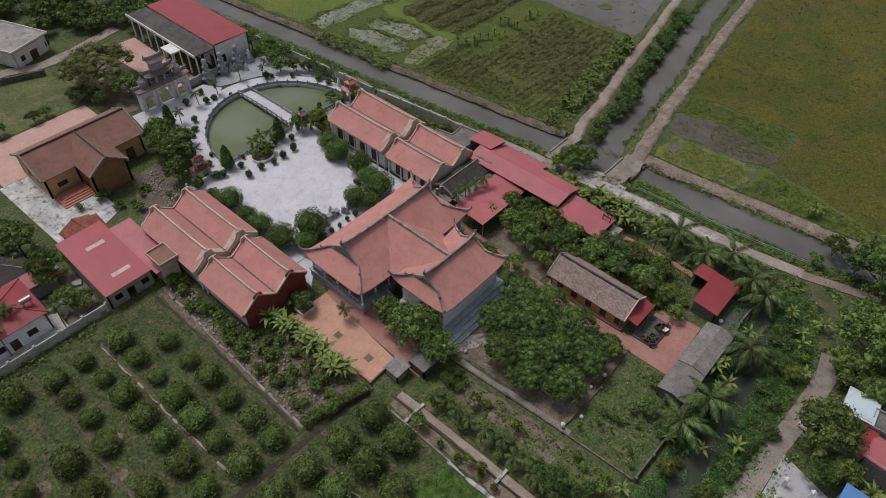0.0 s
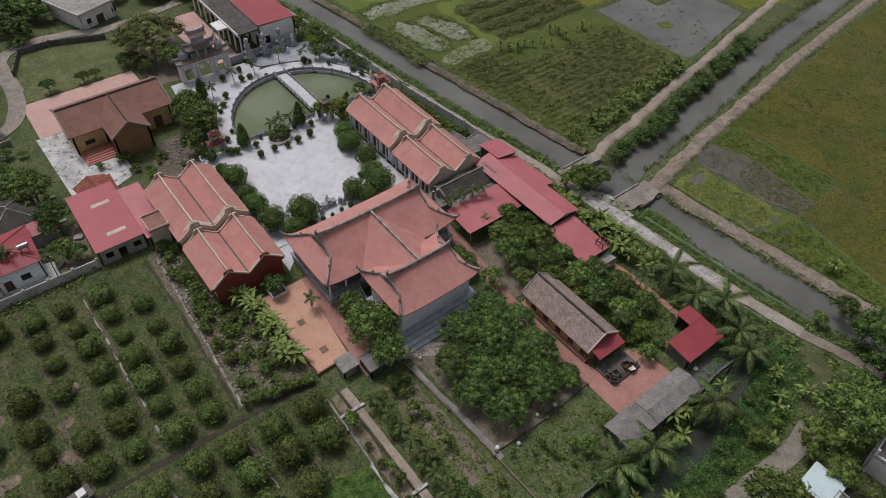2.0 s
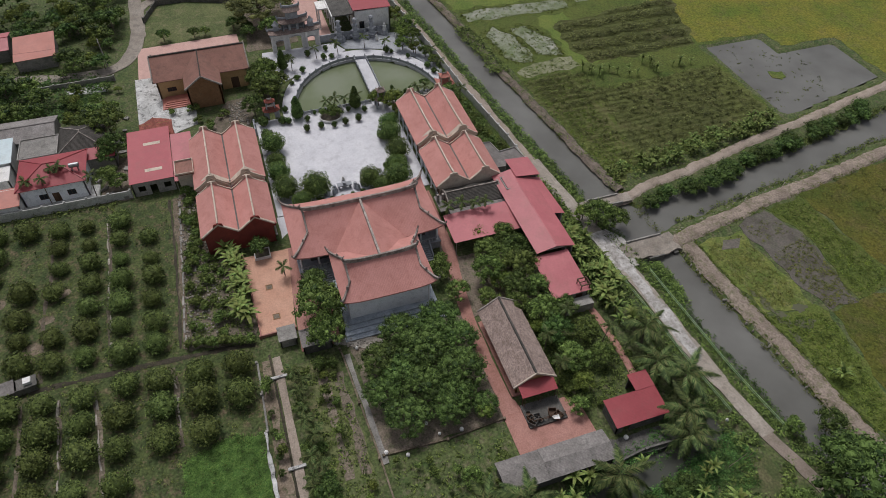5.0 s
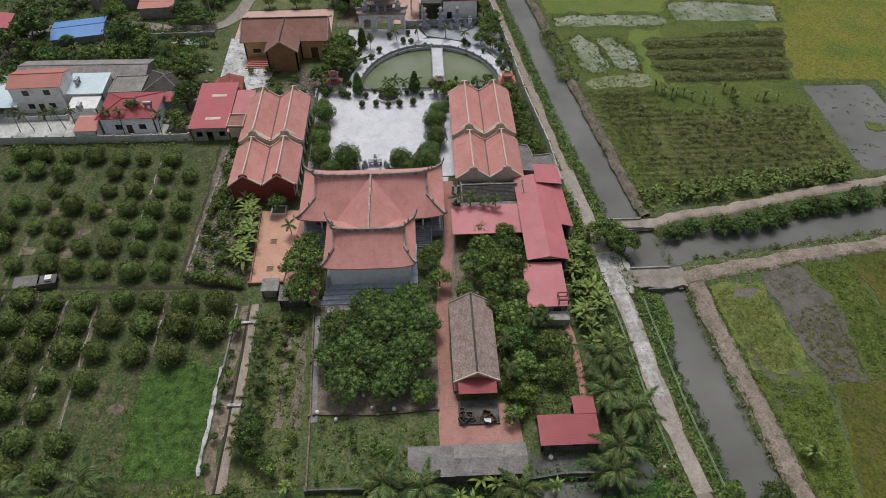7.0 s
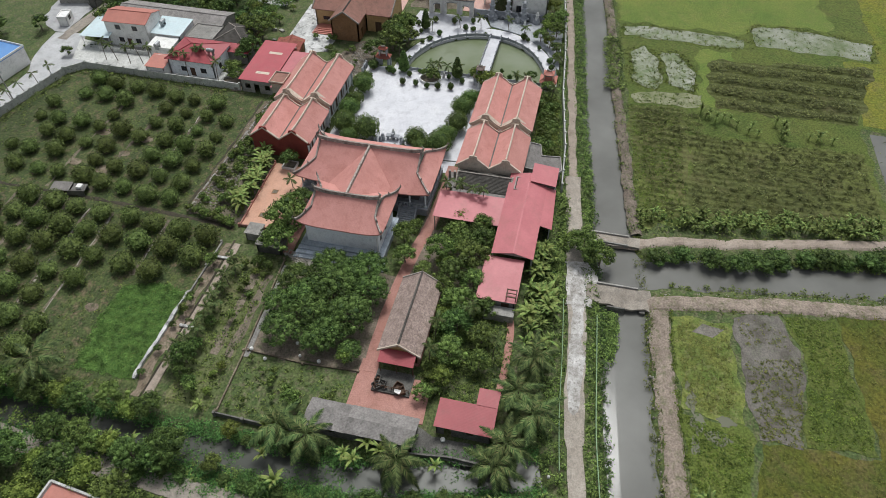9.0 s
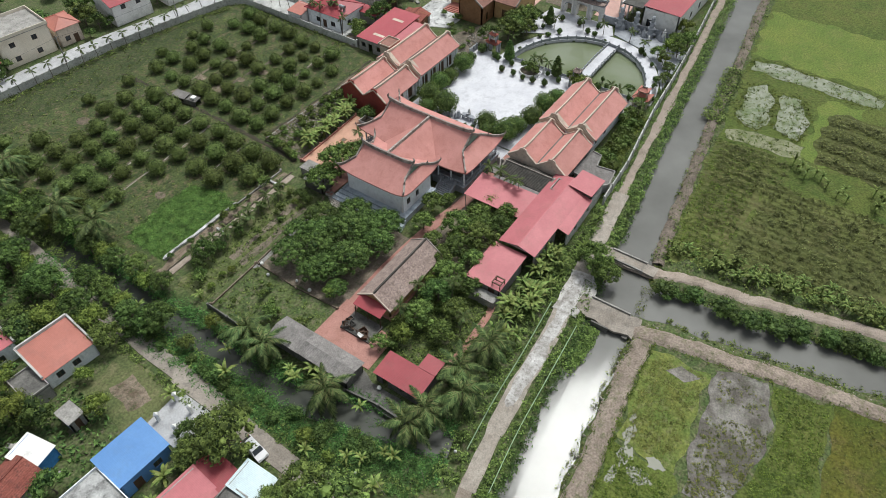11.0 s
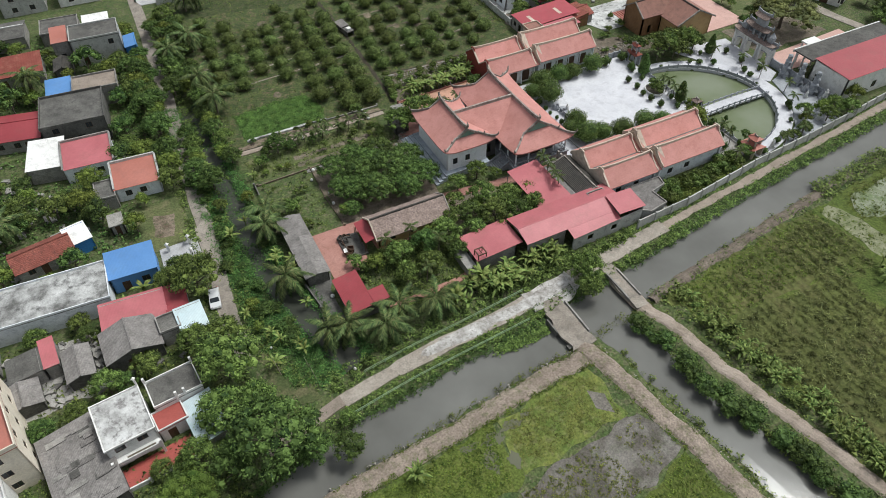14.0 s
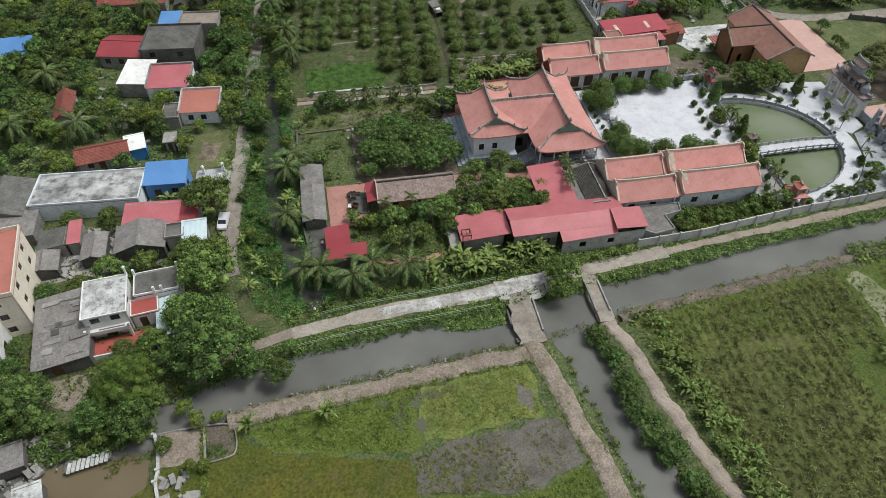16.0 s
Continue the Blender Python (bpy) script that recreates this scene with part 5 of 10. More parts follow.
def side_hall(label, cx, cy, open_side, end_mat, plain_near):
    """A long side hall under twin gabled roofs, in a tall far half and a lower near half."""
    ob = thing("temple_side_hall", label, "temple hall", cx, cy, 0, 0)
    w = 5.85
    for x0, x1, eave, ridge in ((-13.4, 1.1, 4.35, 6.55), (2.3, 13.0, 3.85, 6.05)):
        body = Geo()
        gaps = [(1.2 + 3.1 * k, 3.2 + 3.1 * k, 0.3, 2.9) for k in range(int((x1 - x0 - 1) // 3.1))]
        a, b = (x0 + 0.3, -w + 0.7), (x1 - 0.3, -w + 0.7)
        body.wall(a, b, 0, eave, 0.3, gaps if open_side < 0 else [(2, 3.2, 1.1, 2.4), (6, 7.2, 1.1, 2.4)])
        part("wall", body, BLUEGREY if x0 < 0 or not plain_near else WHITE, ob, "pale grey rendered long wall")
        body = Geo()
        a, b = (x1 - 0.3, w - 0.7), (x0 + 0.3, w - 0.7)
        body.wall(a, b, 0, eave, 0.3, gaps if open_side > 0 else [(2, 3.2, 1.1, 2.4), (6, 7.2, 1.1, 2.4)])
        part("wall", body, BLUEGREY if x0 < 0 or not plain_near else WHITE, ob, "pale grey rendered long wall")
        for y, along_sign in ((open_side * (w - 0.85), 1),):
            for g0, g1, _, _ in gaps:
                m = (g0 + g1) / 2
                door_unit(ob, (x0 + 0.3 + m) if open_side < 0 else (x1 - 0.3 - m), y, 0.3, 2.0, 2.6, True)
        yo = -open_side * (w - 0.85)
        for m in (2.6, 6.6):
            window_unit(ob, (x0 + 0.3 + m) if open_side > 0 else (x1 - 0.3 - m), yo, 1.1, 1.2, 1.3, True, 1)
        for ym in (-w / 2, w / 2):
            for s in (-1, 1):
                rows = []
                for i in range(7):
                    q = i / 6
                    y = ym + s * q * (w / 2 + (0.25 if s * ym > 0 else -0.08))
                    rows.append([(x0 + (x1 - x0) * k / 6, y, ridge - (ridge - eave) * (1.1 * q - 0.1 * q * q)) for k in range(7)])
                part("roof_slope", Geo().sheet(rows if s > 0 else [r[::-1] for r in rows], 0.16), TILE_X, ob, "red clay tile roof slope")
            part("ridge_band", Geo().ridge([(x0 + (x1 - x0) * k / 8, ym, ridge + 0.25 * abs(k / 4 - 1) ** 3) for k in range(9)], 0.28, 0.3), CREAM, ob, "pale mortar ridge")
        part("valley_gutter", Geo().box(x0, x1, -0.13, 0.13, eave - 0.12, eave + 0.06), DARK_CONCRETE, ob, "blackened gutter between the twin roofs")
        for xe, near in ((x0, False), (x1, True)):
            for ym in (-w / 2, w / 2):
                end = near and x0 > 0
                m = end_mat if end else CREAM
                g = stepped_gable(ym, w / 2, eave, ridge, xe - (0.18 if not near else 0.02), xe + (0.18 if near else 0.02), Geo())
                part("gable_parapet", g, m, ob, "dark red shouldered gable" if m is RED_WALL else "weathered cream shouldered gable parapet")
                if not end:
                    continue
                cap = Geo().ridge([(xe + 0.08, ym + s * w / 2 * 0.98, eave + 0.24 + (ridge - eave) * (1 - abs(s))) for s in [k / 5 - 1 for k in range(11)]], 0.4, 0.1)
                part("gable_cap", cap, CREAM, ob)
            e = Geo().wall((xe + (0.14 if near else -0.14), -w + 0.4), (xe + (0.14 if near else -0.14), w - 0.4), 0, eave - 0.28, 0.28 if near else -0.28)
            part("end_wall", e, end_mat if near and x0 > 0 else BLUEGREY, ob)
    lk = Geo()
    for ym in (-w / 2, w / 2):
        for s in (-1, 1):
            lk.sheet([[(1.1, ym, 5.3), (2.3, ym, 5.3)], [(1.1, ym + s * w / 2 * 0.98, 3.7), (2.3, ym + s * w / 2 * 0.98, 3.7)]] if s > 0 else [[(2.3, ym, 5.3), (1.1, ym, 5.3)], [(2.3, ym - w / 2 * 0.98, 3.7), (1.1, ym - w / 2 * 0.98, 3.7)]], 0.12)
    part("link_roof", lk, TILE_X, ob)
    for ym in (-w / 2, w / 2):
        for s in (-1, 1):
            rows = [[(0.1 + 1.3 * q, ym + s * t * w / 2 * 0.97, 6.72 - 2.3 * t - 0.25 * q) for q in (0, 0.5, 1)] for t in (0, 0.25, 0.5, 0.75, 1.0)]
            part("gable_apron", Geo().sheet(rows if s < 0 else [r[::-1] for r in rows], 0.12), CREAM, ob, "weathered cream mortar apron over the gable")
    for k in range(9):
        c = part("column", col, None, ob)
        c.location, c.scale = (-12.6 + k * 3.05, open_side * (w - 0.15), 0.15), (0.8, 0.8, 1.15 if k < 5 else 1.05)
    return ob


side_hall("long side hall, twin red tile roofs, dark red gable", -73.0, 31.9, 1, RED_WALL, True)
side_hall("long side hall, twin red tile roofs, weathered cream gables", -73.3, 71.9, -1, CREAM, False)

# kitchen range: dark tiled roof, red metal roofs
dark = thing("kitchen_house", "low house with blackened old tile roof", "house", -58.2, 71.6, 0)
part("wall", Geo().wall((-1.2, -4.6), (2.4, -4.6), 0, 2.9, 0.22).wall((2.4, -4.6), (2.4, 4.6), 0, 2.9, 0.22, [(3, 4.2, 0, 2.1), (6, 7.2, 1, 2.1)]).wall((2.4, 4.6), (-1.2, 4.6), 0, 2.9, 0.22).wall((-1.2, 4.6), (-1.2, -4.6), 0, 2.9, 0.22), CONCRETE, dark)
door_unit(dark, 2.29, -1.0, 0, 1.2, 2.1, False)
window_unit(dark, 2.29, 2.0, 1.0, 1.2, 1.1, False, 1)
for s, w in ((-1, 1.55), (1, 2.95)):
    rows = [[(s * w * q, -4.9 + 9.8 * k / 8, 4.1 - 1.2 * w / 2.95 * q + 0.05 * math.sin(k * 1.7)) for k in range(9)] for q in (0, 0.5, 1)]
    part("roof_slope", Geo().sheet(rows if s > 0 else [r[::-1] for r in rows], 0.15), SLATE, dark, "blackened mossy tile slope")
    for y in (-4.9, 4.9):
        part("verge", Geo().ridge([(s * w * k / 4, y, 4.1 - 1.2 * w / 2.95 * k / 4) for k in range(5)], 0.3, 0.16), RIDGE, dark, "pale weathered mortar verge")
part("ridge_band", Geo().ridge([(0, -4.9 + 9.8 * k / 6, 4.1) for k in range(7)], 0.24, 0.16), RIDGE, dark, "pale mortar ridge")
part("roof_ledge", Geo().box(2.98, 4.4, -5.2, 5.0, 2.55, 2.75), ASBESTOS, dark, "stained flat concrete ledge")
part("roof_ledge", Geo().box(-1.2, 2.9, -6.6, -5.15, 2.5, 2.7), ASBESTOS, dark, "stained flat concrete ledge")
for y in (-6.3, -5.4):
    part("chimney_post", Geo().box(0.1, 0.5, y - 0.2, y + 0.2, 2.7, 4.3), RIDGE, dark, "grey mortar post")
hatch = new("roof_hatch")
hatch.parent = dark
part("box", Geo().box(-0.8, 2.6, 5.5, 7.2, 2.9, 4.1), DARK_CONCRETE, hatch)
part("cover", Geo().box(-0.6, 2.4, 5.7, 7.0, 4.1, 4.16), SLATE, hatch)
part("rim", Geo().wall((-0.8, 5.5), (2.6, 5.5), 4.1, 4.25, 0.16).wall((2.6, 5.66), (2.6, 7.04), 4.1, 4.25, 0.16).wall((2.6, 7.2), (-0.8, 7.2), 4.1, 4.25, 0.16).wall((-0.8, 7.04), (-0.8, 5.66), 4.1, 4.25, 0.16), CONCRETE, hatch)
for x, y in ((4.2, -5.0), (4.2, 0), (4.2, 4.8)):
    part("pillar", Geo().box(x - 0.15, x + 0.15, y - 0.15, y + 0.15, 0, 2.55), CONCRETE, dark)
store = thing("flat_roofed_store", "low store with stained grey concrete terrace roof", "store", -67.0, 80.4, 0)
L = [(-4.4, -2.4), (3.2, -2.6), (4.0, 3.2), (2.6, 4.2), (-1.2, 3.6), (-0.8, 0.2), (-4.0, -0.4)]
part("wall", Geo().prism([(x * 0.95, y * 0.95) for x, y in L], 0, 2.2), PALE_WALL, store)
part("roof_slab", Geo().prism(L, 2.2, 2.38), ASBESTOS, store, "stained grey roof slab")
for (x0, y0), (x1, y1) in zip(L, L[1:] + L[:1]):
    part("kerb", Geo().ridge([(x0, y0, 2.4), (x1, y1, 2.4)], 0.22, 0.2), CONCRETE, store)


def tin_roof(parent, rows, mat=TIN, label="red ribbed sheet-metal slope"):
    return part("roof_sheet", Geo().sheet(rows, 0.05), mat, parent, label)


def posts(parent, spots, h, mat=STEEL, r=0.06):
    for x, y in spots:
        part("post", Geo().tube([(x, y, 0), (x, y, h)], r, 6), mat, parent)


shed = thing("dining_shed", "long open shed under faded red ribbed metal roof", "shed", -50.5, 79.0, 0)
tin_roof(shed, [[(10.3, 0.5, 4.6), (-9.6, 0.5, 4.6)], [(10.3, 3.7, 3.75), (-9.6, 3.7, 3.75)]][::-1])
tin_roof(shed, [[(-9.6, 0.5, 4.6), (10.3, 0.5, 4.6)], [(-9.6, -3.0, 3.85), (10.3, -3.0, 3.85)]][::-1])
tin_roof(shed, [[(-7.4, 3.7, 3.72), (2.4, 3.7, 3.72)], [(-7.4, 5.3, 3.3), (2.4, 5.7, 3.2)]])
tin_roof(shed, [[(-12.6, 0.7, 4.45), (-7.2, 0.7, 4.8)], [(-12.6, 5.2, 4.0), (-7.0, 5.2, 4.35)]])
part("ridge_cap", Geo().ridge([(-7.2, 0.5, 4.6), (10.3, 0.5, 4.6)], 0.3, 0.02), TIN, shed)
part("gable_infill", Geo().face([(10.1, -2.8, 3.8), (10.1, 3.5, 3.7), (10.1, 0.5, 4.52)]).face([(10.02, 3.5, 3.7), (10.02, -2.8, 3.8), (10.02, 0.5, 4.52)]), CONCRETE, shed, "weathered grey gable infill")
part("wall", Geo().wall((-12.3, 5.0), (-12.3, 0.9), 0, 3.9, 0.2), CONCRETE, shed)
part("wall", Geo().wall((-7.25, 1.2), (-7.25, 5.0), 3.75, 4.25, 0.12, [(0.4, 3.0, 3.9, 4.15)]), DARK_CONCRETE, shed)
part("wall", Geo().wall((10, 3.5), (2.6, 3.5), 0, 3.5, 0.2, [(1.5, 2.7, 1, 2.2), (5, 6.2, 1, 2.2)]), CONCRETE, shed)
part("wall", Geo().wall((2.2, 5.4), (-12.3, 5.0), 0, 3.1, 0.2, [(3, 4.2, 1, 2.2), (8, 9.2, 1, 2.2)]), PALE_WALL, shed)
posts(shed, [(x, -2.8) for x in (-9.2, -5.5, 0, 5.5, 9.8)], 3.8)
lean = thing("side_shed", "open lean-to under pink-red metal roof", "shed", -50.2, 70.0, 0)
tin_roof(lean, [[(-3.2, -5.3, 3.6), (3.0, -5.3, 3.05)], [(-3.4, 6.3, 3.6), (3.0, 6.3, 3.05)]])
posts(lean, [(x, y) for x in (-2.9, 2.9) for y in (-5, 0, 4.8)], 3.05)
low = thing("guest_house", "small house with pink-red metal roof and roof water tank stand", "house", -35.6, 78.3, 0)
tin_roof(low, [[(-4.6, -3.1, 3.3), (3.9, -3.1, 2.75)], [(-4.6, 3.1, 3.3), (3.9, 3.1, 2.75)]])
part("wall", Geo().wall((-3.6, -2.8), (3.6, -2.8), 0, 2.7, 0.2, [(1, 2.2, 1, 2.1), (4.4, 5.4, 0, 2.1)]).wall((3.6, -2.8), (3.6, 2.8), 0, 2.65, 0.2, [(1, 2.4, 1, 2.1), (3.6, 4.8, 0, 2.1)]).wall((3.6, 2.8), (-3.6, 2.8), 0, 2.7, 0.2).wall((-3.6, 2.8), (-3.6, -2.8), 0, 2.7, 0.2), CONCRETE, low)
door_unit(low, 3.5, 1.4, 0, 1.2, 2.1, False)
window_unit(low, 3.5, -1.1, 1.0, 1.4, 1.1, False, 1)
stand = new("tank_stand")
stand.parent = low
for x, y in ((2.2, 1.5), (3.6, 1.5), (2.2, 2.9), (3.6, 2.9)):
    part("leg", Geo().box(x - 0.06, x + 0.06, y - 0.06, y + 0.06, 2.7, 3.74), WOOD, stand, "dark timber leg")
for b in ((2.1, 3.7, 1.4, 1.55, 3.74, 3.9), (2.1, 3.7, 2.85, 3.0, 3.74, 3.9), (2.1, 2.25, 1.555, 2.845, 3.74, 3.9), (3.55, 3.7, 1.555, 2.845, 3.74, 3.9), (2.85, 2.95, 1.555, 2.845, 3.76, 3.89)):
    part("beam", Geo().box(*b), WOOD, stand, "dark timber beam")
part("terrace", Geo().box(3.9, 5.6, -1.5, 3.0, 0.0, 1.6), CONCRETE, low)

# the long house and the sheds of the garden
longh = thing("long_house", "low ochre house under a long weathered brown tile roof", "house", -26.2, 66.6, 0)
part("wall", Geo().wall((-6.4, -2.5), (6.4, -2.5), 0.2, 2.75, 0.25, [(1.2 + 2.6 * k, 2.3 + 2.6 * k, 0.2, 2.3) for k in range(5)]).wall((6.4, -2.5), (6.4, 2.5), 0.2, 2.75, 0.25).wall((6.4, 2.5), (-6.4, 2.5), 0.2, 2.75, 0.25, [(2, 3.1, 1.1, 2.2), (6, 7.1, 1.1, 2.2), (10, 11.1, 1.1, 2.2)]).wall((-6.4, 2.5), (-6.4, -2.5), 0.2, 2.75, 0.25), OCHRE, longh, "ochre rendered wall")
part("step", Geo().box(-6.8, 6.8, -3.1, 2.9, 0, 0.22), RED_PAVING, longh)
for k in range(5):
    door_unit(longh, -6.4 + 1.75 + 2.6 * k, -2.38, 0.2, 1.1, 2.1, True)
for x in (3.85, -0.15, -4.15):
    window_unit(longh, x, 2.38, 1.1, 1.1, 1.1, True, 1)
for s in (-1, 1):
    rows = [[(-6.9 + 13.8 * k / 20, s * 3.2 * q, 4.75 - 2.15 * (1.08 * q - 0.08 * q * q) + 0.035 * math.sin(k * 1.9 + q * 3)) for k in range(21)] for q in [i / 6 for i in range(7)]]
    part("roof_slope", Geo().sheet(rows if s > 0 else [r[::-1] for r in rows], 0.14), OLD_TILE, longh, "weathered brown tile slope")
part("ridge_band", Geo().ridge([(-6.9 + 13.8 * k / 8, 0, 4.76) for k in range(9)], 0.3, 0.17), SLATE, longh)
for x in (-6.95, 6.95):
    part("verge", Geo().ridge([(x, 3.2 * (k / 5 - 1), 4.75 - 2.15 * abs(k / 5 - 1)) for k in range(11)], 0.22, 0.16), CREAM if x > 0 else RIDGE, longh)
    part("gable", Geo().face([(x * 0.92, -2.5, 2.72), (x * 0.92, 2.5, 2.72), (x * 0.92, 0, 4.5)][::1 if x > 0 else -1]), OCHRE, longh, "ochre gable")
tin_roof(longh, [[(6.7, 2.6, 3.05), (8.8, 2.6, 2.55)], [(6.7, -2.6, 3.05), (8.8, -2.6, 2.55)]][::-1], TIN_DARK, "dark red metal porch roof")
posts(longh, [(8.6, -2.4), (8.6, 0), (8.6, 2.4)], 2.55, WOOD)
grey_shed = thing("animal_shed", "long low shed with grey fibre-cement roof", "shed", -8.1, 64.6, 0, 0)
for k, (y0, y1, dz) in enumerate(((-7.5, -1.6, 0.0), (-1.7, 7.5, 0.09))):
    for s in (-1, 1):
        rows = [[(s * 2.1 * q, y0 + (y1 - y0) * j / 8, 2.75 + dz - 0.5 * q + 0.03 * math.sin(j * 2.1 + k)) for j in range(9)] for q in (0, 0.5, 1)]
        part("roof_sheet", Geo().sheet(rows if s > 0 else [r[::-1] for r in rows], 0.05), ASBESTOS, grey_shed, "grey fibre-cement roof sheet")
part("wall", Geo().wall((1.8, -7.2), (1.8, 7.2), 0, 2.2, 0.15, [(3, 4, 0.9, 1.7), (8, 9, 0, 1.9)]).wall((1.8, 7.2), (-1.8, 7.2), 0, 2.2, 0.15).wall((-1.8, 7.2), (-1.8, -7.2), 0, 2.2, 0.15, [(2, 3.2, 0, 1.9), (7, 8.2, 0, 1.9), (11, 12.2, 0, 1.9)]).wall((-1.8, -7.2), (1.8, -7.2), 0, 2.2, 0.15), DARK_CONCRETE, grey_shed)
red_shed = thing("garden_shed", "small L-shaped shed with bright red metal roof", "shed", -12.5, 78.0, 0)
tin_roof(red_shed, [[(-1.2, -4.0, 2.75), (2.9, -4.0, 2.3)], [(-1.2, 3.8, 2.75), (2.9, 3.8, 2.3)]], TIN_DARK, "red metal roof sheet")
tin_roof(red_shed, [[(-3.7, 0.9, 2.95), (-1.15, 0.9, 2.8)], [(-3.7, 3.8, 2.95), (-1.15, 3.8, 2.8)]], TIN_DARK, "red metal roof sheet")
part("wall", Geo().wall((2.6, -3.7), (2.6, 3.5), 0, 2.25, 0.15, [(1, 2, 0, 1.9), (4, 5, 1, 1.8)]).wall((2.6, 3.5), (-3.4, 3.5), 0, 2.3, 0.15).wall((-1.0, -3.7), (2.6, -3.7), 0, 2.3, 0.15).wall((-3.4, 3.5), (-3.4, 1.1), 0, 2.6, 0.15), DARK_CONCRETE, red_shed)

# the pond: stone balustrades, bridge, pavilions
def stone_rail(label, pts, z, h=0.85, gap=1.6):
    r = thing("balustrade", label, "balustrade")
    line = spline(pts, gap)
    post = Geo().box(-0.11, 0.11, -0.11, 0.11, 0, h).lathe([(0.12, h), (0.14, h + 0.1), (0.04, h + 0.24)], 0, 0, 6).mesh("post", STONE)
    for p in line:
        o = part("post", post, None, r)
        o.location = (p.x, p.y, z)
    for a, b in zip(line, line[1:]):
        part("rail_panel", Geo().ridge([(a.x, a.y, z + 0.25), (b.x, b.y, z + 0.25)], 0.13, h * 0.58), STONE, r)
    return r


stone_rail("grey carved stone balustrade round the half-moon pond", [(POND_X - (POND_RX + 0.1) * math.sin(a), POND_Y + (POND_RY + 0.1) * math.cos(a)) for a in np.linspace(0.05, math.pi - 0.05, 24) if abs(POND_Y + POND_RY * math.cos(a) - 64.2) > 1.6 or math.sin(a) < 0.5], 0.15)
stone_rail("grey stone balustrade along the pond edge of the courtyard", [(POND_X + 0.3, 47.2), (POND_X + 0.3, 62.4)], 0.16)
stone_rail("grey stone balustrade along the pond edge of the courtyard", [(POND_X + 0.3, 66.0), (POND_X + 0.3, 77.0)], 0.16)
part_bridge = thing("pond_bridge", "pale stone footbridge across the half-moon pond", "bridge", -103.3, 64.2, 0)
part("deck", Geo().sheet([[(9.2 - 18.4 * k / 10, -1.25, 0.17 + 0.35 * (1 - (k / 5 - 1) ** 2)) for k in range(11)], [(9.2 - 18.4 * k / 10, 1.25, 0.17 + 0.35 * (1 - (k / 5 - 1) ** 2)) for k in range(11)]], 0.35), PAVING, part_bridge)
for s in (-1, 1):
    for k in range(12):
        x = 8.8 - 17.6 * k / 11
        z = 0.17 + 0.35 * (1 - (x / 9.2) ** 2)
        part("post", Geo().box(x - 0.1, x + 0.1, s * 1.3 - 0.1, s * 1.3 + 0.1, z - 0.2, z + 0.85), STONE, part_bridge)
    part("rail", Geo().ridge([(8.8 - 17.6 * k / 10, s * 1.3, 0.75 + 0.35 * (1 - (k / 5 - 1) ** 2)) for k in range(11)], 0.14, 0.1), STONE, part_bridge)
    for x in (-4, 0, 4):
        part("pier", Geo().box(x - 0.3, x + 0.3, s * 0.9 - 0.2, s * 0.9 + 0.2, -1.6, 0.2), STONE, part_bridge)


def tiered_pavilion(name, label, x, y, z, w, d, wall_h, roof, roof_mat, wall_mat, tiers=1, rz=0):
    p = thing(name, label, "pavilion", x, y, z, rz)
    base = 0.0
    for t in range(tiers):
        k = 0.62 ** t
        hw, hd = w / 2 * k, d / 2 * k
        for sx in (-1, 1):
            for sy in (-1, 1):
                part("pillar", Geo().box(sx * hw - 0.18 * k, sx * hw + 0.18 * k, sy * hd - 0.18 * k, sy * hd + 0.18 * k, base, base + wall_h * k), wall_mat, p)
        part("back_wall", Geo().wall((-hw, hd * 0.8), (hw, hd * 0.8), base, base + wall_h * k, 0.15, [(hw * 0.6, hw * 1.4, base, base + wall_h * k * 0.75)]), wall_mat, p)
        eave = base + wall_h * k
        rise = roof * k
        for s in (-1, 1):
            rows = []
            for i in range(6):
                q = i / 5
                rows.append([(tt * (hw * 0.55 + (hw * 0.75) * q), s * q * hd * 1.45, eave + rise - rise * (1.3 * q - 0.3 * q * q) + 0.4 * k * abs(tt) ** 4 * q * q) for tt in [j / 6 - 1 for j in range(13)]])
            part("roof_slope", Geo().sheet([r[::-1] for r in rows] if s > 0 else rows, 0.12), roof_mat, p)
            part("roof_end", Geo().sheet([[(s * hw * 0.55, 0, eave + rise), (s * hw * 0.55, 0, eave + rise)], [(s * hw * 1.3, s * hd * 1.45, eave + 0.4 * k), (s * hw * 1.3, -s * hd * 1.45, eave + 0.4 * k)]][::-1], 0.1), roof_mat, p)
        part("ridge_band", Geo().ridge([(hw * 0.6 * (j / 4 - 1), 0, eave + rise + 0.2 * abs(j / 4 - 1) ** 3) for j in range(9)], 0.2 * k + 0.08, 0.25 * k), RIDGE, p)
        base = eave + rise * 0.55
    return p


tiered_pavilion("gate_pavilion", "small red-roofed gate pavilion beside the courtyard", -94.5, 42.0, 0.1, 2.6, 1.2, 2.4, 0.9, OLD_RED, STONE, 2, 90)
tiered_pavilion("pond_pavilion", "small dark carved pavilion at the pond bridge", -92.4, 64.2, 0.15, 2.2, 1.8, 2.0, 0.9, OLD_TILE, STONE, 2, 90)
tiered_pavilion("shrine_pavilion", "two-tiered pink-roofed shrine by the boundary wall", -94.2, 78.6, 0.0, 2.8, 2.2, 1.9, 0.9, TIN_ORANGE, CREAM, 2, 90)

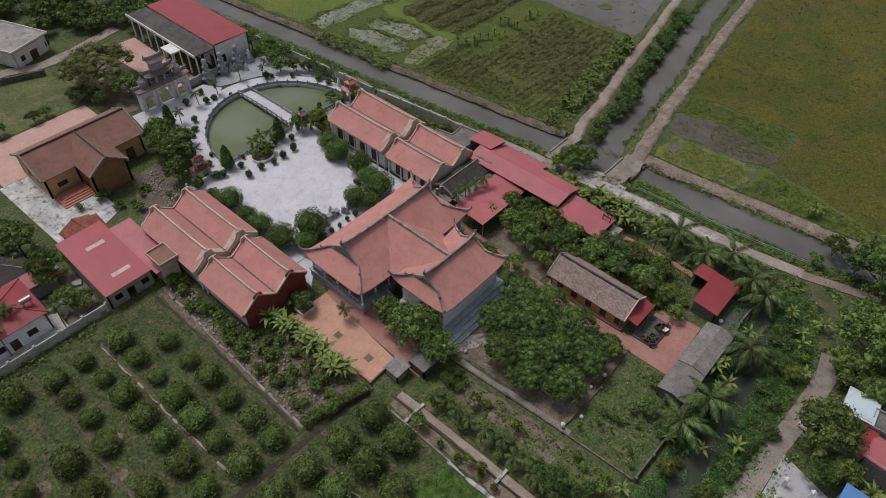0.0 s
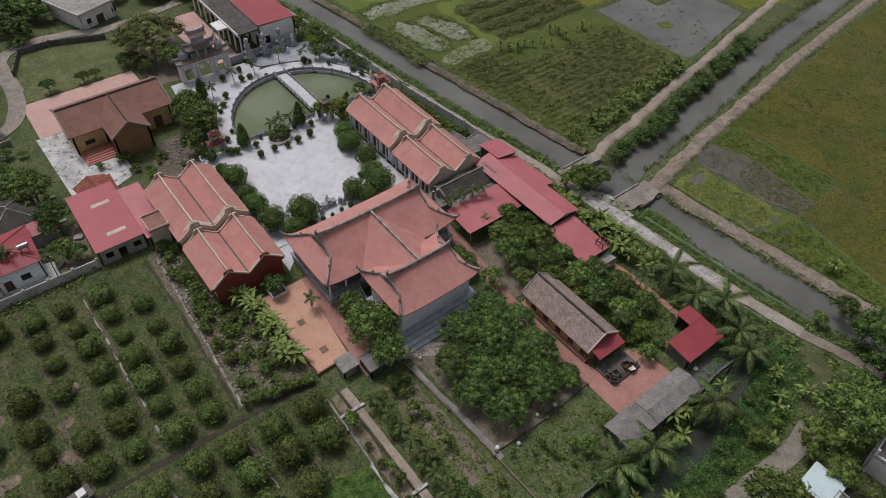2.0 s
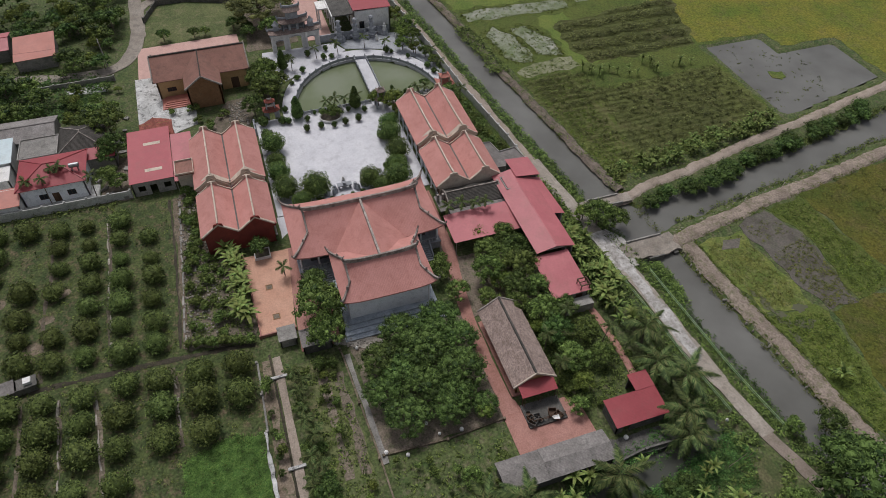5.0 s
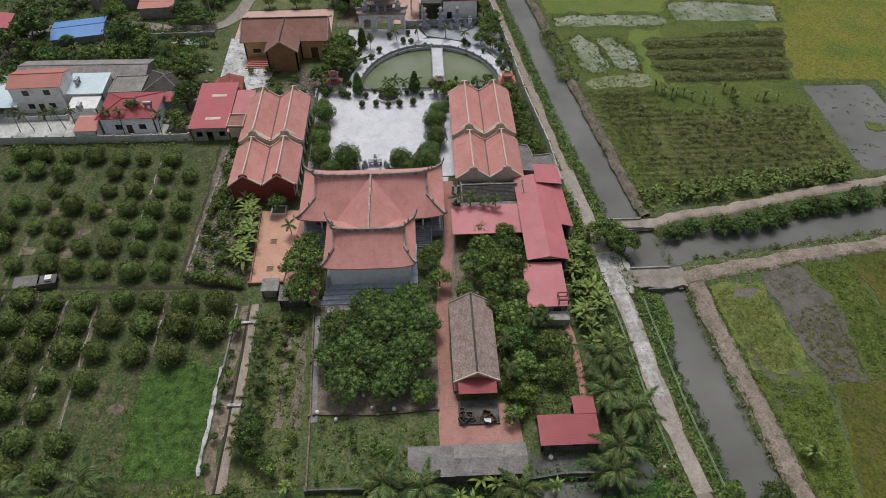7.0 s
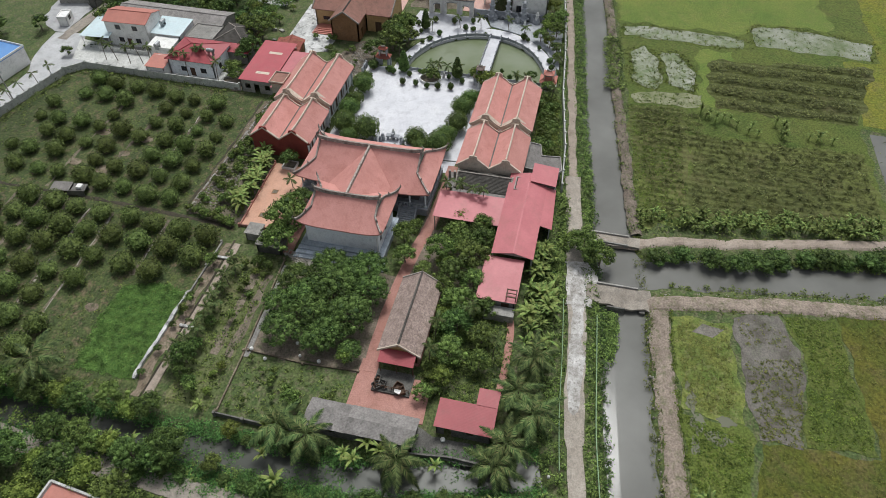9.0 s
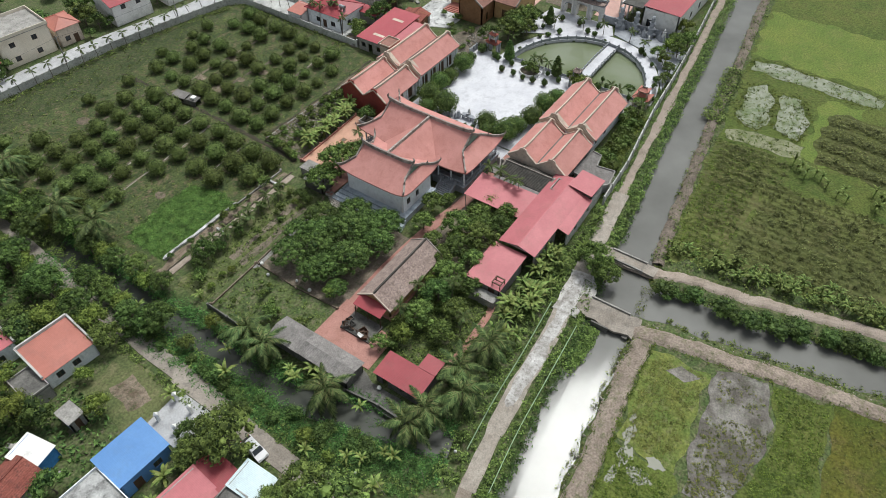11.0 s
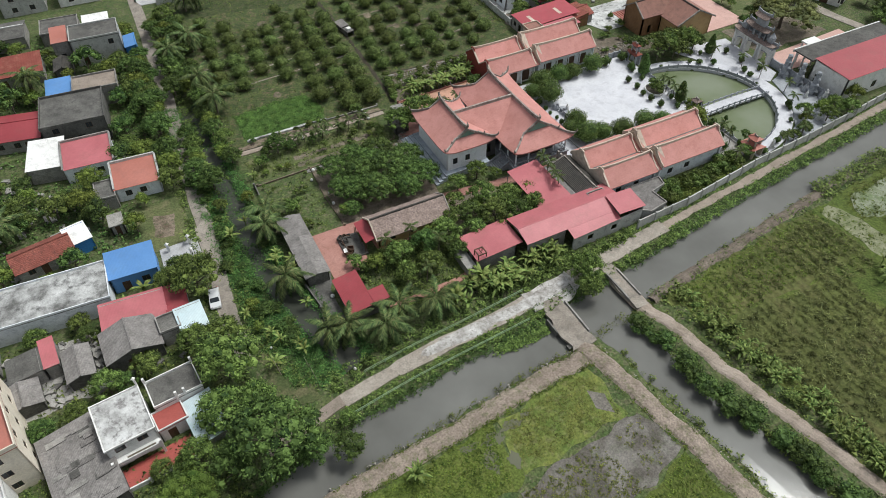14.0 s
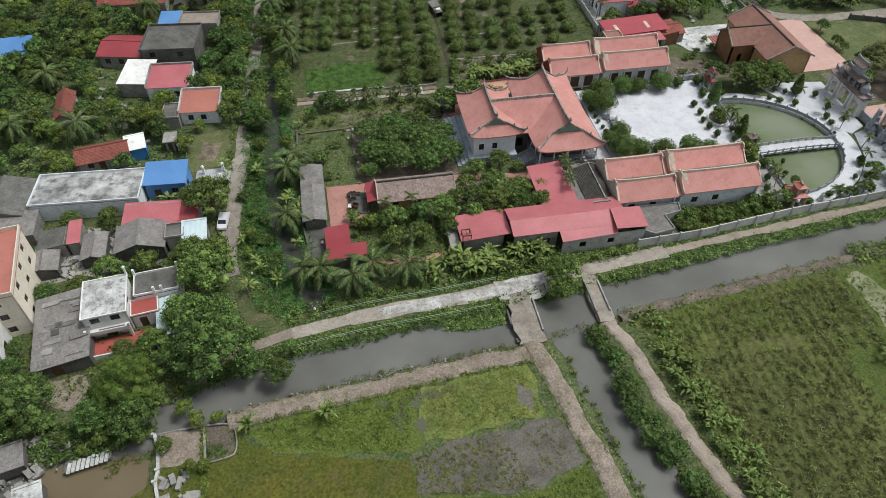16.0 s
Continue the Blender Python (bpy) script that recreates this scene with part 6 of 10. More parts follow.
gate = thing("temple_gate", "grey three-arched temple gate with tiered roofs", "gate", -121.3, 51.5, 0.1, 90)
arch = Geo().wall((-5.4, 0.7), (5.4, 0.7), 0, 4.0, -1.4, [(0.9, 2.9, 0, 2.6), (4.0, 6.8, 0, 3.2), (7.9, 9.9, 0, 2.6)])
part("wall", arch, WHITE, gate, "pale stained gate wall")
for x in (-5.3, -2.5, -1.6, 1.6, 2.5, 5.3):
    part("pillar", Geo().box(x - 0.22, x + 0.22, -1.0, -0.78, 0, 4.3).box(x - 0.3, x + 0.3, -1.05, -0.72, 3.9, 4.2), WHITE, gate)
for x, w in ((-3.5, 1.0), (0, 1.4), (3.5, 1.0)):
    a = Geo()
    zt = 2.6 if w < 1.2 else 3.2
    n = 10
    rows = [[(x + w * math.cos(math.pi * k / n), -0.78, zt - 0.5 + 0.5 * math.sin(math.pi * k / n)) for k in range(n + 1)], [(x + (w + 0.14) * math.cos(math.pi * k / n), -0.78, zt - 0.5 + 0.72 * math.sin(math.pi * k / n)) for k in range(n + 1)]]
    for k in range(n):
        a.face([rows[0][k], rows[0][k + 1], rows[1][k + 1], rows[1][k]])
    part("arch_moulding", a, STONE, gate)
part("cornice", Geo().box(-5.7, 5.7, -1.1, 0.95, 4.0, 4.35), STONE, gate)
part("storey", Geo().wall((-2.6, -0.6), (2.6, -0.6), 4.35, 6.6, 0.2, [(0.4, 1.4, 4.7, 6.2), (2.0, 3.2, 4.7, 6.2), (3.8, 4.8, 4.7, 6.2)]).wall((2.6, 0.6), (-2.6, 0.6), 4.35, 6.6, 0.2).wall((2.6, -0.6), (2.6, 0.6), 4.35, 6.6, 0.2).wall((-2.6, 0.6), (-2.6, -0.6), 4.35, 6.6, 0.2), STONE, gate)
for z, hw, hd, rise in ((4.35, 5.9, 1.5, 0.55), (6.6, 3.3, 1.3, 0.8), (9.1, 1.9, 1.0, 0.9)):
    for s in (-1, 1):
        rows = [[(t * hw, s * q * hd, z + rise * (1 - q) + 0.45 * abs(t) ** 4 * q) for t in [j / 6 - 1 for j in range(13)]] for q in (0.0, 0.5, 1.0)]
        part("roof_slope", Geo().sheet([r[::-1] for r in rows] if s > 0 else rows, 0.12), OLD_TILE, gate)
    part("ridge_band", Geo().ridge([(t * hw * 0.98, 0, z + rise + 0.3 * abs(t) ** 3) for t in [j / 5 - 1 for j in range(11)]], 0.26, 0.3), STONE, gate)
    for t in (-1, 1):
        part("corner_finial", Geo().tube([(t * hw, 0, z + rise), (t * hw * 1.04, 0, z + rise + 0.7), (t * hw * 0.98, 0, z + rise + 1.1)], [0.22, 0.16, 0.04], 6), STONE, gate)
part("upper_storey", Geo().box(-1.3, 1.3, -0.5, 0.5, 7.3, 9.1), STONE, gate)
for x in (-3.9, 3.9):
    part("turret", Geo().box(x - 0.6, x + 0.6, -0.5, 0.5, 4.9, 6.2).lathe([(0.9, 6.2), (0.5, 6.6), (0.1, 7.2)], x, 0, 4), STONE, gate)


# ---- houses of the village ----
FOOTPRINTS = []


def house(label, x0, x1, y0, y1, h, roof, rmat, wmat, rz=0.0, rise=1.2, over=0.4, ridge="x", doors=(), windows=(), name="house", storeys=1, base=0.0, cap=None, parapet=0.5, category="house", slab=None):
    """A walled building. roof: gable, hip, mono or flat. doors and windows: (side, distance along it, width[, floor])."""
    ob = thing(name, label, category, (x0 + x1) / 2, (y0 + y1) / 2, base, rz)
    hx, hy, t = (x1 - x0) / 2, (y1 - y0) / 2, 0.2
    FOOTPRINTS.append((x0, x1, y0, y1))
    sides = {"s": ((-hx, -hy), (hx, -hy)), "e": ((hx, -hy), (hx, hy)), "n": ((hx, hy), (-hx, hy)), "w": ((-hx, hy), (-hx, -hy))}
    holes = {k: [] for k in sides}
    fittings = []
    fh = h / storeys
    for d in doors:
        holes[d[0]].append((d[1] - d[2] / 2, d[1] + d[2] / 2, 0.0, 2.1))
        fittings.append((d[0], d[1], d[2], 0.0, 2.1, True))
    for w in windows:
        z = 1.0 + fh * (w[3] if len(w) > 3 else 0)
        holes[w[0]].append((w[1] - w[2] / 2, w[1] + w[2] / 2, z, z + 1.2))
        fittings.append((w[0], w[1], w[2], z, 1.2, False))
    g = Geo()
    for k, (a, b) in sides.items():
        g.wall(a, b, 0, h, t, holes[k])
    part("wall", g, wmat, ob)
    for k, u, w, z, hh, is_door in fittings:
        a, b = Vector(sides[k][0]), Vector(sides[k][1])
        d = (b - a).normalized()
        p = a + d * u + Vector((-d.y, d.x)) * 0.12
        (door_unit if is_door else window_unit)(*((ob, p.x, p.y, z, w, hh, k in "sn") + (() if is_door else (1,))))
    ex, ey = hx + over, hy + over
    if roof == "gable":
        for s in (-1, 1):
            n = 8
            if ridge == "x":
                rows = [[(-ex + 2 * ex * j / n, s * ey * q, h + rise - (rise + over * rise / hy) * q) for j in range(n + 1)] for q in (0, 0.5, 1)]
                flip = s < 0
            else:
                rows = [[(s * ex * q, -ey + 2 * ey * j / n, h + rise - (rise + over * rise / hx) * q) for j in range(n + 1)] for q in (0, 0.5, 1)]
                flip = s > 0
            part("roof_slope", Geo().sheet([r[::-1] for r in rows] if flip else rows, 0.1), rmat, ob)
        for s in (-1, 1):
            tri = [(s * (hx - 0.02), -hy, h), (s * (hx - 0.02), hy, h), (s * (hx - 0.02), 0, h + rise - 0.1)] if ridge == "x" else [(-hx, s * (hy - 0.02), h), (hx, s * (hy - 0.02), h), (0, s * (hy - 0.02), h + rise - 0.1)]
            back = [(p[0] - (s * 0.15 if ridge == "x" else 0), p[1] - (0 if ridge == "x" else s * 0.15), p[2]) for p in tri]
            if (ridge == "x") != (s > 0):
                tri, back = tri[::-1], back[::-1]
            ga = Geo().face(tri).face(back[::-1])
            n = len(ga.v)
            ga.f += [(n - 6 + (q + 1) % 3, n - 6 + q, n - 1 - q, n - 1 - (q + 1) % 3) for q in range(3)]
            part("gable", ga, wmat, ob)
        line = [((-ex, 0), (ex, 0)), ((0, -ey), (0, ey))][ridge == "y"]
        part("ridge_cap", Geo().ridge([(line[0][0], line[0][1], h + rise), (line[1][0], line[1][1], h + rise)], 0.26, 0.1), cap or rmat, ob)
    elif roof == "hip":
        m = min(ex, ey)
        rx, ry = ex - m, ey - m
        e = [(-ex, -ey), (ex, -ey), (ex, ey), (-ex, ey)]
        r = [(-rx, -ry), (rx, -ry), (rx, ry), (-rx, ry)]
        for i in range(4):
            a, b, c, d = e[i], e[(i + 1) % 4], r[(i + 1) % 4], r[i]
            part("roof_slope", Geo().sheet([[(*a, h), (*b, h)], [(*d, h + rise), (*c, h + rise)]], 0.1), rmat, ob)
            part("hip_cap", Geo().ridge([(*a, h + 0.02), (*d, h + rise + 0.02)], 0.22, 0.08), cap or rmat, ob)
        if rx + ry > 0.1:
            part("ridge_cap", Geo().ridge([(-rx, -ry, h + rise), (rx, ry, h + rise)], 0.24, 0.1), cap or rmat, ob)
    elif roof == "mono":
        z = [h + rise, h + 0.02] if ridge in ("x", "y") else [h + 0.02, h + rise]
        rows = [[(-ex, -ey, z[0]), (ex, -ey, z[0])], [(-ex, ey, z[1]), (ex, ey, z[1])]] if ridge in ("x", "-x") else [[(-ex, ey, z[0]), (-ex, -ey, z[0])], [(ex, ey, z[1]), (ex, -ey, z[1])]]
        part("roof_sheet", Geo().sheet(rows, 0.06), rmat, ob)
        up = Geo()
        if ridge in ("x", "-x"):
            up.wall((-hx, -hy), (hx, -hy), h, h + (rise * 0.93 if ridge == "x" else 0.03), t).wall((hx, hy), (-hx, hy), h, h + (rise * 0.93 if ridge != "x" else 0.03), t)
            for s in (-1, 1):
                up.face([(s * hx, -hy, h), (s * hx, hy, h), (s * hx, -hy if ridge == "x" else hy, h + rise * 0.93)])
        else:
            up.wall((-hx, hy), (-hx, -hy), h, h + (rise * 0.93 if ridge == "y" else 0.03), t).wall((hx, -hy), (hx, hy), h, h + (rise * 0.93 if ridge != "y" else 0.03), t)
            for s in (-1, 1):
                up.face([(-hx, s * hy, h), (hx, s * hy, h), (-hx if ridge == "y" else hx, s * hy, h + rise * 0.93)])
        part("upper_wall", up, wmat, ob)
    else:
        part("roof_slab", Geo().box(-ex, ex, -ey, ey, h, h + 0.16), slab or rmat, ob)
        if parapet:
            pg = Geo().wall((-ex, -ey), (ex, -ey), h + 0.16, h + 0.16 + parapet, 0.15).wall((ex, -ey + 0.15), (ex, ey - 0.15), h + 0.16, h + 0.16 + parapet, 0.15).wall((ex, ey), (-ex, ey), h + 0.16, h + 0.16 + parapet, 0.15).wall((-ex, ey - 0.15), (-ex, -ey + 0.15), h + 0.16, h + 0.16 + parapet, 0.15)
            part("parapet", pg, wmat, ob)
    return ob


# across the stream, along the lane
house("long low warehouse with stained white concrete roof", 21.4, 39.5, 54.4, 62.4, 3.4, "flat", WARE_ROOF, BLUEGREY, -3, parapet=0.35, over=0.1, doors=(("s", 4, 1.2), ("s", 12, 1.2)))
house("blue metal-roofed house with blue walls", 14.0, 21.0, 54.2, 59.3, 3.4, "mono", TIN_BLUE, TIN_BLUE, -3, rise=0.9, over=0.25, ridge="x", doors=(("n", 2, 1.2),), windows=(("n", 5, 1.2), ("w", 2, 1.2)))
house("long house with red metal roof beside the lane", 14.6, 23.4, 64.4, 68.8, 2.8, "mono", TIN, CONCRETE, -4, rise=0.9, over=0.3, ridge="x", doors=(("n", 3, 1.2), ("n", 6, 1.2)), windows=(("n", 1.4, 1.0),))
house("small shed with dark red metal roof", 11.4, 14.4, 64.6, 69.8, 2.8, "mono", TIN_DARK, CONCRETE, -4, rise=0.6, over=0.2, ridge="x", doors=(("w", 2, 1.0),))
house("small grey-gabled house with grey fibre-cement roof", 16.6, 24.0, 68.9, 74.6, 3.0, "gable", ASBESTOS, DARK_CONCRETE, 3, rise=1.3, over=0.35, ridge="y", windows=(("e", 2, 1.0), ("w", 2, 1.0)), doors=(("n", 3, 1.1),))
house("small shed with pale green-white metal roof", 9.8, 13.4, 69.8, 74.2, 3.1, "mono", TIN_PALE, CONCRETE, 3, rise=0.5, over=0.25, ridge="x", doors=(("w", 2, 1.0),))
house("small outhouse with flat black roof", 13.3, 16.3, 69.8, 73.0, 2.9, "flat", DARK_CONCRETE, CONCRETE, 3, parapet=0.4, over=0.05)
house("low shed with mouldy grey roof", 32.3, 36.6, 67.4, 71.6, 2.5, "mono", DARK_CONCRETE, CONCRETE, 4, rise=0.5, over=0.2, ridge="y")
house("narrow shed with red metal roof", 30.2, 32.0, 66.3, 71.4, 2.9, "mono", TIN, CONCRETE, 4, rise=0.3, over=0.15, ridge="x")
house("low shed with patched grey roof", 26.0, 29.5, 69.2, 74.8, 2.3, "gable", ASBESTOS, DARK_CONCRETE, 3, rise=0.6, over=0.25, ridge="y")
house("low shed with patched grey roof", 33.0, 37.6, 72.2, 76.4, 2.2, "gable", ASBESTOS, DARK_CONCRETE, 6, rise=0.6, over=0.25, ridge="y")
villa = house("white house with a stained flat roof and planted balcony", 20.2, 26.3, 82.0, 89.3, 4.5, "flat", VILLA_ROOF, WHITE, 6.5, storeys=2, parapet=0.22, over=0.15, windows=(("n", 1.6, 1.3, 1), ("n", 4.4, 1.3, 1), ("w", 3, 1.2, 1), ("e", 5, 1.2, 1)), doors=(("n", 3.0, 1.6),))
part("balcony", Geo().box(-2.9, 2.9, 3.7, 4.9, 2.05, 2.25), WHITE, villa)
part("balcony_front", Geo().box(-2.9, 2.9, 4.78, 4.92, 2.25, 2.85), WHITE, villa)
part("planter_box", Geo().box(-2.4, 1.2, 4.4, 4.76, 2.25, 2.7), SOIL, villa)
for x in (-2.95, 2.95):
    part("pillar", Geo().box(x - 0.16, x + 0.16, 4.6, 4.92, 0, 3.3), WHITE, villa)
part("roof_post", Geo().box(-3.2, -2.95, -3.85, -3.55, 4.6, 6.3), WHITE, villa, "white corner post with a cap")
part("roof_post", Geo().lathe([(0.3, 6.3), (0.3, 6.4), (0.05, 6.6)], -3.08, -3.7, 4), WHITE, villa)
deck = house("roof terrace wing with blackened floor and white parapet", 13.1, 19.6, 80.7, 85.2, 3.5, "flat", DARK_CONCRETE, WHITE, 6, parapet=0.4, over=0.05, windows=(("w", 2.5, 1.2), ("n", 3, 1.2)))
for x, y in ((-3.2, -2.15), (3.2, -2.15), (-0.9, 2.2), (0.2, 2.2)):
    part("pier", Geo().box(x - 0.16, x + 0.16, y - 0.16, y + 0.16, 3.6, 5.0), WHITE, deck, "white parapet pier")
house("porch with red tiled terrace and white parapet", 16.0, 19.9, 85.3, 88.3, 2.6, "flat", RED_TILE, WHITE, 8, parapet=0.25, over=0.05, doors=(("n", 1.5, 1.1),))
house("side shed with pale blue metal roof", 11.9, 15.9, 85.4, 92.4, 2.5, "mono", TIN_PALE, CONCRETE, 8, rise=0.5, over=0.2, ridge="y", doors=(("w", 3, 1.1),))
house("tall pale yellow house with red tiled roof terrace", 35.2, 44.1, 73.4, 87.5, 8.4, "flat", TIN_ORANGE, YELLOW, 9, storeys=3, parapet=0.7, over=0.1, windows=tuple((s, u, 1.2, f) for f in range(3) for s, u in (("w", 3), ("w", 7), ("w", 11), ("n", 2.2), ("n", 6.2))), doors=(("n", 4.4, 1.4),), slab=TIN_ORANGE)
house("white front bay of the yellow house", 37.1, 43.1, 87.6, 93.5, 4.6, "flat", ROOF_SLAB, WHITE, 9, storeys=1, parapet=0.5, over=0.1, windows=(("w", 3, 1.4), ("n", 3, 1.6)), doors=(("n", 5, 1.1),))
workshop = house("old workshop under wide mouldy grey roof", 25.6, 33.2, 82.0, 95.4, 2.3, "mono", ASBESTOS, DARK_CONCRETE, 9, rise=0.7, over=0.2, ridge="y", doors=(("n", 3, 1.4),))
rng = random.Random(66)
for k in range(26):
    u, v = rng.uniform(-3.2, 3.0), rng.uniform(-6.2, 6.2)
    w, d = rng.uniform(0.5, 1.3), rng.uniform(0.3, 0.6)
    z = 2.3 + 0.7 * (3.8 - u) / 7.6 + 0.09 + 0.004 * k
    zs = [z - 0.092 * a for a in (-w, w)]
    part("roof_patch", Geo().sheet([[(u - w, v + d, zs[0]), (u - w, v - d, zs[0])], [(u + w, v + d, zs[1]), (u + w, v - d, zs[1])]], 0.03), (ASBESTOS, ASBESTOS, CONCRETE, DARK_CONCRETE)[k % 4], workshop, "patched grey roofing sheet")
def roof_rim(ob, hx, hy, h, rise, mat):
    """Low kerbs round a sloping roof that falls towards +y."""
    part("parapet", Geo().ridge([(-hx, -hy, h + rise), (hx, -hy, h + rise)], 0.35, 0.4), mat, ob, "mouldy parapet")
    for s in (-1, 1):
        part("parapet", Geo().ridge([(s * hx, -hy, h + rise), (s * hx, hy, h + 0.05)], 0.35, 0.32), mat, ob, "mouldy parapet")


roof_rim(house("house with red metal roof inside mouldy parapets", 15.6, 24.2, 20.4, 28.0, 3.2, "mono", TIN, BLUEGREY, -4, rise=0.8, over=0.1, ridge="x", windows=(("n", 2, 1.2), ("n", 6, 1.2)), doors=(("n", 4, 1.2),)), 4.4, 3.9, 3.2, 0.8, CONCRETE)
house("open shed with bare white metal roof", 23.8, 29.8, 17.4, 25.6, 3.3, "mono", WHITE, CONCRETE, -10, rise=0.7, over=0.2, ridge="x")
roof_rim(house("house with orange metal roof beside the lane", 9.2, 16.8, 31.0, 37.4, 3.0, "mono", TIN_ORANGE, BLUEGREY, -4, rise=1.0, over=0.3, ridge="x", windows=(("n", 2, 1.1), ("n", 4.5, 1.1)), doors=(("w", 3, 1.1),)), 3.95, 3.3, 3.0, 1.0, PALE_WALL)
house("grey shed beside the orange roof", 17.0, 20.4, 33.4, 38.4, 2.5, "flat", DARK_CONCRETE, CONCRETE, -4, parapet=0.3, over=0.05)
house("house with red metal roof under trees", 26.4, 35.8, 4.6, 13.4, 3.0, "gable", TIN_DARK, CONCRETE, -12, rise=1.2, over=0.3, windows=(("n", 2, 1.2), ("n", 5, 1.2)), doors=(("n", 7, 1.2),))
house("two-storey house with mouldy grey flat roof", 14.6, 26.2, 5.2, 16.2, 4.8, "flat", DARK_CONCRETE, DARK_CONCRETE, -5, storeys=2, parapet=0.5, over=0.1, windows=(("n", 2.5, 1.4), ("n", 6.5, 1.4), ("n", 2.5, 1.2, 1), ("n", 8.5, 1.2, 1)), doors=(("n", 4.5, 1.2),))
house("square house with flat brown roof", 10.8, 19.4, -1.6, 4.2, 4.0, "flat", DIRT, CONCRETE, -5, parapet=0.4, over=0.1)
house("shed with blue metal roof", 19.8, 24.5, -4.2, 1.8, 3.2, "mono", TIN_BLUE, CONCRETE, -5, rise=0.6, over=0.2, ridge="x")
house("long house with rusty red sheet roof", 24.5, 40.3, -18.4, -11.2, 2.9, "mono", RUST, CONCRETE, -2, rise=0.9, over=0.25, ridge="x", windows=(("n", 4, 1.2), ("n", 11, 1.2)), doors=(("n", 8, 1.1),))
house("two-storey house with stained blank grey wall", 7.0, 17.3, -20.6, -13.6, 6.0, "flat", DARK_CONCRETE, PALE_WALL, -4, storeys=2, parapet=0.35, over=0.05, windows=(("n", 8.2, 1.1, 1), ("n", 4.6, 1.0)), doors=(("n", 2, 1.1),))
house("blue sheet-metal porch at the lane", 4.4, 6.8, -17.8, -12.2, 2.9, "mono", TIN_BLUE, BLUE_SHEET, -4, rise=0.4, over=0.15, ridge="y", name="porch", category="porch")
house("low house with black roof and white ridge", 26.6, 36.4, -36.2, -28.0, 3.2, "gable", DARK_CONCRETE, CONCRETE, -4, rise=0.9, over=0.25, cap=WHITE)
house("narrow house with orange-red roof", 17.8, 21.2, -24.0, -17.2, 5.0, "mono", TIN_ORANGE, CONCRETE, -3, rise=0.5, over=0.1, ridge="x", windows=(("n", 1.6, 1.0),))
house("small shed with dark tile roof", 18.7, 22.3, -15.0, -9.8, 2.4, "gable", SLATE, DARK_CONCRETE, -4, rise=0.7, over=0.2, ridge="y", name="shed", category="shed")
house("house with bare white metal roof by the lane", 8.4, 14.0, -30.4, -23.6, 3.2, "mono", WHITE, CONCRETE, -4, rise=0.5, over=0.2, ridge="x")
house("low mouldy shed near the street corner", 15.0, 23.4, -33.6, -26.4, 2.8, "flat", DARK_CONCRETE, CONCRETE, -4, parapet=0.3, over=0.05, name="shed", category="shed")
house("white house with red roof at the street corner", 8.0, 18.0, -54.0, -45.4, 4.2, "gable", TIN_DARK, WHITE, -2, rise=1.2, over=0.3, windows=(("n", 3, 1.2), ("n", 7, 1.2)))
house("grey house with flat roof at the street corner", 21.0, 31.0, -55.0, -45.6, 5.4, "flat", CONCRETE, PALE_WALL, -2, storeys=2, parapet=0.5, over=0.1, windows=(("n", 3, 1.2), ("n", 7, 1.2), ("n", 3, 1.2, 1), ("n", 7, 1.2, 1)))
house("old house with dark red tile roof", 25.8, 34.6, 44.4, 49.4, 2.6, "gable", OLD_RED, CONCRETE, 10, rise=1.3, over=0.35, doors=(("n", 4, 1.1),), windows=(("n", 2, 1.0), ("n", 7, 1.0)))
house("small shed with white metal roof and blue screen", 22.8, 26.2, 43.4, 47.6, 2.8, "mono", WHITE, BLUE_SHEET, 12, rise=0.4, over=0.2, ridge="x")
house("tiny grey concrete hut", 17.2, 19.4, 42.8, 45.8, 2.3, "flat", CONCRETE, CONCRETE, 0, parapet=0, over=0.15, doors=(("n", 1.1, 0.8),))
house("old brick-tiled house among trees", 38.6, 41.8, 25.5, 35.0, 2.6, "gable", OLD_RED, CONCRETE, 6, rise=1.0, over=0.3, ridge="y")
house("shed with blue metal roof among trees", 52, 59, 2, 10, 2.8, "mono", TIN_BLUE, CONCRETE, 5, rise=0.6, over=0.2, ridge="x")
house("grey-roofed shed at the village edge", 40.5, 50, 54, 63, 3.2, "gable", DARK_CONCRETE, CONCRETE, -3, rise=1.2, over=0.3, ridge="y")
house("grey shed at the village edge", 38.2, 44.5, 60.5, 68, 2.6, "mono", ASBESTOS, CONCRETE, 2, rise=0.5, over=0.2, ridge="x")
for x0, x1, y0, y1, m in ((30.6, 34.4, 107.0, 110.4, ASBESTOS), (33, 38, 111.5, 115.8, ASBESTOS), (27, 30, 113, 116.5, ROOF_SLAB)):
    house("low patched hut beside the brown pond", x0, x1, y0, y1, 2.0, "mono", m, DARK_CONCRETE, 14, rise=0.4, over=0.2, ridge="x", name="hut", category="hut")

# west village, behind the orchard wall
house("two-storey pale house with red metal roof", -96.4, -89.8, -23.0, -12.8, 6.2, "gable", TIN_ORANGE, WHITE, 2, storeys=2, rise=1.0, over=0.3, ridge="y", windows=(("e", 3, 1.3, 1), ("e", 7.2, 1.3, 1), ("e", 3, 1.3), ("e", 7.2, 1.3)), doors=(("e", 5, 1.2),))
house("shed with pale blue metal roof", -97.6, -91.0, -13.0, -5.4, 3.6, "mono", TIN_PALE, WHITE, 0, rise=0.6, over=0.2, ridge="y")
house("low shed under a white metal roof", -90.6, -86.8, -11.2, -5.6, 2.8, "mono", WHITE, WHITE, 0, rise=0.3, over=0.15, ridge="y")
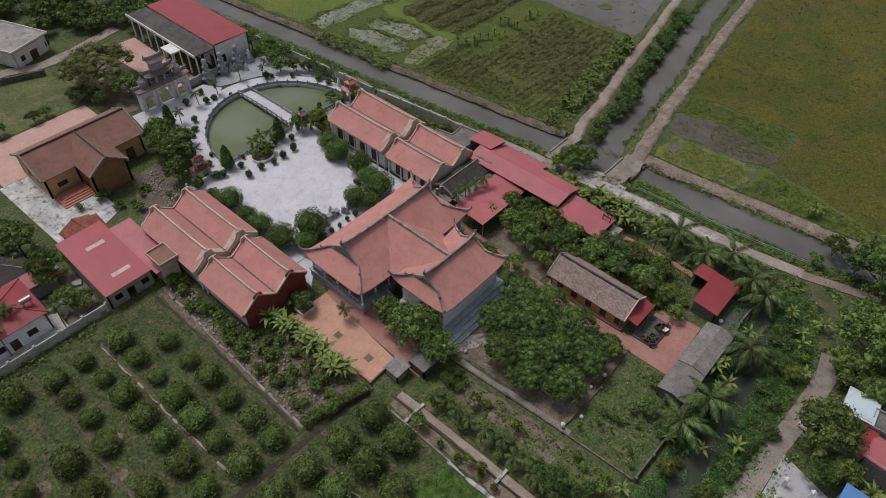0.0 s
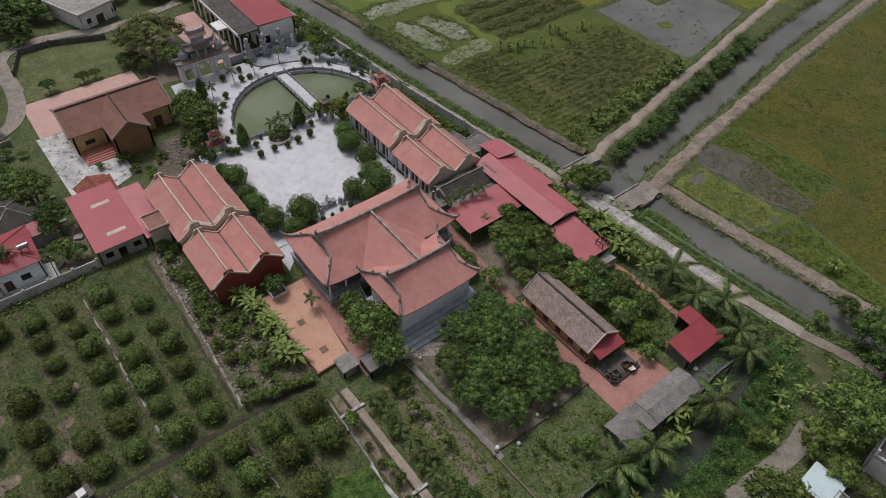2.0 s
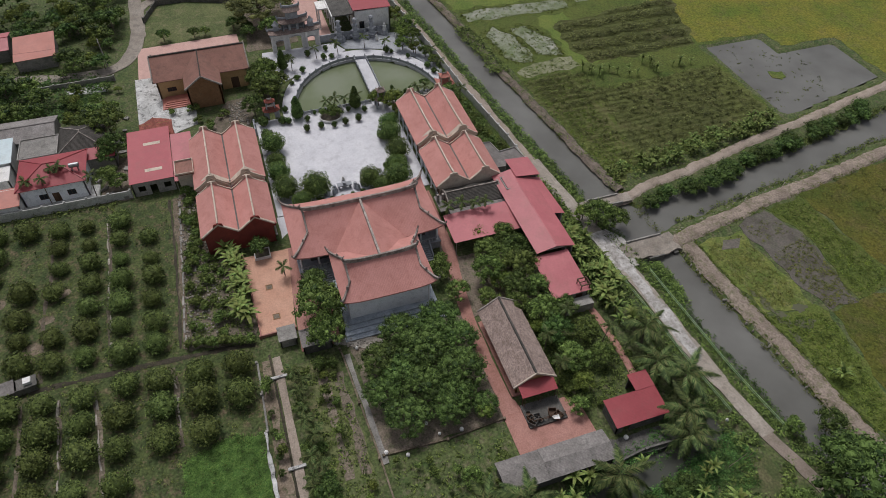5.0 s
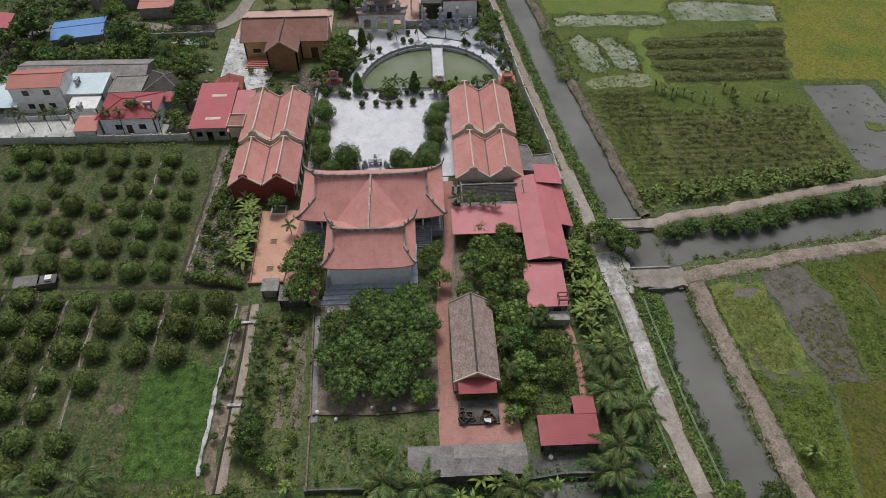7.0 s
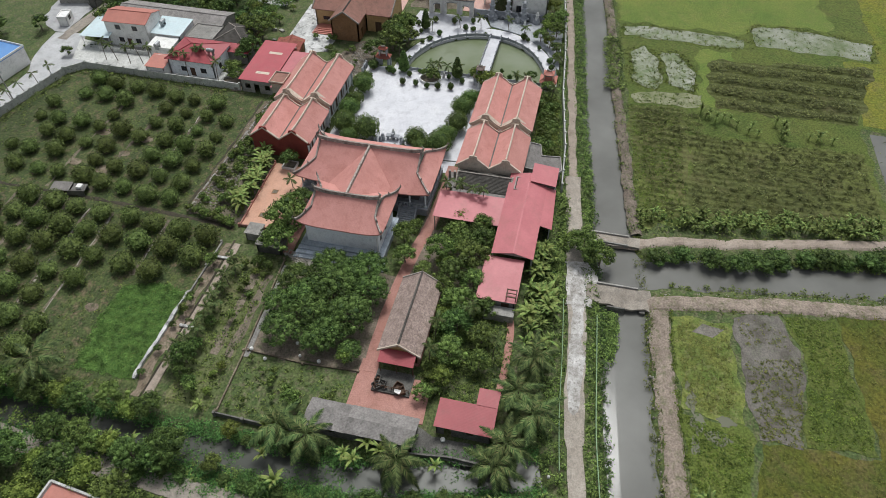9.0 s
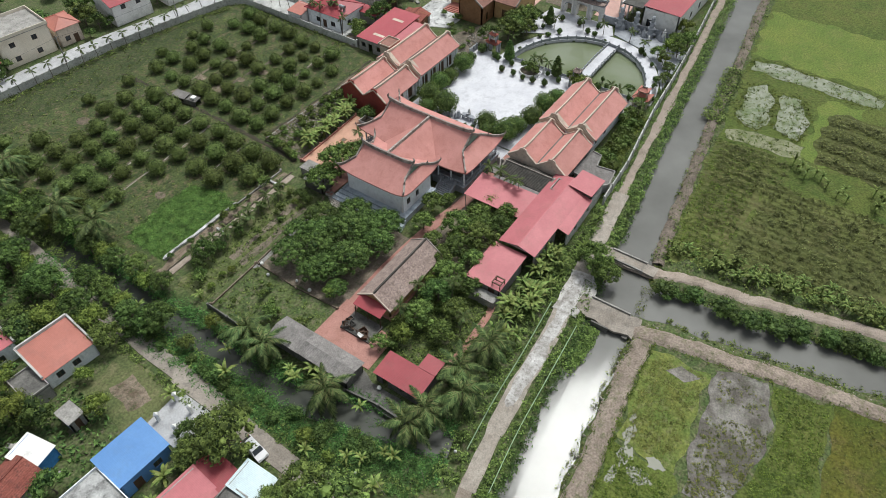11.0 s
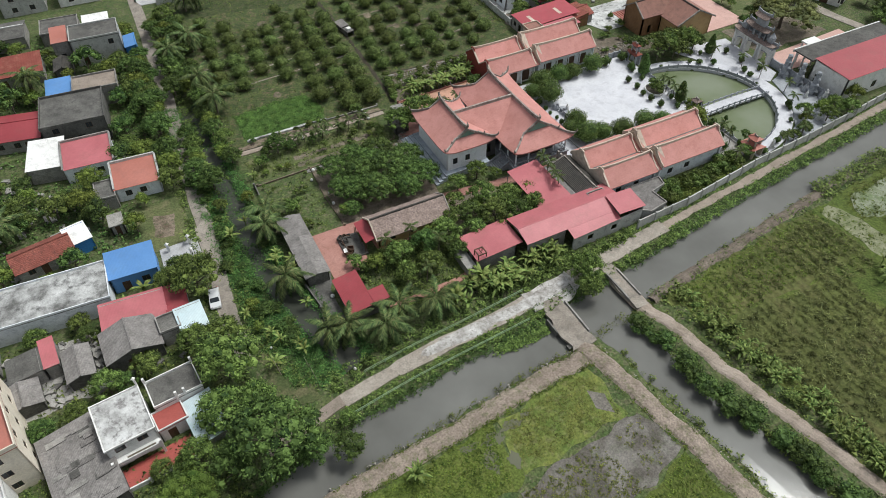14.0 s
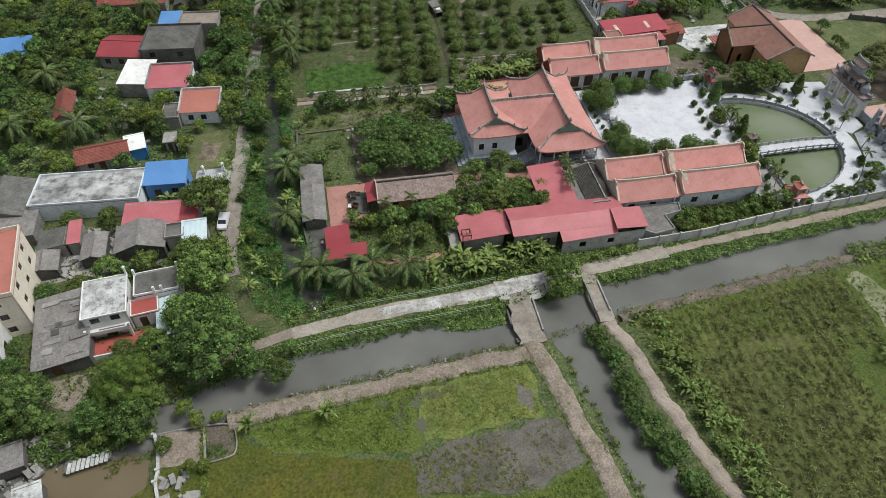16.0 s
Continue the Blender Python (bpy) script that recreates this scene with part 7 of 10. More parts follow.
house("house with red hipped roof and grey front", -90.0, -81.6, -3.2, 7.4, 3.9, "hip", TIN_DARK, BLUEGREY, 0, rise=1.7, over=0.45, windows=(("e", 3.4, 1.4), ("e", 8, 1.4), ("n", 3, 1.2)), doors=(("e", 5.4, 1.2),))
house("small house with dark red metal roof", -92.0, -88.6, 5.6, 12.2, 2.8, "mono", TIN_DARK, CONCRETE, 0, rise=0.5, over=0.2, ridge="y")
house("orange-roofed porch beside the orchard wall", -83.6, -79.4, -7.6, -3.4, 2.6, "mono", TIN_ORANGE, WHITE, 0, rise=0.6, over=0.2, ridge="y")
house("long shed with grey fibre-cement roof", -105.0, -97.8, -26.0, 1.4, 3.0, "gable", ASBESTOS, CONCRETE, -1, rise=1.0, over=0.3, ridge="y")
house("flat grey concrete house", -97.4, -91.4, -4.2, 2.4, 3.2, "flat", CONCRETE, CONCRETE, 0, parapet=0.2, over=0.1)
house("old house with dark hipped roof", -99.6, -91.6, 2.8, 10.2, 3.1, "hip", SLATE, WOOD, 0, rise=1.5, over=0.4, cap=RIDGE)
house("shed with bright blue metal roof", -126.0, -117.6, -26.4, -15.0, 1.9, "gable", TIN_BLUE, CONCRETE, 12, rise=0.6, over=0.3, ridge="y")
house("row house with red metal roof by the street", -142.5, -134.5, -22, -10.5, 3.0, "gable", TIN, CONCRETE, 4, rise=0.9, over=0.3, ridge="y")
house("small house with red and orange roof by the street", -138.6, -129.2, -8.6, -0.6, 2.9, "mono", TIN_ORANGE, CONCRETE, 4, rise=0.8, over=0.3, ridge="y")
house("street house with pale blue metal roof", -118.2, -110.8, -43.8, -37.6, 3.0, "mono", TIN_BLUE, CONCRETE, 12, rise=0.4, over=0.2, ridge="y")
house("old street house with brown rusty roof", -111.6, -105.6, -47.6, -38.0, 2.7, "mono", ASBESTOS, CONCRETE, 12, rise=0.5, over=0.2, ridge="y")
house("low porch under rusty sheet roof", -110.2, -104.6, -38.4, -36.7, 2.3, "mono", RUST, DARK_CONCRETE, 6, rise=0.3, over=0.2, ridge="y")
house("red metal-roofed house in the west village", -122, -112.4, -54, -45.0, 3.2, "gable", TIN_DARK, WHITE, 12, rise=0.9, over=0.3)
house("narrow street house with red metal roof", -126.5, -119.4, -46, -36.8, 3.3, "gable", TIN_RED, CONCRETE, 8, rise=0.8, over=0.2)
house("little white street stall with flat roof", -98.0, -94.6, -40.4, -38.2, 2.2, "flat", WHITE, WHITE, 14, parapet=0.2, over=0.1, windows=(("n", 1.7, 1.2),))
awning = thing("open_shed", "open yard shed under pale green-white metal roof", "shed", -93.0, -26.0, 0)
tin_roof(awning, [[(-6.2, -3.3, 3.5), (6.0, -2.7, 3.1)], [(-3.9, 2.8, 3.5), (5.6, 4.6, 3.1)]], TIN_PALE, "pale green-white metal roof sheet")
posts(awning, [(-5.7, -2.9), (5.6, -2.4), (5.2, 4.2), (-3.4, 2.5), (0, -2.7)], 3.05)
house("pale two-storey house by the street", -39.6, -28.0, -54.0, -43.6, 6.6, "flat", CONCRETE, YELLOW, -8, storeys=2, parapet=0.7, over=0.2, windows=tuple((s, u, 1.2, f) for f in range(2) for s, u in (("n", 3), ("n", 8), ("e", 3), ("e", 7))))
house("red-roofed porch house by the street", -46.0, -40.5, -49.5, -42.5, 4.4, "hip", TIN_ORANGE, CREAM, -8, rise=1.4, over=0.4, windows=(("n", 2, 1.2),), doors=(("n", 4, 1.2),))
house("white house with red roof by the street", -64.0, -54.0, -48.8, -39.4, 5.2, "gable", TIN_DARK, WHITE, -8, storeys=2, rise=1.3, over=0.3, windows=(("n", 3, 1.2, 1), ("n", 7, 1.2, 1)))
house("blue-fronted house by the street", -79, -68, -45.6, -37.2, 4.0, "flat", TIN_BLUE, WHITE, -8, parapet=0.4, over=0.1)
house("shop house with green awning by the street", -14.0, -3.6, -54.0, -44.5, 5.4, "flat", DARK_CONCRETE, CONCRETE, -6, storeys=2, parapet=0.6, over=0.2, windows=(("n", 3, 1.4, 1), ("n", 7, 1.4, 1)), doors=(("n", 5, 2.0),))
house("red tile-roofed house by the street", -26, -16.5, -52, -43, 3.6, "gable", OLD_RED, WHITE, -6, rise=1.4, over=0.4)

# old church, tin-roofed shed and the white hall
church = thing("old_church", "old ochre church with brown tile roofs and bare brick wing", "church", -114.0, 30.0, 0)
part("wall", Geo().wall((-5.2, -9.2), (5.2, -9.2), 0, 4.6, 0.3, [(3, 4.2, 1.4, 3), (6, 7.2, 1.4, 3)]).wall((5.2, -9.2), (5.2, -3.6), 0, 4.6, 0.3, [(1.8, 3.6, 1.6, 2.6)]).wall((5.2, 3.6), (5.2, 9.2), 0, 4.6, 0.3, [(2, 3.6, 0, 2.6)]).wall((5.2, 9.2), (-5.2, 9.2), 0, 4.6, 0.3).wall((-5.2, 9.2), (-5.2, -9.2), 0, 4.6, 0.3), OCHRE, church, "stained ochre render")
window_unit(church, 5.05, -6.5, 1.6, 1.8, 1.0, False, 1)
door_unit(church, 5.05, 6.4, 0, 1.6, 2.6, False)
for x in (-1.65, 1.45):
    window_unit(church, x, -9.05, 1.4, 1.2, 1.6, True, 1)
for s in (-1, 1):
    rows = [[(s * 5.7 * q, -9.7 + 19.4 * k / 14, 7.2 - 2.75 * (1.06 * q - 0.06 * q * q)) for k in range(15)] for q in [i / 5 for i in range(6)]]
    part("roof_slope", Geo().sheet([r[::-1] for r in rows] if s > 0 else rows, 0.15), BROWN_TILE, church, "brown tile slope")
part("ridge_band", Geo().ridge([(0, -9.7 + 19.4 * k / 8, 7.22) for k in range(9)], 0.3, 0.18), SLATE, church)
for y in (-9.75, 9.75):
    v = Geo().ridge([(5.7 * (k / 6 - 1), y, 7.2 - 2.75 * abs(k / 6 - 1)) for k in range(13)], 0.3, 0.22)
    part("verge", v, RIDGE, church)
    part("gable", Geo().face([(-5.2, y * 0.94, 4.55), (5.2, y * 0.94, 4.55), (0, y * 0.94, 7.0)][::1 if y < 0 else -1]), OCHRE, church)
wing2 = new("wing")
wing2.parent = church
part("wall", Geo().wall((5.2, -3.3), (10.6, -3.3), 0, 5.0, 0.3, [(2, 3, 0.3, 2.4)]).wall((10.6, -3.3), (10.6, 3.3), 0, 5.0, 0.3).wall((10.6, 3.3), (5.2, 3.3), 0, 5.0, 0.3, [(2, 3, 0.3, 2.4)]), BRICK, wing2, "bare brown brick wall")
part("gable", Geo().face([(10.6, -3.3, 4.98), (10.6, 3.3, 4.98), (10.6, 0, 7.1)]).face([(10.35, 3.3, 4.98), (10.35, -3.3, 4.98), (10.35, 0, 7.1)]), BRICK, wing2, "bare brick gable")
for s in (-1, 1):
    rows = [[(0.2 + 10.8 * k / 8, s * 3.7 * q, 7.3 - 2.5 * q) for k in range(9)] for q in (0, 0.5, 1)]
    part("roof_slope", Geo().sheet(rows if s > 0 else [r[::-1] for r in rows], 0.14), BROWN_TILE, wing2)
part("ridge_band", Geo().ridge([(0.2 + 10.9 * k / 6, 0, 7.3) for k in range(7)], 0.26, 0.16), SLATE, wing2)
part("verge", Geo().ridge([(11.0, 3.7 * (k / 5 - 1), 7.3 - 2.5 * abs(k / 5 - 1)) for k in range(11)], 0.3, 0.2), RIDGE, wing2)
for k in range(4):
    part("step", Geo().box(5.5, 9.4 - 0.5 * k, -9.0 + 0.3 * k, -3.4, 0.12 + 0.16 * k, 0.28 + 0.16 * k), TIN_ORANGE, church, "orange tiled step")

tinw = thing("tin_roofed_shed", "wide shed with red metal roof and pale skylight strips", "shed", -85.6, 19.2, 0)
tin_roof(tinw, [[(-7.6, -4.4, 3.9), (7.2, -4.4, 3.1)], [(-7.6, 3.2, 3.9), (7.2, 3.2, 3.1)]], TIN_RED, "strong red ribbed metal slope")
tin_roof(tinw, [[(-5.2, 3.25, 3.5), (8.4, 3.25, 2.9)], [(-5.2, 7.0, 3.5), (8.4, 7.0, 2.9)]])
for x in (-3.2, 4.2):
    part("skylight", Geo().sheet([[(x - 0.4, -1.6, 3.5 - x * 0.054 + 0.03), (x + 0.4, -1.6, 3.46 - x * 0.054 + 0.03)], [(x - 0.4, 1.4, 3.5 - x * 0.054 + 0.03), (x + 0.4, 1.4, 3.46 - x * 0.054 + 0.03)]], 0.03), CREAM, tinw, "pale translucent skylight strip")
part("wall", Geo().wall((7.0, -4.2), (7.0, 3.0), 0, 3.0, 0.2, [(1, 2.2, 0.9, 2.1), (3, 4.2, 0, 2.1), (5.4, 6.6, 0.9, 2.1)]).wall((-7.4, -4.2), (7.0, -4.2), 0, 3.0, 0.2).wall((-7.4, 3.0), (-7.4, -4.2), 0, 3.0, 0.2), CONCRETE, tinw)
posts(tinw, [(8.2, 3.5), (8.2, 6.8), (2, 6.8), (-5, 6.8)], 2.9)
annex = thing("stair_tower", "small cream stair tower with flat brown roof", "tower", -78.2, 24.6, 0)
part("wall", Geo().box(-1.7, 1.7, -1.3, 1.3, 0, 4.6), CREAM, annex)
part("roof_slab", Geo().box(-2.0, 2.0, -1.6, 1.6, 4.6, 4.8), BROWN_TILE, annex)
part("parapet", Geo().wall((-2.0, -1.6), (2.0, -1.6), 4.8, 5.1, 0.12).wall((2.0, -1.48), (2.0, 1.48), 4.8, 5.1, 0.12).wall((2.0, 1.6), (-2.0, 1.6), 4.8, 5.1, 0.12).wall((-2.0, 1.48), (-2.0, -1.48), 4.8, 5.1, 0.12), CREAM, annex)
house("small brick store with old red tile roof", -95.6, -91.6, 17.2, 22.8, 2.6, "mono", OLD_RED, BRICK, 0, rise=0.9, over=0.25, ridge="y", name="store", category="store")
white = thing("white_hall", "white hall with dark red metal roof and colonnaded front", "hall", -136.0, 68.4, 0)
part("wall", Geo().wall((-12.8, -2.5), (12.8, -2.5), 0, 5.6, 0.25, [(2 + 4.2 * k, 3.6 + 4.2 * k, 0, 3.0) for k in range(6)]).wall((12.8, -2.5), (12.8, 6.2), 0, 5.6, 0.25, [(1.2, 2.4, 1.2, 3.0)]).wall((12.8, 6.2), (-12.8, 6.2), 0, 5.6, 0.25, [(3, 4.4, 1.2, 2.8), (9, 10.4, 1.2, 2.8), (15, 16.4, 1.2, 2.8)]).wall((-12.8, 6.2), (-12.8, -2.5), 0, 5.6, 0.25), WHITE, white, "white rendered wall")
for k in range(6):
    door_unit(white, -12.8 + 2.8 + 4.2 * k, -2.38, 0, 1.6, 3.0, True)
for x in (9.1, 3.1, -2.9):
    window_unit(white, x, 6.08, 1.2, 1.4, 1.6, True, 1)
window_unit(white, 12.68, -0.7, 1.2, 1.2, 1.8, False, 1)
tin_roof(white, [[(-13.0, -2.6, 6.1), (13.0, -2.6, 6.1)], [(-13.0, 6.5, 5.8), (13.0, 6.5, 5.8)]], TIN_DARK, "dark red metal roof")
part("terrace_roof", Geo().box(-13.4, 13.4, -7.6, -2.62, 5.3, 5.6), DARK_CONCRETE, white, "mouldy flat porch roof")
part("terrace_edge", Geo().box(-13.6, 13.6, -7.85, -7.6, 5.15, 5.75), WHITE, white)
for k in range(9):
    part("column", Geo().lathe([(0.26, 0.1), (0.2, 0.4), (0.18, 5.0), (0.26, 5.3)], -12.8 + 3.2 * k, -7.2, 8), WHITE, white)
part("porch", Geo().box(4.4, 8.4, -10.2, -7.86, 5.0, 5.3), WHITE, white)
for x in (4.7, 8.1):
    part("column", Geo().lathe([(0.26, 0.1), (0.2, 0.4), (0.18, 4.7), (0.26, 5.0)], x, -9.9, 8), WHITE, white)
house("white pavilion house beyond the meadow", -168, -156, 34, 43, 3.8, "flat", CONCRETE, WHITE, 20, parapet=0.4, over=0.6, doors=(("e", 5, 2.0),), windows=(("e", 2, 1.2), ("e", 9, 1.2)))


# ---- walls and fences ----
def boundary(label, pts, h, mat, thick=0.18, pier=3.0, cap=True):
    w = thing("boundary_wall", label, "wall", kind="structure")
    for i, ((x0, y0), (x1, y1)) in enumerate(zip(pts, pts[1:])):
        part("wall_panel", Geo().wall((x0, y0), (x1, y1), -0.1, h, thick), mat, w)
        n = max(1, int(math.hypot(x1 - x0, y1 - y0) / pier))
        for k in range(1 if i else 0, n + 1):
            x, y = x0 + (x1 - x0) * k / n, y0 + (y1 - y0) * k / n
            part("pier", Geo().box(x - 0.17, x + 0.17, y - 0.17, y + 0.17, -0.1, h + 0.22), mat, w)
    return w


boundary("stained grey orchard wall with piers", [(-78.8, 14.5), (-78.9, 0), (-79.3, -23), (-76, -26.2), (-46.6, -32.7), (-19, -35), (-4, -36)], 1.7, PALE_WALL)
boundary("stained grey boundary wall along the canal track", [(-61.5, 85.2), (-73, 84.6), (-91.4, 82.2), (-107, 81.0), (-119, 79.8), (-150, 76)], 1.9, PALE_WALL, 0.2, 3.2)
boundary("low stained stone wall of the garden plots", [(-34.6, 42.6), (-25, 43.2), (-16.3, 43.8), (-6.2, 44.2)], 0.3, TRACK, 0.22, 7)
boundary("low broken pale wall in the garden", [(-16.5, 44.4), (-16.1, 53.0), (-16.6, 61.2)], 0.25, TRACK, 0.22, 9)
boundary("low dark wall behind the garden sheds", [(-5.9, 71.6), (-6.6, 77), (-6.4, 82.4)], 0.6, DARK_CONCRETE, 0.25, 5)
boundary("low grey retaining wall under the orchard edge", [(-36, 30.75), (-30.5, 30.7), (-24.6, 30.6)], 0.3, CONCRETE, 0.25, 9)
boundary("grey garden wall at the stream", [(-5.6, 44.4), (-5.4, 57)], 0.9, DARK_CONCRETE, 0.2, 4)
boundary("grey wall beside the village street", [(-119.4, -3.5), (-119.6, 11.5)], 1.2, CONCRETE, 0.2, 3)
boundary("grey garden wall behind the street", [(-148.4, 39.0), (-152.6, 28), (-152.6, 21.4), (-144, 18.2)], 1.3, DARK_CONCRETE, 0.2, 3)
boundary("stone wall beside the temple gate", [(-121.5, 57.2), (-121.8, 73.8)], 1.8, STONE, 0.3, 2.6)
boundary("grey stone edge wall of the courtyard", [(-90.5, 38.2), (-93.5, 38.2)], 1.4, STONE, 0.25, 1.5)
boundary("terrace edge wall of terracotta court", [(-57.5, 31.4), (-40.3, 32.0), (-40.4, 37.2)], 0.5, RED_PAVING, 0.2, 5)

house("little house with old red tile roof beside the court", -97.0, -91.2, 17.4, 22.6, 2.6, "gable", OLD_RED, CONCRETE, 8, rise=1.0, over=0.3, doors=(("n", 2.6, 1.0),))
# white house: walled red forecourt; the street strip behind the orchard
setting("floor", Geo().prism([(16.4, 89.0), (25.9, 90.6), (25.3, 93.4), (16.2, 92.6)], -0.1, 0.35), RED_TILE, "red tiled forecourt of the white house", "forecourt")
boundary("low white forecourt wall", [(25.9, 90.6), (25.3, 93.6), (16.2, 92.8)], 0.8, WHITE, 0.18, 2.5)
setting("pavement", Geo().prism([(-90.4, -31.8), (-82.0, -28.4), (-80.5, -14), (-80.2, 9.0), (-84.2, 9.0), (-87.4, -8), (-88.8, -21)], -0.1, 0.1), PALE_WALL, "pale concrete strip behind the orchard wall", "pavement")
boundary("pale low wall before the street houses", [(-86.6, -24), (-86.9, -12)], 1.1, PALE_WALL, 0.18, 2.5)
setting("pavement", Geo().prism([(-99, -29), (-86.6, -25.6), (-86.9, -10), (-99, -13)], -0.1, 0.085), CONCRETE, "stained concrete yard by the street houses", "yard")


# ---- plants ----
def shape_set(name, n, th, tr, limbs, reach, **k):
    return [(trunk(f"{name}{i}", th, tr, limbs, reach), crown(7 + i * 13 + len(name), **k)) for i in range(n)]


CITRUS = Kind("orchard_tree", "round leafy citrus tree standing in the orchard", LEAF_CITRUS, [(trunk(f"citrus{i}", 0.9, 0.09, 4, 0.7), dome(70 + i, 1.72, 2.6, 0.1, 1000, 0.15, 12 + i)) for i in range(5)])
BROAD = Kind("fruit_tree", "broad green fruit tree with a dense uneven crown", LEAF, shape_set("broad", 4, 3.0, 0.22, 5, 2.0, r=3.3, h=4.2, low=1.4, clumps=52, leaves=2300, size=0.175, spread=0.8))
DARKT = Kind("longan_tree", "dark green tree with a dense uneven crown", LEAF_DARK, shape_set("darkt", 4, 3.0, 0.22, 5, 2.0, r=3.3, h=4.4, low=1.3, clumps=52, leaves=2300, size=0.175, spread=0.8))
PALE = Kind("feathery_tree", "yellow-green tree with loose leafy crown", LEAF_LIGHT, shape_set("pale", 3, 2.6, 0.18, 5, 1.7, r=2.6, h=3.6, low=1.2, clumps=26, leaves=1450, size=0.17, spread=0.78))
CLIP = Kind("clipped_tree", "clipped round ornamental tree in the temple court", LEAF_CLIP, [(trunk(f"clip{i}", 2.0, 0.14, 4, 1.0), dome(170 + i, 2.55, 3.9, 0.5, 2300, 0.15, 11 + i)) for i in range(3)])
BIG = Kind("spreading_tree", "large dark spreading tree on the canal bank", LEAF_DARK, shape_set("big", 2, 3.0, 0.2, 6, 2.2, r=3.3, h=4.2, low=1.0, clumps=74, leaves=4200, size=0.13, spread=0.83))
GREAT = Kind("great_tree", "great olive-green tree with wide airy crown", LEAF_OLIVE, shape_set("great", 1, 3.2, 0.2, 7, 2.4, r=3.4, h=4.6, low=0.6, clumps=95, leaves=7000, size=0.085, spread=0.86))
FERN = Kind("flame_tree", "bright green feathery tree with a broad smooth dome", LEAF_FERN, shape_set("fern", 1, 3.0, 0.2, 6, 2.2, r=3.4, h=5.0, low=0.6, clumps=60, leaves=9000, size=0.075, spread=0.8))
FAR = Kind("village_tree", "green village tree with a dense crown", LEAF, shape_set("far", 3, 2.6, 0.2, 3, 1.6, r=3.3, h=4.2, low=1.2, clumps=22, leaves=900, size=0.25, spread=0.8))
FAR_DARK = Kind("village_tree", "dark green village tree with a dense crown", LEAF_DARK, shape_set("fard", 3, 2.6, 0.2, 3, 1.6, r=3.3, h=4.4, low=1.2, clumps=22, leaves=900, size=0.25, spread=0.8))
SHRUB = Kind("shrub", "leafy green garden shrub", LEAF, shape_set("shrub", 3, 0.5, 0.05, 4, 0.4, r=1.0, h=1.5, low=0.1, clumps=8, leaves=340, size=0.13), "shrub", "foliage")
BANKSHRUB = Kind("bank_shrub", "dense dark shrub on the branch canal bank", LEAF_DARK, shape_set("banks", 3, 0.5, 0.05, 4, 0.4, r=1.0, h=1.5, low=0.05, clumps=11, leaves=520, size=0.11, spread=0.78), "shrub", "foliage")
SAPLING = Kind("young_tree", "thin young tree with sparse leaves", LEAF, shape_set("sapl", 3, 1.8, 0.06, 4, 0.8, r=1.1, h=2.0, low=1.0, clumps=7, leaves=300, size=0.19))


def cone_geo(seed, r, h, n, size):
    rng = np.random.default_rng(seed)
    t = rng.uniform(0, 1, n) ** 0.8
    a = rng.uniform(0, 6.28, n)
    rr = r * np.sqrt(1 - t) * rng.uniform(0.8, 1.05, n) * np.clip(t * 8, 0.5, 1)
    p = np.stack([rr * np.cos(a), rr * np.sin(a), 0.25 + h * t], 1)
    g = mass([leaves_at(rng, p, np.stack([np.cos(a), np.sin(a), np.full(n, 0.3)], 1), size)])
    return g.lathe([(r * 0.45, 0.3), (r * 0.84, 0.2 * h), (r * 0.66, 0.5 * h), (r * 0.4, 0.78 * h), (0.05, 0.98 * h)], 0, 0, 9)


CYPRESS = Kind("cypress_tree", "dark clipped cone-shaped cypress at the courtyard edge", LEAF_DARK, [(trunk("cyp%d" % i, 1.2, 0.12, 0, 0), cone_geo(i, 1.15, 4.4, 1100, 0.16)) for i in range(2)], "cypress")
POTTED = Kind("ornamental_shrub", "dark clipped ornamental shrub standing on the paving", LEAF_DARK, [(Geo().lathe([(0.32, 0), (0.44, 0.3), (0.4, 0.34)], 0, 0, 8), dome(60 + i, 0.85, 1.5, 0.12, 330, 0.14, 6 + i)) for i in range(3)], "shrub", "foliage")

# orchard rows
orchard_poly = [(-76.5, 13), (-77.6, -20), (-66, -22), (-45, -20.6), (-5.5, -25), (-5.5, 29.5), (-39, 30.3), (-40.6, 20.2), (-60, 20.3), (-76.4, 20.3)]
bed_poly = [(-23.7, 20.0), (-25.7, 25.7), (-24.5, 30), (-8.2, 30.2), (-8.2, 20.8), (-17.2, 19.5)]
no_trees = [(-26, 17.8), (-26, 31), (-8, 31), (-4, 25), (-8, 14.8)]
rng = random.Random(4)
for r in range(-7, 9):
    for j in range(-1, 13):
        x, y = -36.0 + 4.7 * r - 0.36 * j, 28.2 - 0.25 * r - 5.07 * j
        if r < 0:
            x, y = -43.2 + 4.7 * (r + 1) - 0.43 * j, 17.8 + 0.1 * r - 4.8 * j
        x, y = x + rng.uniform(-0.4, 0.4), y + rng.uniform(-0.4, 0.4)
        gone = (0.45 if y < -9 else 0.03) if r >= 0 else (0.45 if x < -55 and y < 6 else 0.1)
        if not in_poly(x, y, orchard_poly) or in_poly(x, y, no_trees) or rng.random() < gone:
            continue
        CITRUS.put(x, y, rng.uniform(0.98, 1.24) * (0.85 if y < -9 else 1) if r >= 0 else rng.uniform(0.75, 1.18), 0, rng.uniform(0.85, 1.1), "citrus trees of the orchard")

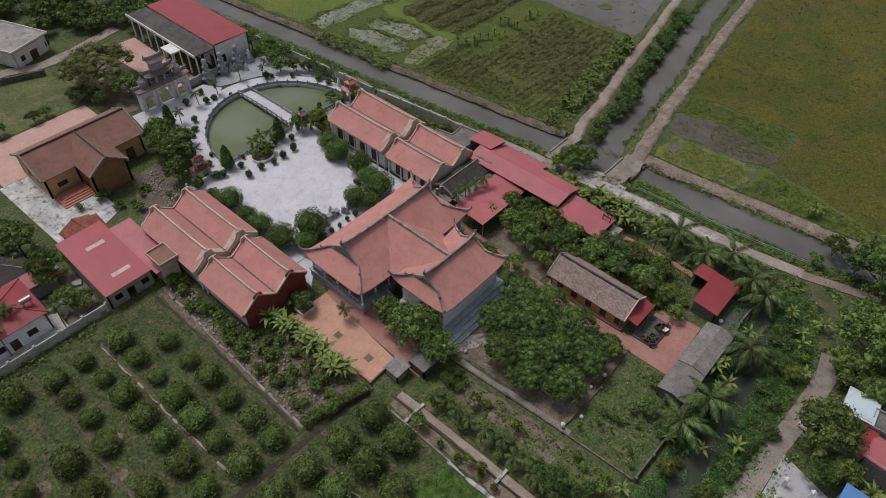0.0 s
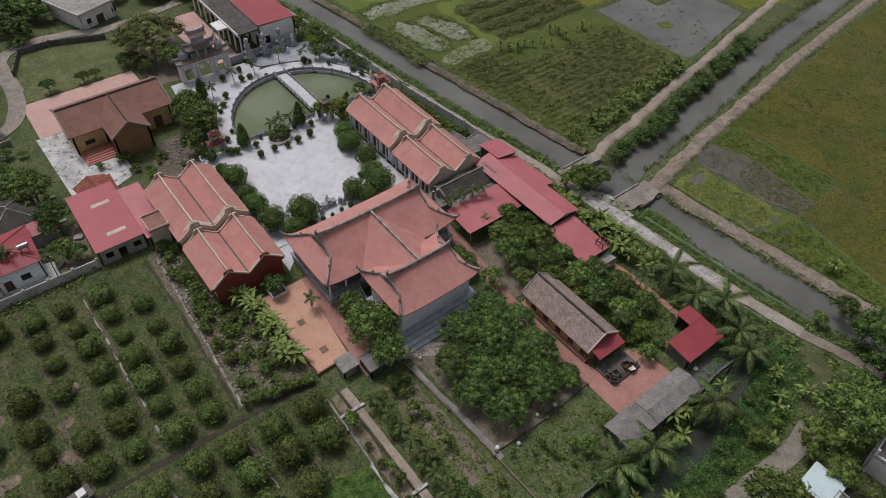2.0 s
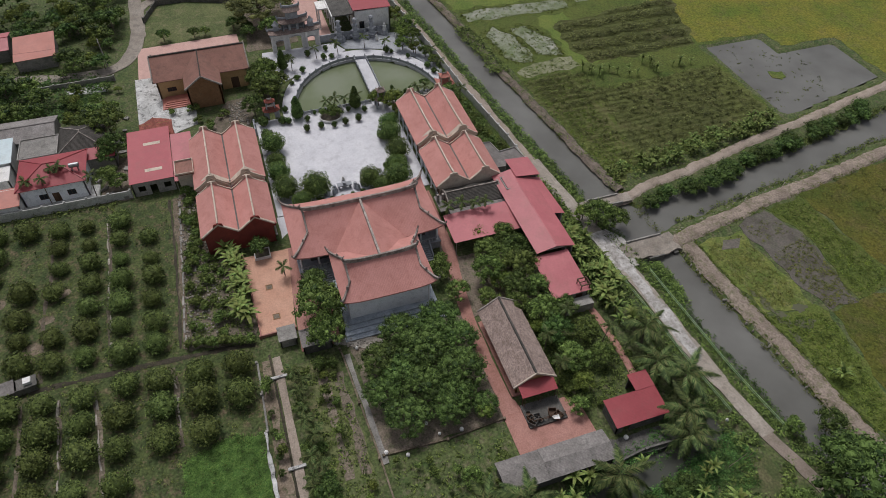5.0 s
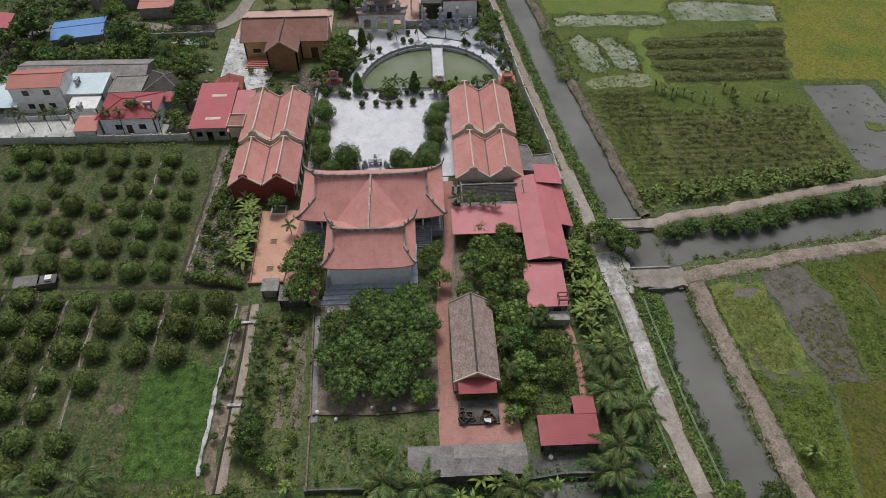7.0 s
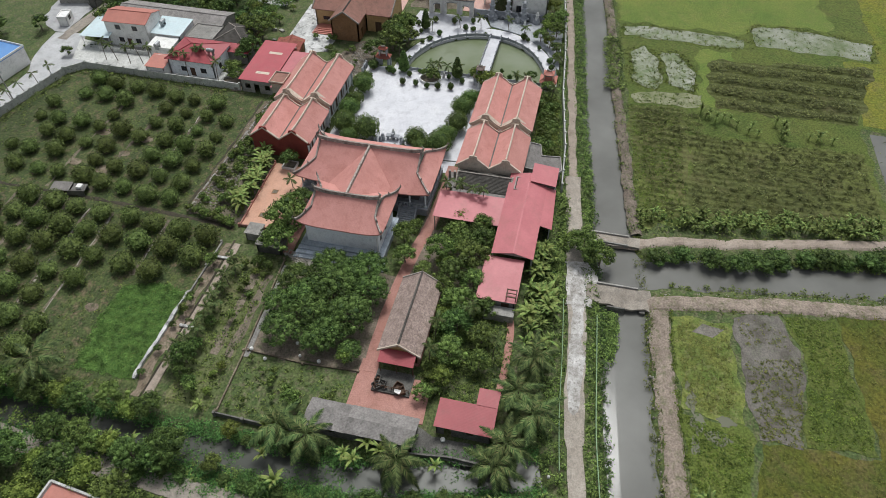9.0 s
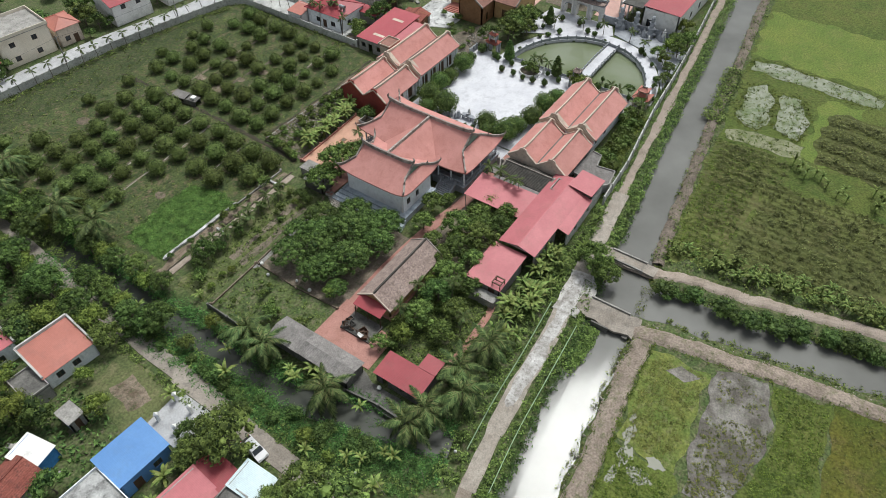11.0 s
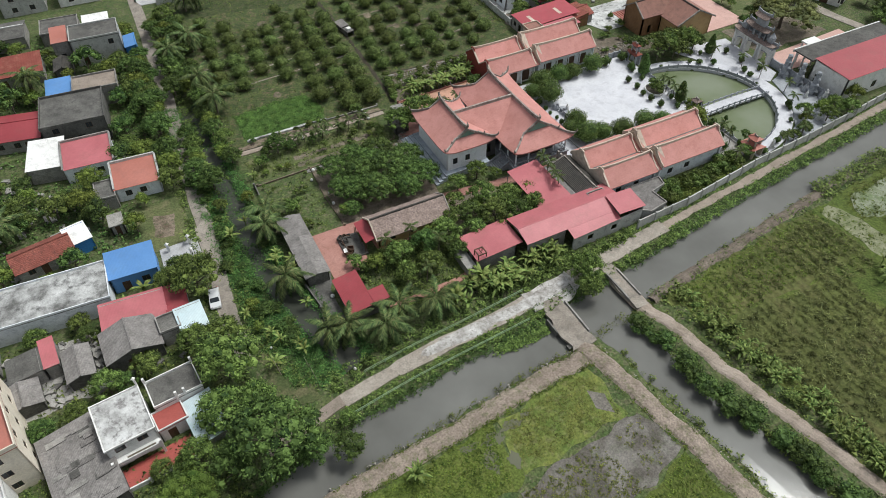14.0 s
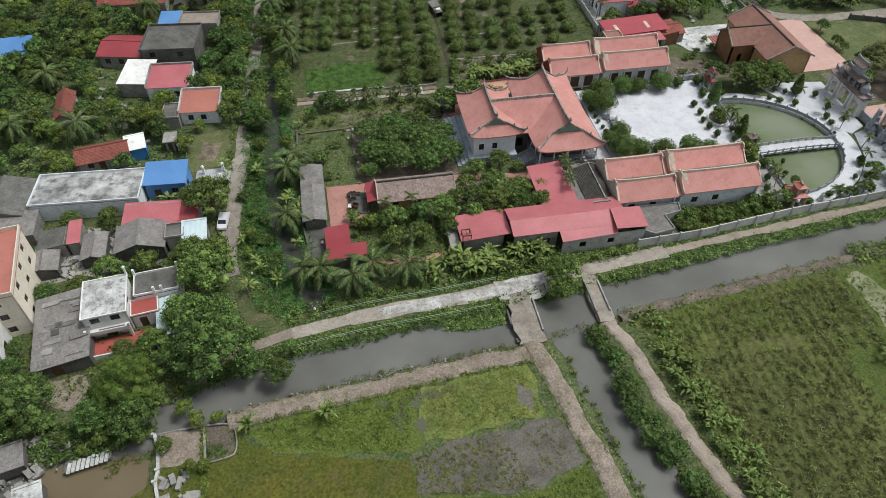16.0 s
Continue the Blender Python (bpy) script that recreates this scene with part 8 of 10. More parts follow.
# grove behind the rear hall
for x, y, s in ((-33.2, 51.5, 0.95), (-33.8, 57.5, 0.95), (-29.0, 47.6, 1.0), (-28.6, 53.2, 1.15), (-29.6, 59.0, 0.95), (-24.4, 46.6, 0.95), (-23.6, 51.8, 1.1), (-24.2, 57.6, 1.1), (-19.8, 48.6, 0.9), (-19.4, 54.4, 0.95), (-19.0, 59.3, 0.6), (-26.5, 50, 1.0), (-21.6, 55.5, 1.0), (-31.2, 55.2, 1.1)):
    BIG.put(x, y, s * 1.04, 0, 0.9, "trees of the grove", "dark green longan tree in the dense grove")
# trees near the halls and in the gardens
for x, y, s, k in ((-40.8, 41.4, 1.25, BROAD), (-36.4, 41.2, 1.0, BROAD), (-45.6, 41.6, 0.95, DARKT), (-48.6, 69.6, 0.75, PALE), (-42.4, 71.2, 0.85, BROAD), (-38.2, 69.2, 0.75, PALE), (-33.2, 69.8, 0.7, BROAD), (-47.8, 73.4, 0.7, BROAD), (-28.6, 70.8, 0.6, PALE), (-57.5, 34.4, 0.58, DARKT), (-43.2, 60.8, 0.7, BROAD), (-38.4, 62.2, 0.62, BROAD), (-46.5, 62.0, 0.4, BROAD), (-46.6, 72.8, 0.62, DARKT), (-44.6, 69.4, 0.8, BROAD), (-44.0, 74.0, 0.75, DARKT), (-40.4, 67.8, 0.9, BROAD), (-40.0, 73.0, 0.9, BROAD), (-36.4, 70.8, 0.85, DARKT), (-35.6, 66.2, 0.6, BROAD), (-35.4, 74.2, 0.7, BROAD), (-30.6, 72.8, 0.85, BROAD), (-30.8, 77.0, 0.6, DARKT), (-26.6, 73.4, 0.85, DARKT), (-25.4, 77.4, 0.75, BROAD), (-21.6, 73.6, 0.8, BROAD), (-21.0, 77.8, 0.6, BROAD), (-17.4, 73.4, 0.65, PALE), (-14.6, 71.2, 0.45, BROAD), (-17.8, 58.8, 0.5, PALE), (-9.6, 54.0, 0.5, BROAD), (-10.6, 58.6, 0.4, BROAD), (-46.4, 90.4, 1.0, BROAD), (-45.2, 93.2, 0.75, BROAD), (-48.4, 88.6, 0.6, PALE)):
    k.put(x, y, s, -0.3 if y > 90 else 0)
for x, y, k in ((-12.6, 36.6, 0.62), (-15.2, 36.9, 0.4), (-19.6, 37.0, 0.3), (-10.4, 37.2, 0.42), (-32.2, 39.0, 0.36), (-32.0, 41.0, 0.3), (-9.2, 38.8, 0.36), (-27.0, 31.6, 0.16), (-23.9, 31.6, 0.2), (-20.3, 31.7, 0.17), (-18.0, 31.6, 0.19), (-13.5, 31.6, 0.2), (-9.3, 31.3, 0.2)):
    DARKT.put(x, y, k, 0, 1.2, "trees of the kitchen garden", "thin dark garden tree beside the walk")
for x, y, k in ((-12.9, 42.0, 0.3), (-11.4, 41.4, 0.24), (-8.6, 42.0, 0.3), (-30.6, 39.6, 0.26)):
    PALE.put(x, y, k, 0, 1.0, "trees of the kitchen garden", "bright green young tree in the kitchen garden")
rng = random.Random(8)
for k in range(12):
    x = rng.uniform(-33.5, -7)
    SAPLING.put(x, rng.choice((32.0, 35.0, 35.4, 39.6)) + rng.uniform(-0.5, 0.5), rng.uniform(0.5, 0.95), 0, 1.0, "young trees of the kitchen garden")
for k in range(16):
    x, y = rng.uniform(-15.2, -11.0), rng.uniform(45.5, 60.5)
    SAPLING.put(x + rng.choice((0, 4)), y, rng.uniform(0.35, 0.6), 0, 1.0, "young trees of the garden plot")

# temple court
for x, y, s in ((-84.0, 40.6, 0.92), (-79.0, 40.4, 0.72), (-75.2, 40.4, 0.9), (-70.2, 41.0, 0.95), (-69.0, 46.0, 1.02), (-66.8, 43.2, 0.75), (-68.8, 56.0, 0.8), (-67.8, 60.8, 1.05), (-71.2, 61.6, 0.85), (-75.0, 62.9, 0.95), (-80.6, 62.8, 0.9), (-84.6, 63.6, 0.75), (-66.6, 57.6, 0.7)):
    CLIP.put(x, y, s * 1.02, 0.12, 1.0, "ornamental trees of the court")
for x, y, s, k in ((-109.0, 42.6, 1.0, BROAD), (-101.4, 42.0, 1.05, BROAD), (-97.2, 38.8, 0.85, DARKT), (-106.0, 41.0, 0.9, BROAD), (-92.6, 63.6, 0.8, PALE), (-90.6, 66.4, 0.85, PALE), (-88.0, 66.8, 0.6, PALE), (-103.0, 42.4, 0.95, BROAD), (-105.4, 44.6, 0.8, BROAD), (-110.6, 43.6, 0.75, DARKT), (-112.6, 74.6, 0.6, BROAD), (-116.6, 75.6, 0.75, PALE), (-115.6, 78.0, 0.65, BROAD), (-110.2, 77.0, 0.6, PALE), (-119.6, 76.0, 0.7, BROAD), (-108.0, 78.8, 0.5, DARKT), (-104.6, 79.6, 0.45, BROAD), (-96.4, 74.8, 0.4, DARKT), (-92.4, 78.8, 0.5, BROAD), (-136.4, 45.6, 2.35, GREAT), (-128.6, 41.6, 0.6, DARKT), (-133.4, 22.6, 0.55, DARKT), (-133.0, 29.4, 0.5, DARKT), (-133.4, 32.0, 0.4, BROAD), (-133.6, 38.6, 0.65, DARKT), (-127.0, 47.0, 0.9, BROAD), (-135, 41, 0.5, DARKT), (-131.4, 41.6, 0.5, DARKT), (-124.8, 76.2, 0.9, PALE), (-121, 78.4, 0.7, BROAD), (-91.4, 11.8, 0.9, DARKT), (-89.6, 10.6, 0.7, DARKT), (-82.0, 12.6, 0.6, BROAD), (-76.0, 24.0, 0.4, BROAD)):
    k.put(x, y, s, 0, 0.66 if k is GREAT else 1.0)
for x, y in ((-93.4, 46.9), (-93.4, 58.9), (-112.6, 47.0)):
    CYPRESS.put(x, y, 1.25, 0.12, 0.9, "cypresses of the court")
for x, y, s in ((-88.5, 47.9, 1.15), (-88.6, 50.8, 1.1), (-88.2, 53.4, 1.0), (-88.4, 55.7, 1.1), (-88.7, 58.5, 1.15), (-92.0, 44.8, 1.1), (-91.8, 48.6, 1.0), (-93.6, 50.4, 0.7), (-92.6, 57.2, 0.9), (-91.6, 60.4, 1.0), (-92.2, 67.6, 0.9), (-90.0, 69.8, 0.8), (-66.6, 48.4, 0.8), (-66.8, 54.0, 0.8), (-66.6, 50.2, 0.7), (-66.9, 52.2, 0.7), (-116.2, 48.6, 1.1), (-116.4, 53.2, 1.1), (-117.6, 57.6, 1.0), (-113.8, 45.0, 0.9), (-110.4, 46.4, 0.8), (-108.4, 45.4, 0.9)):
    POTTED.put(x, y, s * 0.72, 0.14, 1.3, "ornamental shrubs on the paving")


# palms
def frond_mesh(seed, length, droop, leaflets, leaf, width):
    rng = random.Random(seed)
    g, quads = Geo(), []
    pts = [Vector((length * t, 0, length * (0.42 * t - droop * t * t))) for t in [i / 10 for i in range(11)]]
    g.tube(pts[::2], [0.05, 0.045, 0.035, 0.025, 0.018, 0.008], 4)
    for k in range(leaflets):
        t = 0.14 + 0.86 * k / leaflets
        i = min(9, int(t * 10))
        p = pts[i].lerp(pts[i + 1], t * 10 - i)
        d = (pts[i + 1] - pts[i]).normalized()
        l = leaf * math.sin(math.pi * (0.12 + 0.86 * t)) * rng.uniform(0.85, 1.1) + 0.1
        for s in (-1, 1):
            tip = p + d * l * 0.6 + Vector((0, s * l * 0.72, -l * rng.uniform(0.25, 0.6)))
            g.face([p - d * width, p + d * width, tip])
    return g


FROND = [frond_mesh(i, 4.2, 0.6 + 0.16 * i, 34, 0.95, 0.1).mesh("frond", LEAF_PALM) for i in range(3)]
SMALL_FROND = [frond_mesh(9 + i, 1.35, 0.6, 14, 0.5, 0.06).mesh("frond", LEAF_PALM) for i in range(2)]


def palm(x, y, height, fronds, size, kind, label, group, seed):
    rng = random.Random(seed)
    p = thing(kind, label, "palm tree", x, y, 0, rng.uniform(0, 360), group)
    lx, ly = rng.uniform(-0.6, 0.6), rng.uniform(-0.6, 0.6)
    r = 0.17 if size > 0.8 else 0.07
    part("trunk", Geo().tube([(0, 0, -0.2), (lx * 0.3, ly * 0.3, height * 0.4), (lx * 0.7, ly * 0.7, height * 0.75), (lx, ly, height)], [r * 1.3, r, r * 0.9, r * 0.8], 8), BARK, p)
    for k in range(fronds):
        f = part("frond", rng.choice(FROND if size > 0.8 else SMALL_FROND), None, p)
        f.matrix_basis = pose(lx, ly, height - 0.05, 0, -38 + 84 * k / fronds + rng.uniform(-7, 7), 137.5 * k + rng.uniform(-12, 12)) @ Matrix.Scale(size * rng.uniform(0.85, 1.1) if size > 0.8 else rng.uniform(0.85, 1.15), 4)


for k, (x, y, h) in enumerate(((-22.0, 85.2, 3.6), (-17.3, 84.2, 3.3), (-9.0, 83.8, 3.4), (-13.4, 86.2, 3.6), (-6.4, 82.4, 2.6), (-3.5, 70.4, 3.6), (-3.2, 59.2, 4.2), (-4.6, 54.0, 3.0), (-5.6, 17.8, 4.8), (-4.6, 9.9, 4.8), (-1.3, -4.3, 5.0), (-6.7, -9.0, 4.8), (-9.6, -29.0, 4.4), (-12.6, -29.6, 4.4), (27.5, -4, 6), (36, 40, 5.0), (44, 22, 5.5), (47, 40, 5.5))):
    palm(x, y, h, 15, 1.0, "coconut_palm", "coconut palm with long drooping fronds", "coconut palms", 100 + k)
for k, (x, y, h) in enumerate(((-53.7, 65.2, 5.2), (-53.6, 67.9, 5.4), (-53.7, 70.3, 5.0), (-53.7, 72.4, 5.4), (-24.6, 70.6, 4.6), (-20.2, 70.8, 4.2), (-28.0, 75.0, 5), (-51.6, 37.4, 2.6), (-84.6, 2.0, 5.6), (-83.6, 4.4, 5.8), (-82.4, -2.0, 5.2), (-81.2, 1.0, 5.5), (-80.4, 8.6, 5.0), (-83.2, -9.0, 4.6), (-83.6, -11.4, 5.0), (-83.0, -14.2, 4.8), (-83.4, -17.6, 4.6), (-83.2, -20.4, 4.8), (-23.6, 79.4, 4.4), (-93.4, 52.4, 3.0), (-93.4, 54.6, 3.4), (-93.2, 57.2, 3.2), (-93.4, 59.6, 3.4), (-92.4, 72.2, 3.2), (-92.6, 74.6, 3.0), (-88.6, 79.8, 4.0), (-111.5, 48.8, 3.0), (-114.8, 55.0, 3.2), (-115.2, 60.0, 3.2), (-116.0, 66.4, 3.0), (-113.6, 70.4, 3.0), (-110.4, 76.6, 3.2), (-106.2, 79.6, 3.2), (-101.4, 80.4, 3.2), (-99.6, 44.0, 2.8), (-103.8, 44.6, 2.8))):
    palm(x, y, h, 8, 0.5, "areca_palm", "slender areca palm with a small crown", "areca palms", 300 + k)
for k, (x, y, h) in enumerate(((-31.0, 35.6, 2.6), (-29.4, 36.4, 2.2), (-27.4, 36.2, 2.8), (-25.2, 35.6, 2.2), (-23.4, 35.5, 3.0), (-21.8, 36.2, 2.4), (-20.2, 36.6, 3.0), (-18.4, 35.8, 2.4), (-17.0, 36.0, 2.8), (-15.5, 35.0, 2.4), (-13.8, 35.2, 2.6), (-11.2, 34.9, 2.2))):
    palm(x, y, h, 9, 0.5, "areca_palm", "young dark areca palm leaning over the garden walk", "areca palms of the kitchen garden", 700 + k)
for k in range(20):
    t = k / 19
    palm(-6 - 68 * t, -36.4 + 8.6 * t - 0.4 * math.sin(t * 9), 3.6, 6, 0.5, "areca_palm", "young areca palm along the orchard wall", "areca palms by the street", 500 + k)


# bananas
def banana_leaf(seed, length, width):
    rng = random.Random(seed)
    rows = []
    for i in range(6):
        t = i / 5
        w = width * (0.25 + math.sin(math.pi * min(1, 0.1 + t * 0.9)) * 0.8) * (0.25 if t == 1 else 1)
        x, z = length * t * 0.8, length * (0.75 * t - 0.8 * t * t)
        j = rng.uniform(-0.06, 0.06)
        rows.append([(x, -w, z - 0.12 * w + j), (x, 0, z), (x, w, z - 0.12 * w - j)])
    g = Geo()
    for a, b in zip(rows, rows[1:]):
        g.face([a[0], a[1], b[1], b[0]]).face([a[1], a[2], b[2], b[1]])
    return g


BLEAF = [banana_leaf(i, 2.3 + 0.2 * i, 0.2 + 0.025 * i).mesh("leaf", LEAF_BANANA) for i in range(3)]
BSTEM = Geo().tube([(0, 0, -0.1), (0.03, 0, 0.8), (0.0, 0.04, 1.5)], [0.13, 0.11, 0.07], 7).mesh("stem", LEAF_BANANA)


def banana_tuft(seed):
    """The whole crown of a banana plant seen from afar."""
    rng, g = random.Random(seed), Geo()
    for k in range(8):
        m = pose(0, 0, 1.4, 0, rng.uniform(-52, 0), 45 * k + rng.uniform(-20, 20)) @ Matrix.Scale(rng.uniform(0.75, 1.1), 4)
        leaf, n = banana_leaf(seed * 9 + k, 2.4, 0.21), len(g.v)
        g.v += [tuple(m @ Vector(v)) for v in leaf.v]
        g.f += [tuple(n + i for i in f) for f in leaf.f]
    return g


BTUFT = [banana_tuft(i + 1).mesh("foliage", LEAF_BANANA) for i in range(5)]


def banana(x, y, size, rng, group="banana plants"):
    b = thing("banana_plant", "banana plant with broad arching yellow-green leaves", "banana plant", x, y, 0, rng.uniform(0, 360), group)
    b.scale = (size, size, size)
    part("stem", BSTEM, None, b)
    if y > 96 or x < -100 or (y > 82 and int(x * 10) % 2):
        part("foliage", rng.choice(BTUFT), None, b)
        return
    n = rng.choice((7, 8, 9))
    for k in range(n):
        f = part("leaf", rng.choice(BLEAF), None, b)
        f.matrix_basis = pose(0, 0, 1.4, 0, rng.uniform(-52, 0), 360 * k / n + rng.uniform(-20, 20)) @ Matrix.Scale(rng.uniform(0.75, 1.1), 4)


rng = random.Random(21)
for x, y, _ in along(31, [(-56.4, 98.6), (-57.6, 106), (-58.8, 116), (-60.6, 126), (-62.6, 139)], 90, -1.4, 2.6):
    banana(x, y, rng.uniform(0.45, 0.9), rng, "banana row beside the path")
for x, y, _ in strew(32, [(-60, 28.6), (-57, 29.6), (-48, 29.2), (-43.5, 29.6), (-43.5, 31), (-57.4, 30.9)], 36) + strew(33, [(-47.5, 83.4), (-36, 82.9), (-30, 82.9), (-24, 83.6), (-24, 87.4), (-46, 86.6)], 44) + strew(34, [(-92, 108.5), (-92.4, 138), (-86, 138), (-86, 109)], 20):
    banana(x, y, rng.uniform(0.55, 0.95) if y > 100 else rng.uniform(0.75, 1.2), rng)
for x, y in ((-3.9, 63.4), (-3.2, 65.0), (-1.3, 82.4), (-1.6, 83.6), (1.8, 78.6), (3.0, 84.0), (1.0, 80.4), (4.2, 73.5), (8.4, 52.4), (9.4, 63.0), (12.0, 61.8), (13.4, 62.6), (-5.6, 54.6), (-5.2, 52.0), (0.8, 36.2), (1.4, 33.4), (-6.2, 42.0), (-5.8, 66.2), (-5.2, 68.0), (-4.8, 75.4), (-1.4, 53.4), (1.8, 56.4), (-8.4, 107.8), (-7.6, 108.6), (2.6, 108.6), (20, 62.5), (17, 61.5), (45, 12), (47, 15), (42, 44), (44, 47), (36, 16), (46, 34)):
    banana(x, y, rng.uniform(0.7, 1.05), rng)


# village trees
def village_trees(seed, poly, n, kinds, lo, hi, gap=1.4):
    rng, done, tries = random.Random(seed), [], 0
    lanes = [spline(l, 2.0) for l in (LANE_LINE, BACK_ROAD, ROAD_LINE)]
    water = [spline(l, 2.0) for l in (CANAL_LINE, STREAM_LINE)]
    while len(done) < n and tries < n * 40:
        tries += 1
        xs, ys = [p[0] for p in poly], [p[1] for p in poly]
        x, y, s = rng.uniform(min(xs), max(xs)), rng.uniform(min(ys), max(ys)), rng.uniform(lo, hi)
        if not in_poly(x, y, poly):
            continue
        r = 2.6 * s
        if any(a - r * 0.75 < x < b + r * 0.75 and c - r * 0.75 < y < d + r * 0.75 for a, b, c, d in FOOTPRINTS):
            continue
        if any((p - Vector((x, y))).length < (1.8 + r * 0.6 if seed != 3 else 1.9) for l in lanes for p in l) or any((p - Vector((x, y))).length < 2.2 for l in water for p in l):
            continue
        if any(math.hypot(x - a, y - b) < gap * (s + c) for a, b, c in done):
            continue
        done.append((x, y, s))
        rng.choice(kinds).put(x, y, s, 0, rng.uniform(0.85, 1.1), "village trees")


village_trees(1, [(8, -30), (62, -40), (66, 60), (52, 66), (40, 54), (20, 52), (8.5, 38)], 175, [BROAD, FAR_DARK, FAR_DARK, FAR, PALE, PALE], 0.5, 1.05, 1.2)
village_trees(2, [(8.5, 58), (14, 62), (40, 64), (46, 100), (34, 108), (14, 104), (9, 90)], 30, [BROAD, DARKT, BROAD], 0.45, 0.8)
village_trees(3, [(-4.6, -24), (7.0, -24), (8.0, 10), (7.6, 38), (0.5, 44), (-4.2, 40)], 70, [DARKT, BROAD, DARKT, PALE], 0.55, 0.95, 1.1)
village_trees(4, [(-84, -24), (-160, -60), (-165, 14), (-126, 10), (-122, -28), (-106, 8), (-98, 14)], 60, [FAR, FAR_DARK, PALE], 0.5, 1.0)
village_trees(5, [(-140, -6), (-128, 10), (-150, 14), (-152, -10)], 14, [FAR, FAR_DARK], 0.5, 0.9)
village_trees(6, [(-155, 44), (-158, 20), (-190, 10), (-192, 70), (-152, 70)], 60, [FAR_DARK, FAR], 0.7, 1.1)
village_trees(7, [(-96, -72), (-2, -72), (-2, -42), (-96, -38)], 44, [FAR_DARK, FAR], 0.6, 1.0)
village_trees(8, [(-115.5, -4), (-107, -4), (-106, 13), (-117, 13)], 12, [PALE, BROAD], 0.3, 0.55)
for x, y, s, k in ((9.2, 82.6, 1.45, BROAD), (6.9, 89.4, 0.9, BROAD), (6.6, 97.2, 1.95, BIG), (2.6, 99.8, 0.8, DARKT), (18.4, 100.6, 1.5, FERN), (16.0, 93.6, 0.85, BROAD), (17.2, 106.4, 1.1, DARKT), (22.4, 104.4, 0.9, DARKT), (-1.6, 101.4, 0.75, DARKT), (8.0, 77.4, 0.95, BROAD), (9.4, 65.0, 1.3, BROAD), (32.0, 102.2, 1.6, BIG), (11.6, 89.6, 1.1, BROAD), (12.2, 97.6, 1.05, DARKT), (9.4, 106.4, 0.5, PALE), (6.8, 106.4, 0.35, PALE), (2.9, 72.4, 0.55, PALE), (3.0, 76.4, 0.4, PALE), (-3.6, 48.0, 0.5, PALE), (1.4, 47.6, 0.45, BROAD), (1.0, 41.6, 0.9, DARKT), (13.4, 109.6, 0.4, BROAD), (8.0, 113.2, 0.4, PALE), (-4.0, 35.6, 0.7, DARKT), (-3.2, 97.0, 0.45, BROAD), (40.0, 100.4, 1.1, DARKT), (36.6, 98.0, 0.8, BROAD)):
    k.put(x, y, s, -0.2 if y > 100 else 0)

# shrubs between path and branch canal, and beside the halls
rng = random.Random(77)
for x, y, _ in along(41, [(-49.4, 101), (-51.4, 110), (-53.2, 120), (-55.4, 130), (-57.8, 142), (-62, 160)], 100, -2.9, -0.5):
    if math.sin(y * 0.74) + 0.6 * math.sin(y * 1.9 + 1) > -0.75:
        BANKSHRUB.put(x, y, rng.uniform(0.7, 1.9), -0.5, 0.85, "bank shrubs")
for x, y, _ in along(48, [(-56.6, 99.5), (-57.8, 106), (-59.0, 116), (-60.8, 126), (-62.8, 139)], 14, -1.6, 2.6):
    SHRUB.put(x, y, rng.uniform(0.6, 1.2), 0, 0.8, "shrubs beside the path", "leafy shrub among the banana plants")
for x, y, _ in along(42, [(-70.4, 81.0), (-78, 80.2), (-90, 79.4)], 46, -1.8, 1.8):
    SHRUB.put(x, y, rng.uniform(0.8, 1.4), 0, 1.0, "shrubs behind the side hall")
for x, y, _ in strew(43, [(-75, 23), (-60, 22.8), (-60, 25.4), (-76, 25.4)], 16) + strew(44, [(-62, 23), (-42, 22.6), (-42, 29), (-60, 28)], 44) + [(-41.9 + 0.19 * k, 22 + 0.95 * k, 0) for k in range(10)] + strew(45, [(-34, 34.4), (-34, 41.5), (-8, 42.5), (-8, 36.4)], 7) + strew(46, [(-31, 75), (-14, 75), (-14, 72), (-20, 70.4), (-31, 70.6)], 26) + strew(47, [(-103, 21), (-96, 28), (-90, 36), (-96, 37), (-102, 35)], 14):
    SHRUB.put(x, y, rng.uniform(0.5, 1.1), 0, 1.0, "garden shrubs")

for x, y, _ in along(49, [(-0.4, 38), (-0.7, 50), (-0.9, 62), (-3.2, 73), (-5.6, 82)], 30, -5.4, -2.6):
    BANKSHRUB.put(x, y, rng.uniform(0.7, 1.3), -0.1, 0.8, "shrubs of the stream bank", "dense dark shrub on the stream bank")
for x, y, _ in along(50, [(-0.4, 40), (-0.7, 50), (-0.9, 62), (-3.0, 70)], 12, 2.2, 3.4):
    BANKSHRUB.put(x, y, rng.uniform(0.6, 1.0), -0.1, 0.8, "shrubs of the stream bank", "dense dark shrub on the stream bank")

# low growth that nobody could count
def growth(name, label, geo, mat):
    return single(name, geo, mat, label, "undergrowth", "", "stuff")


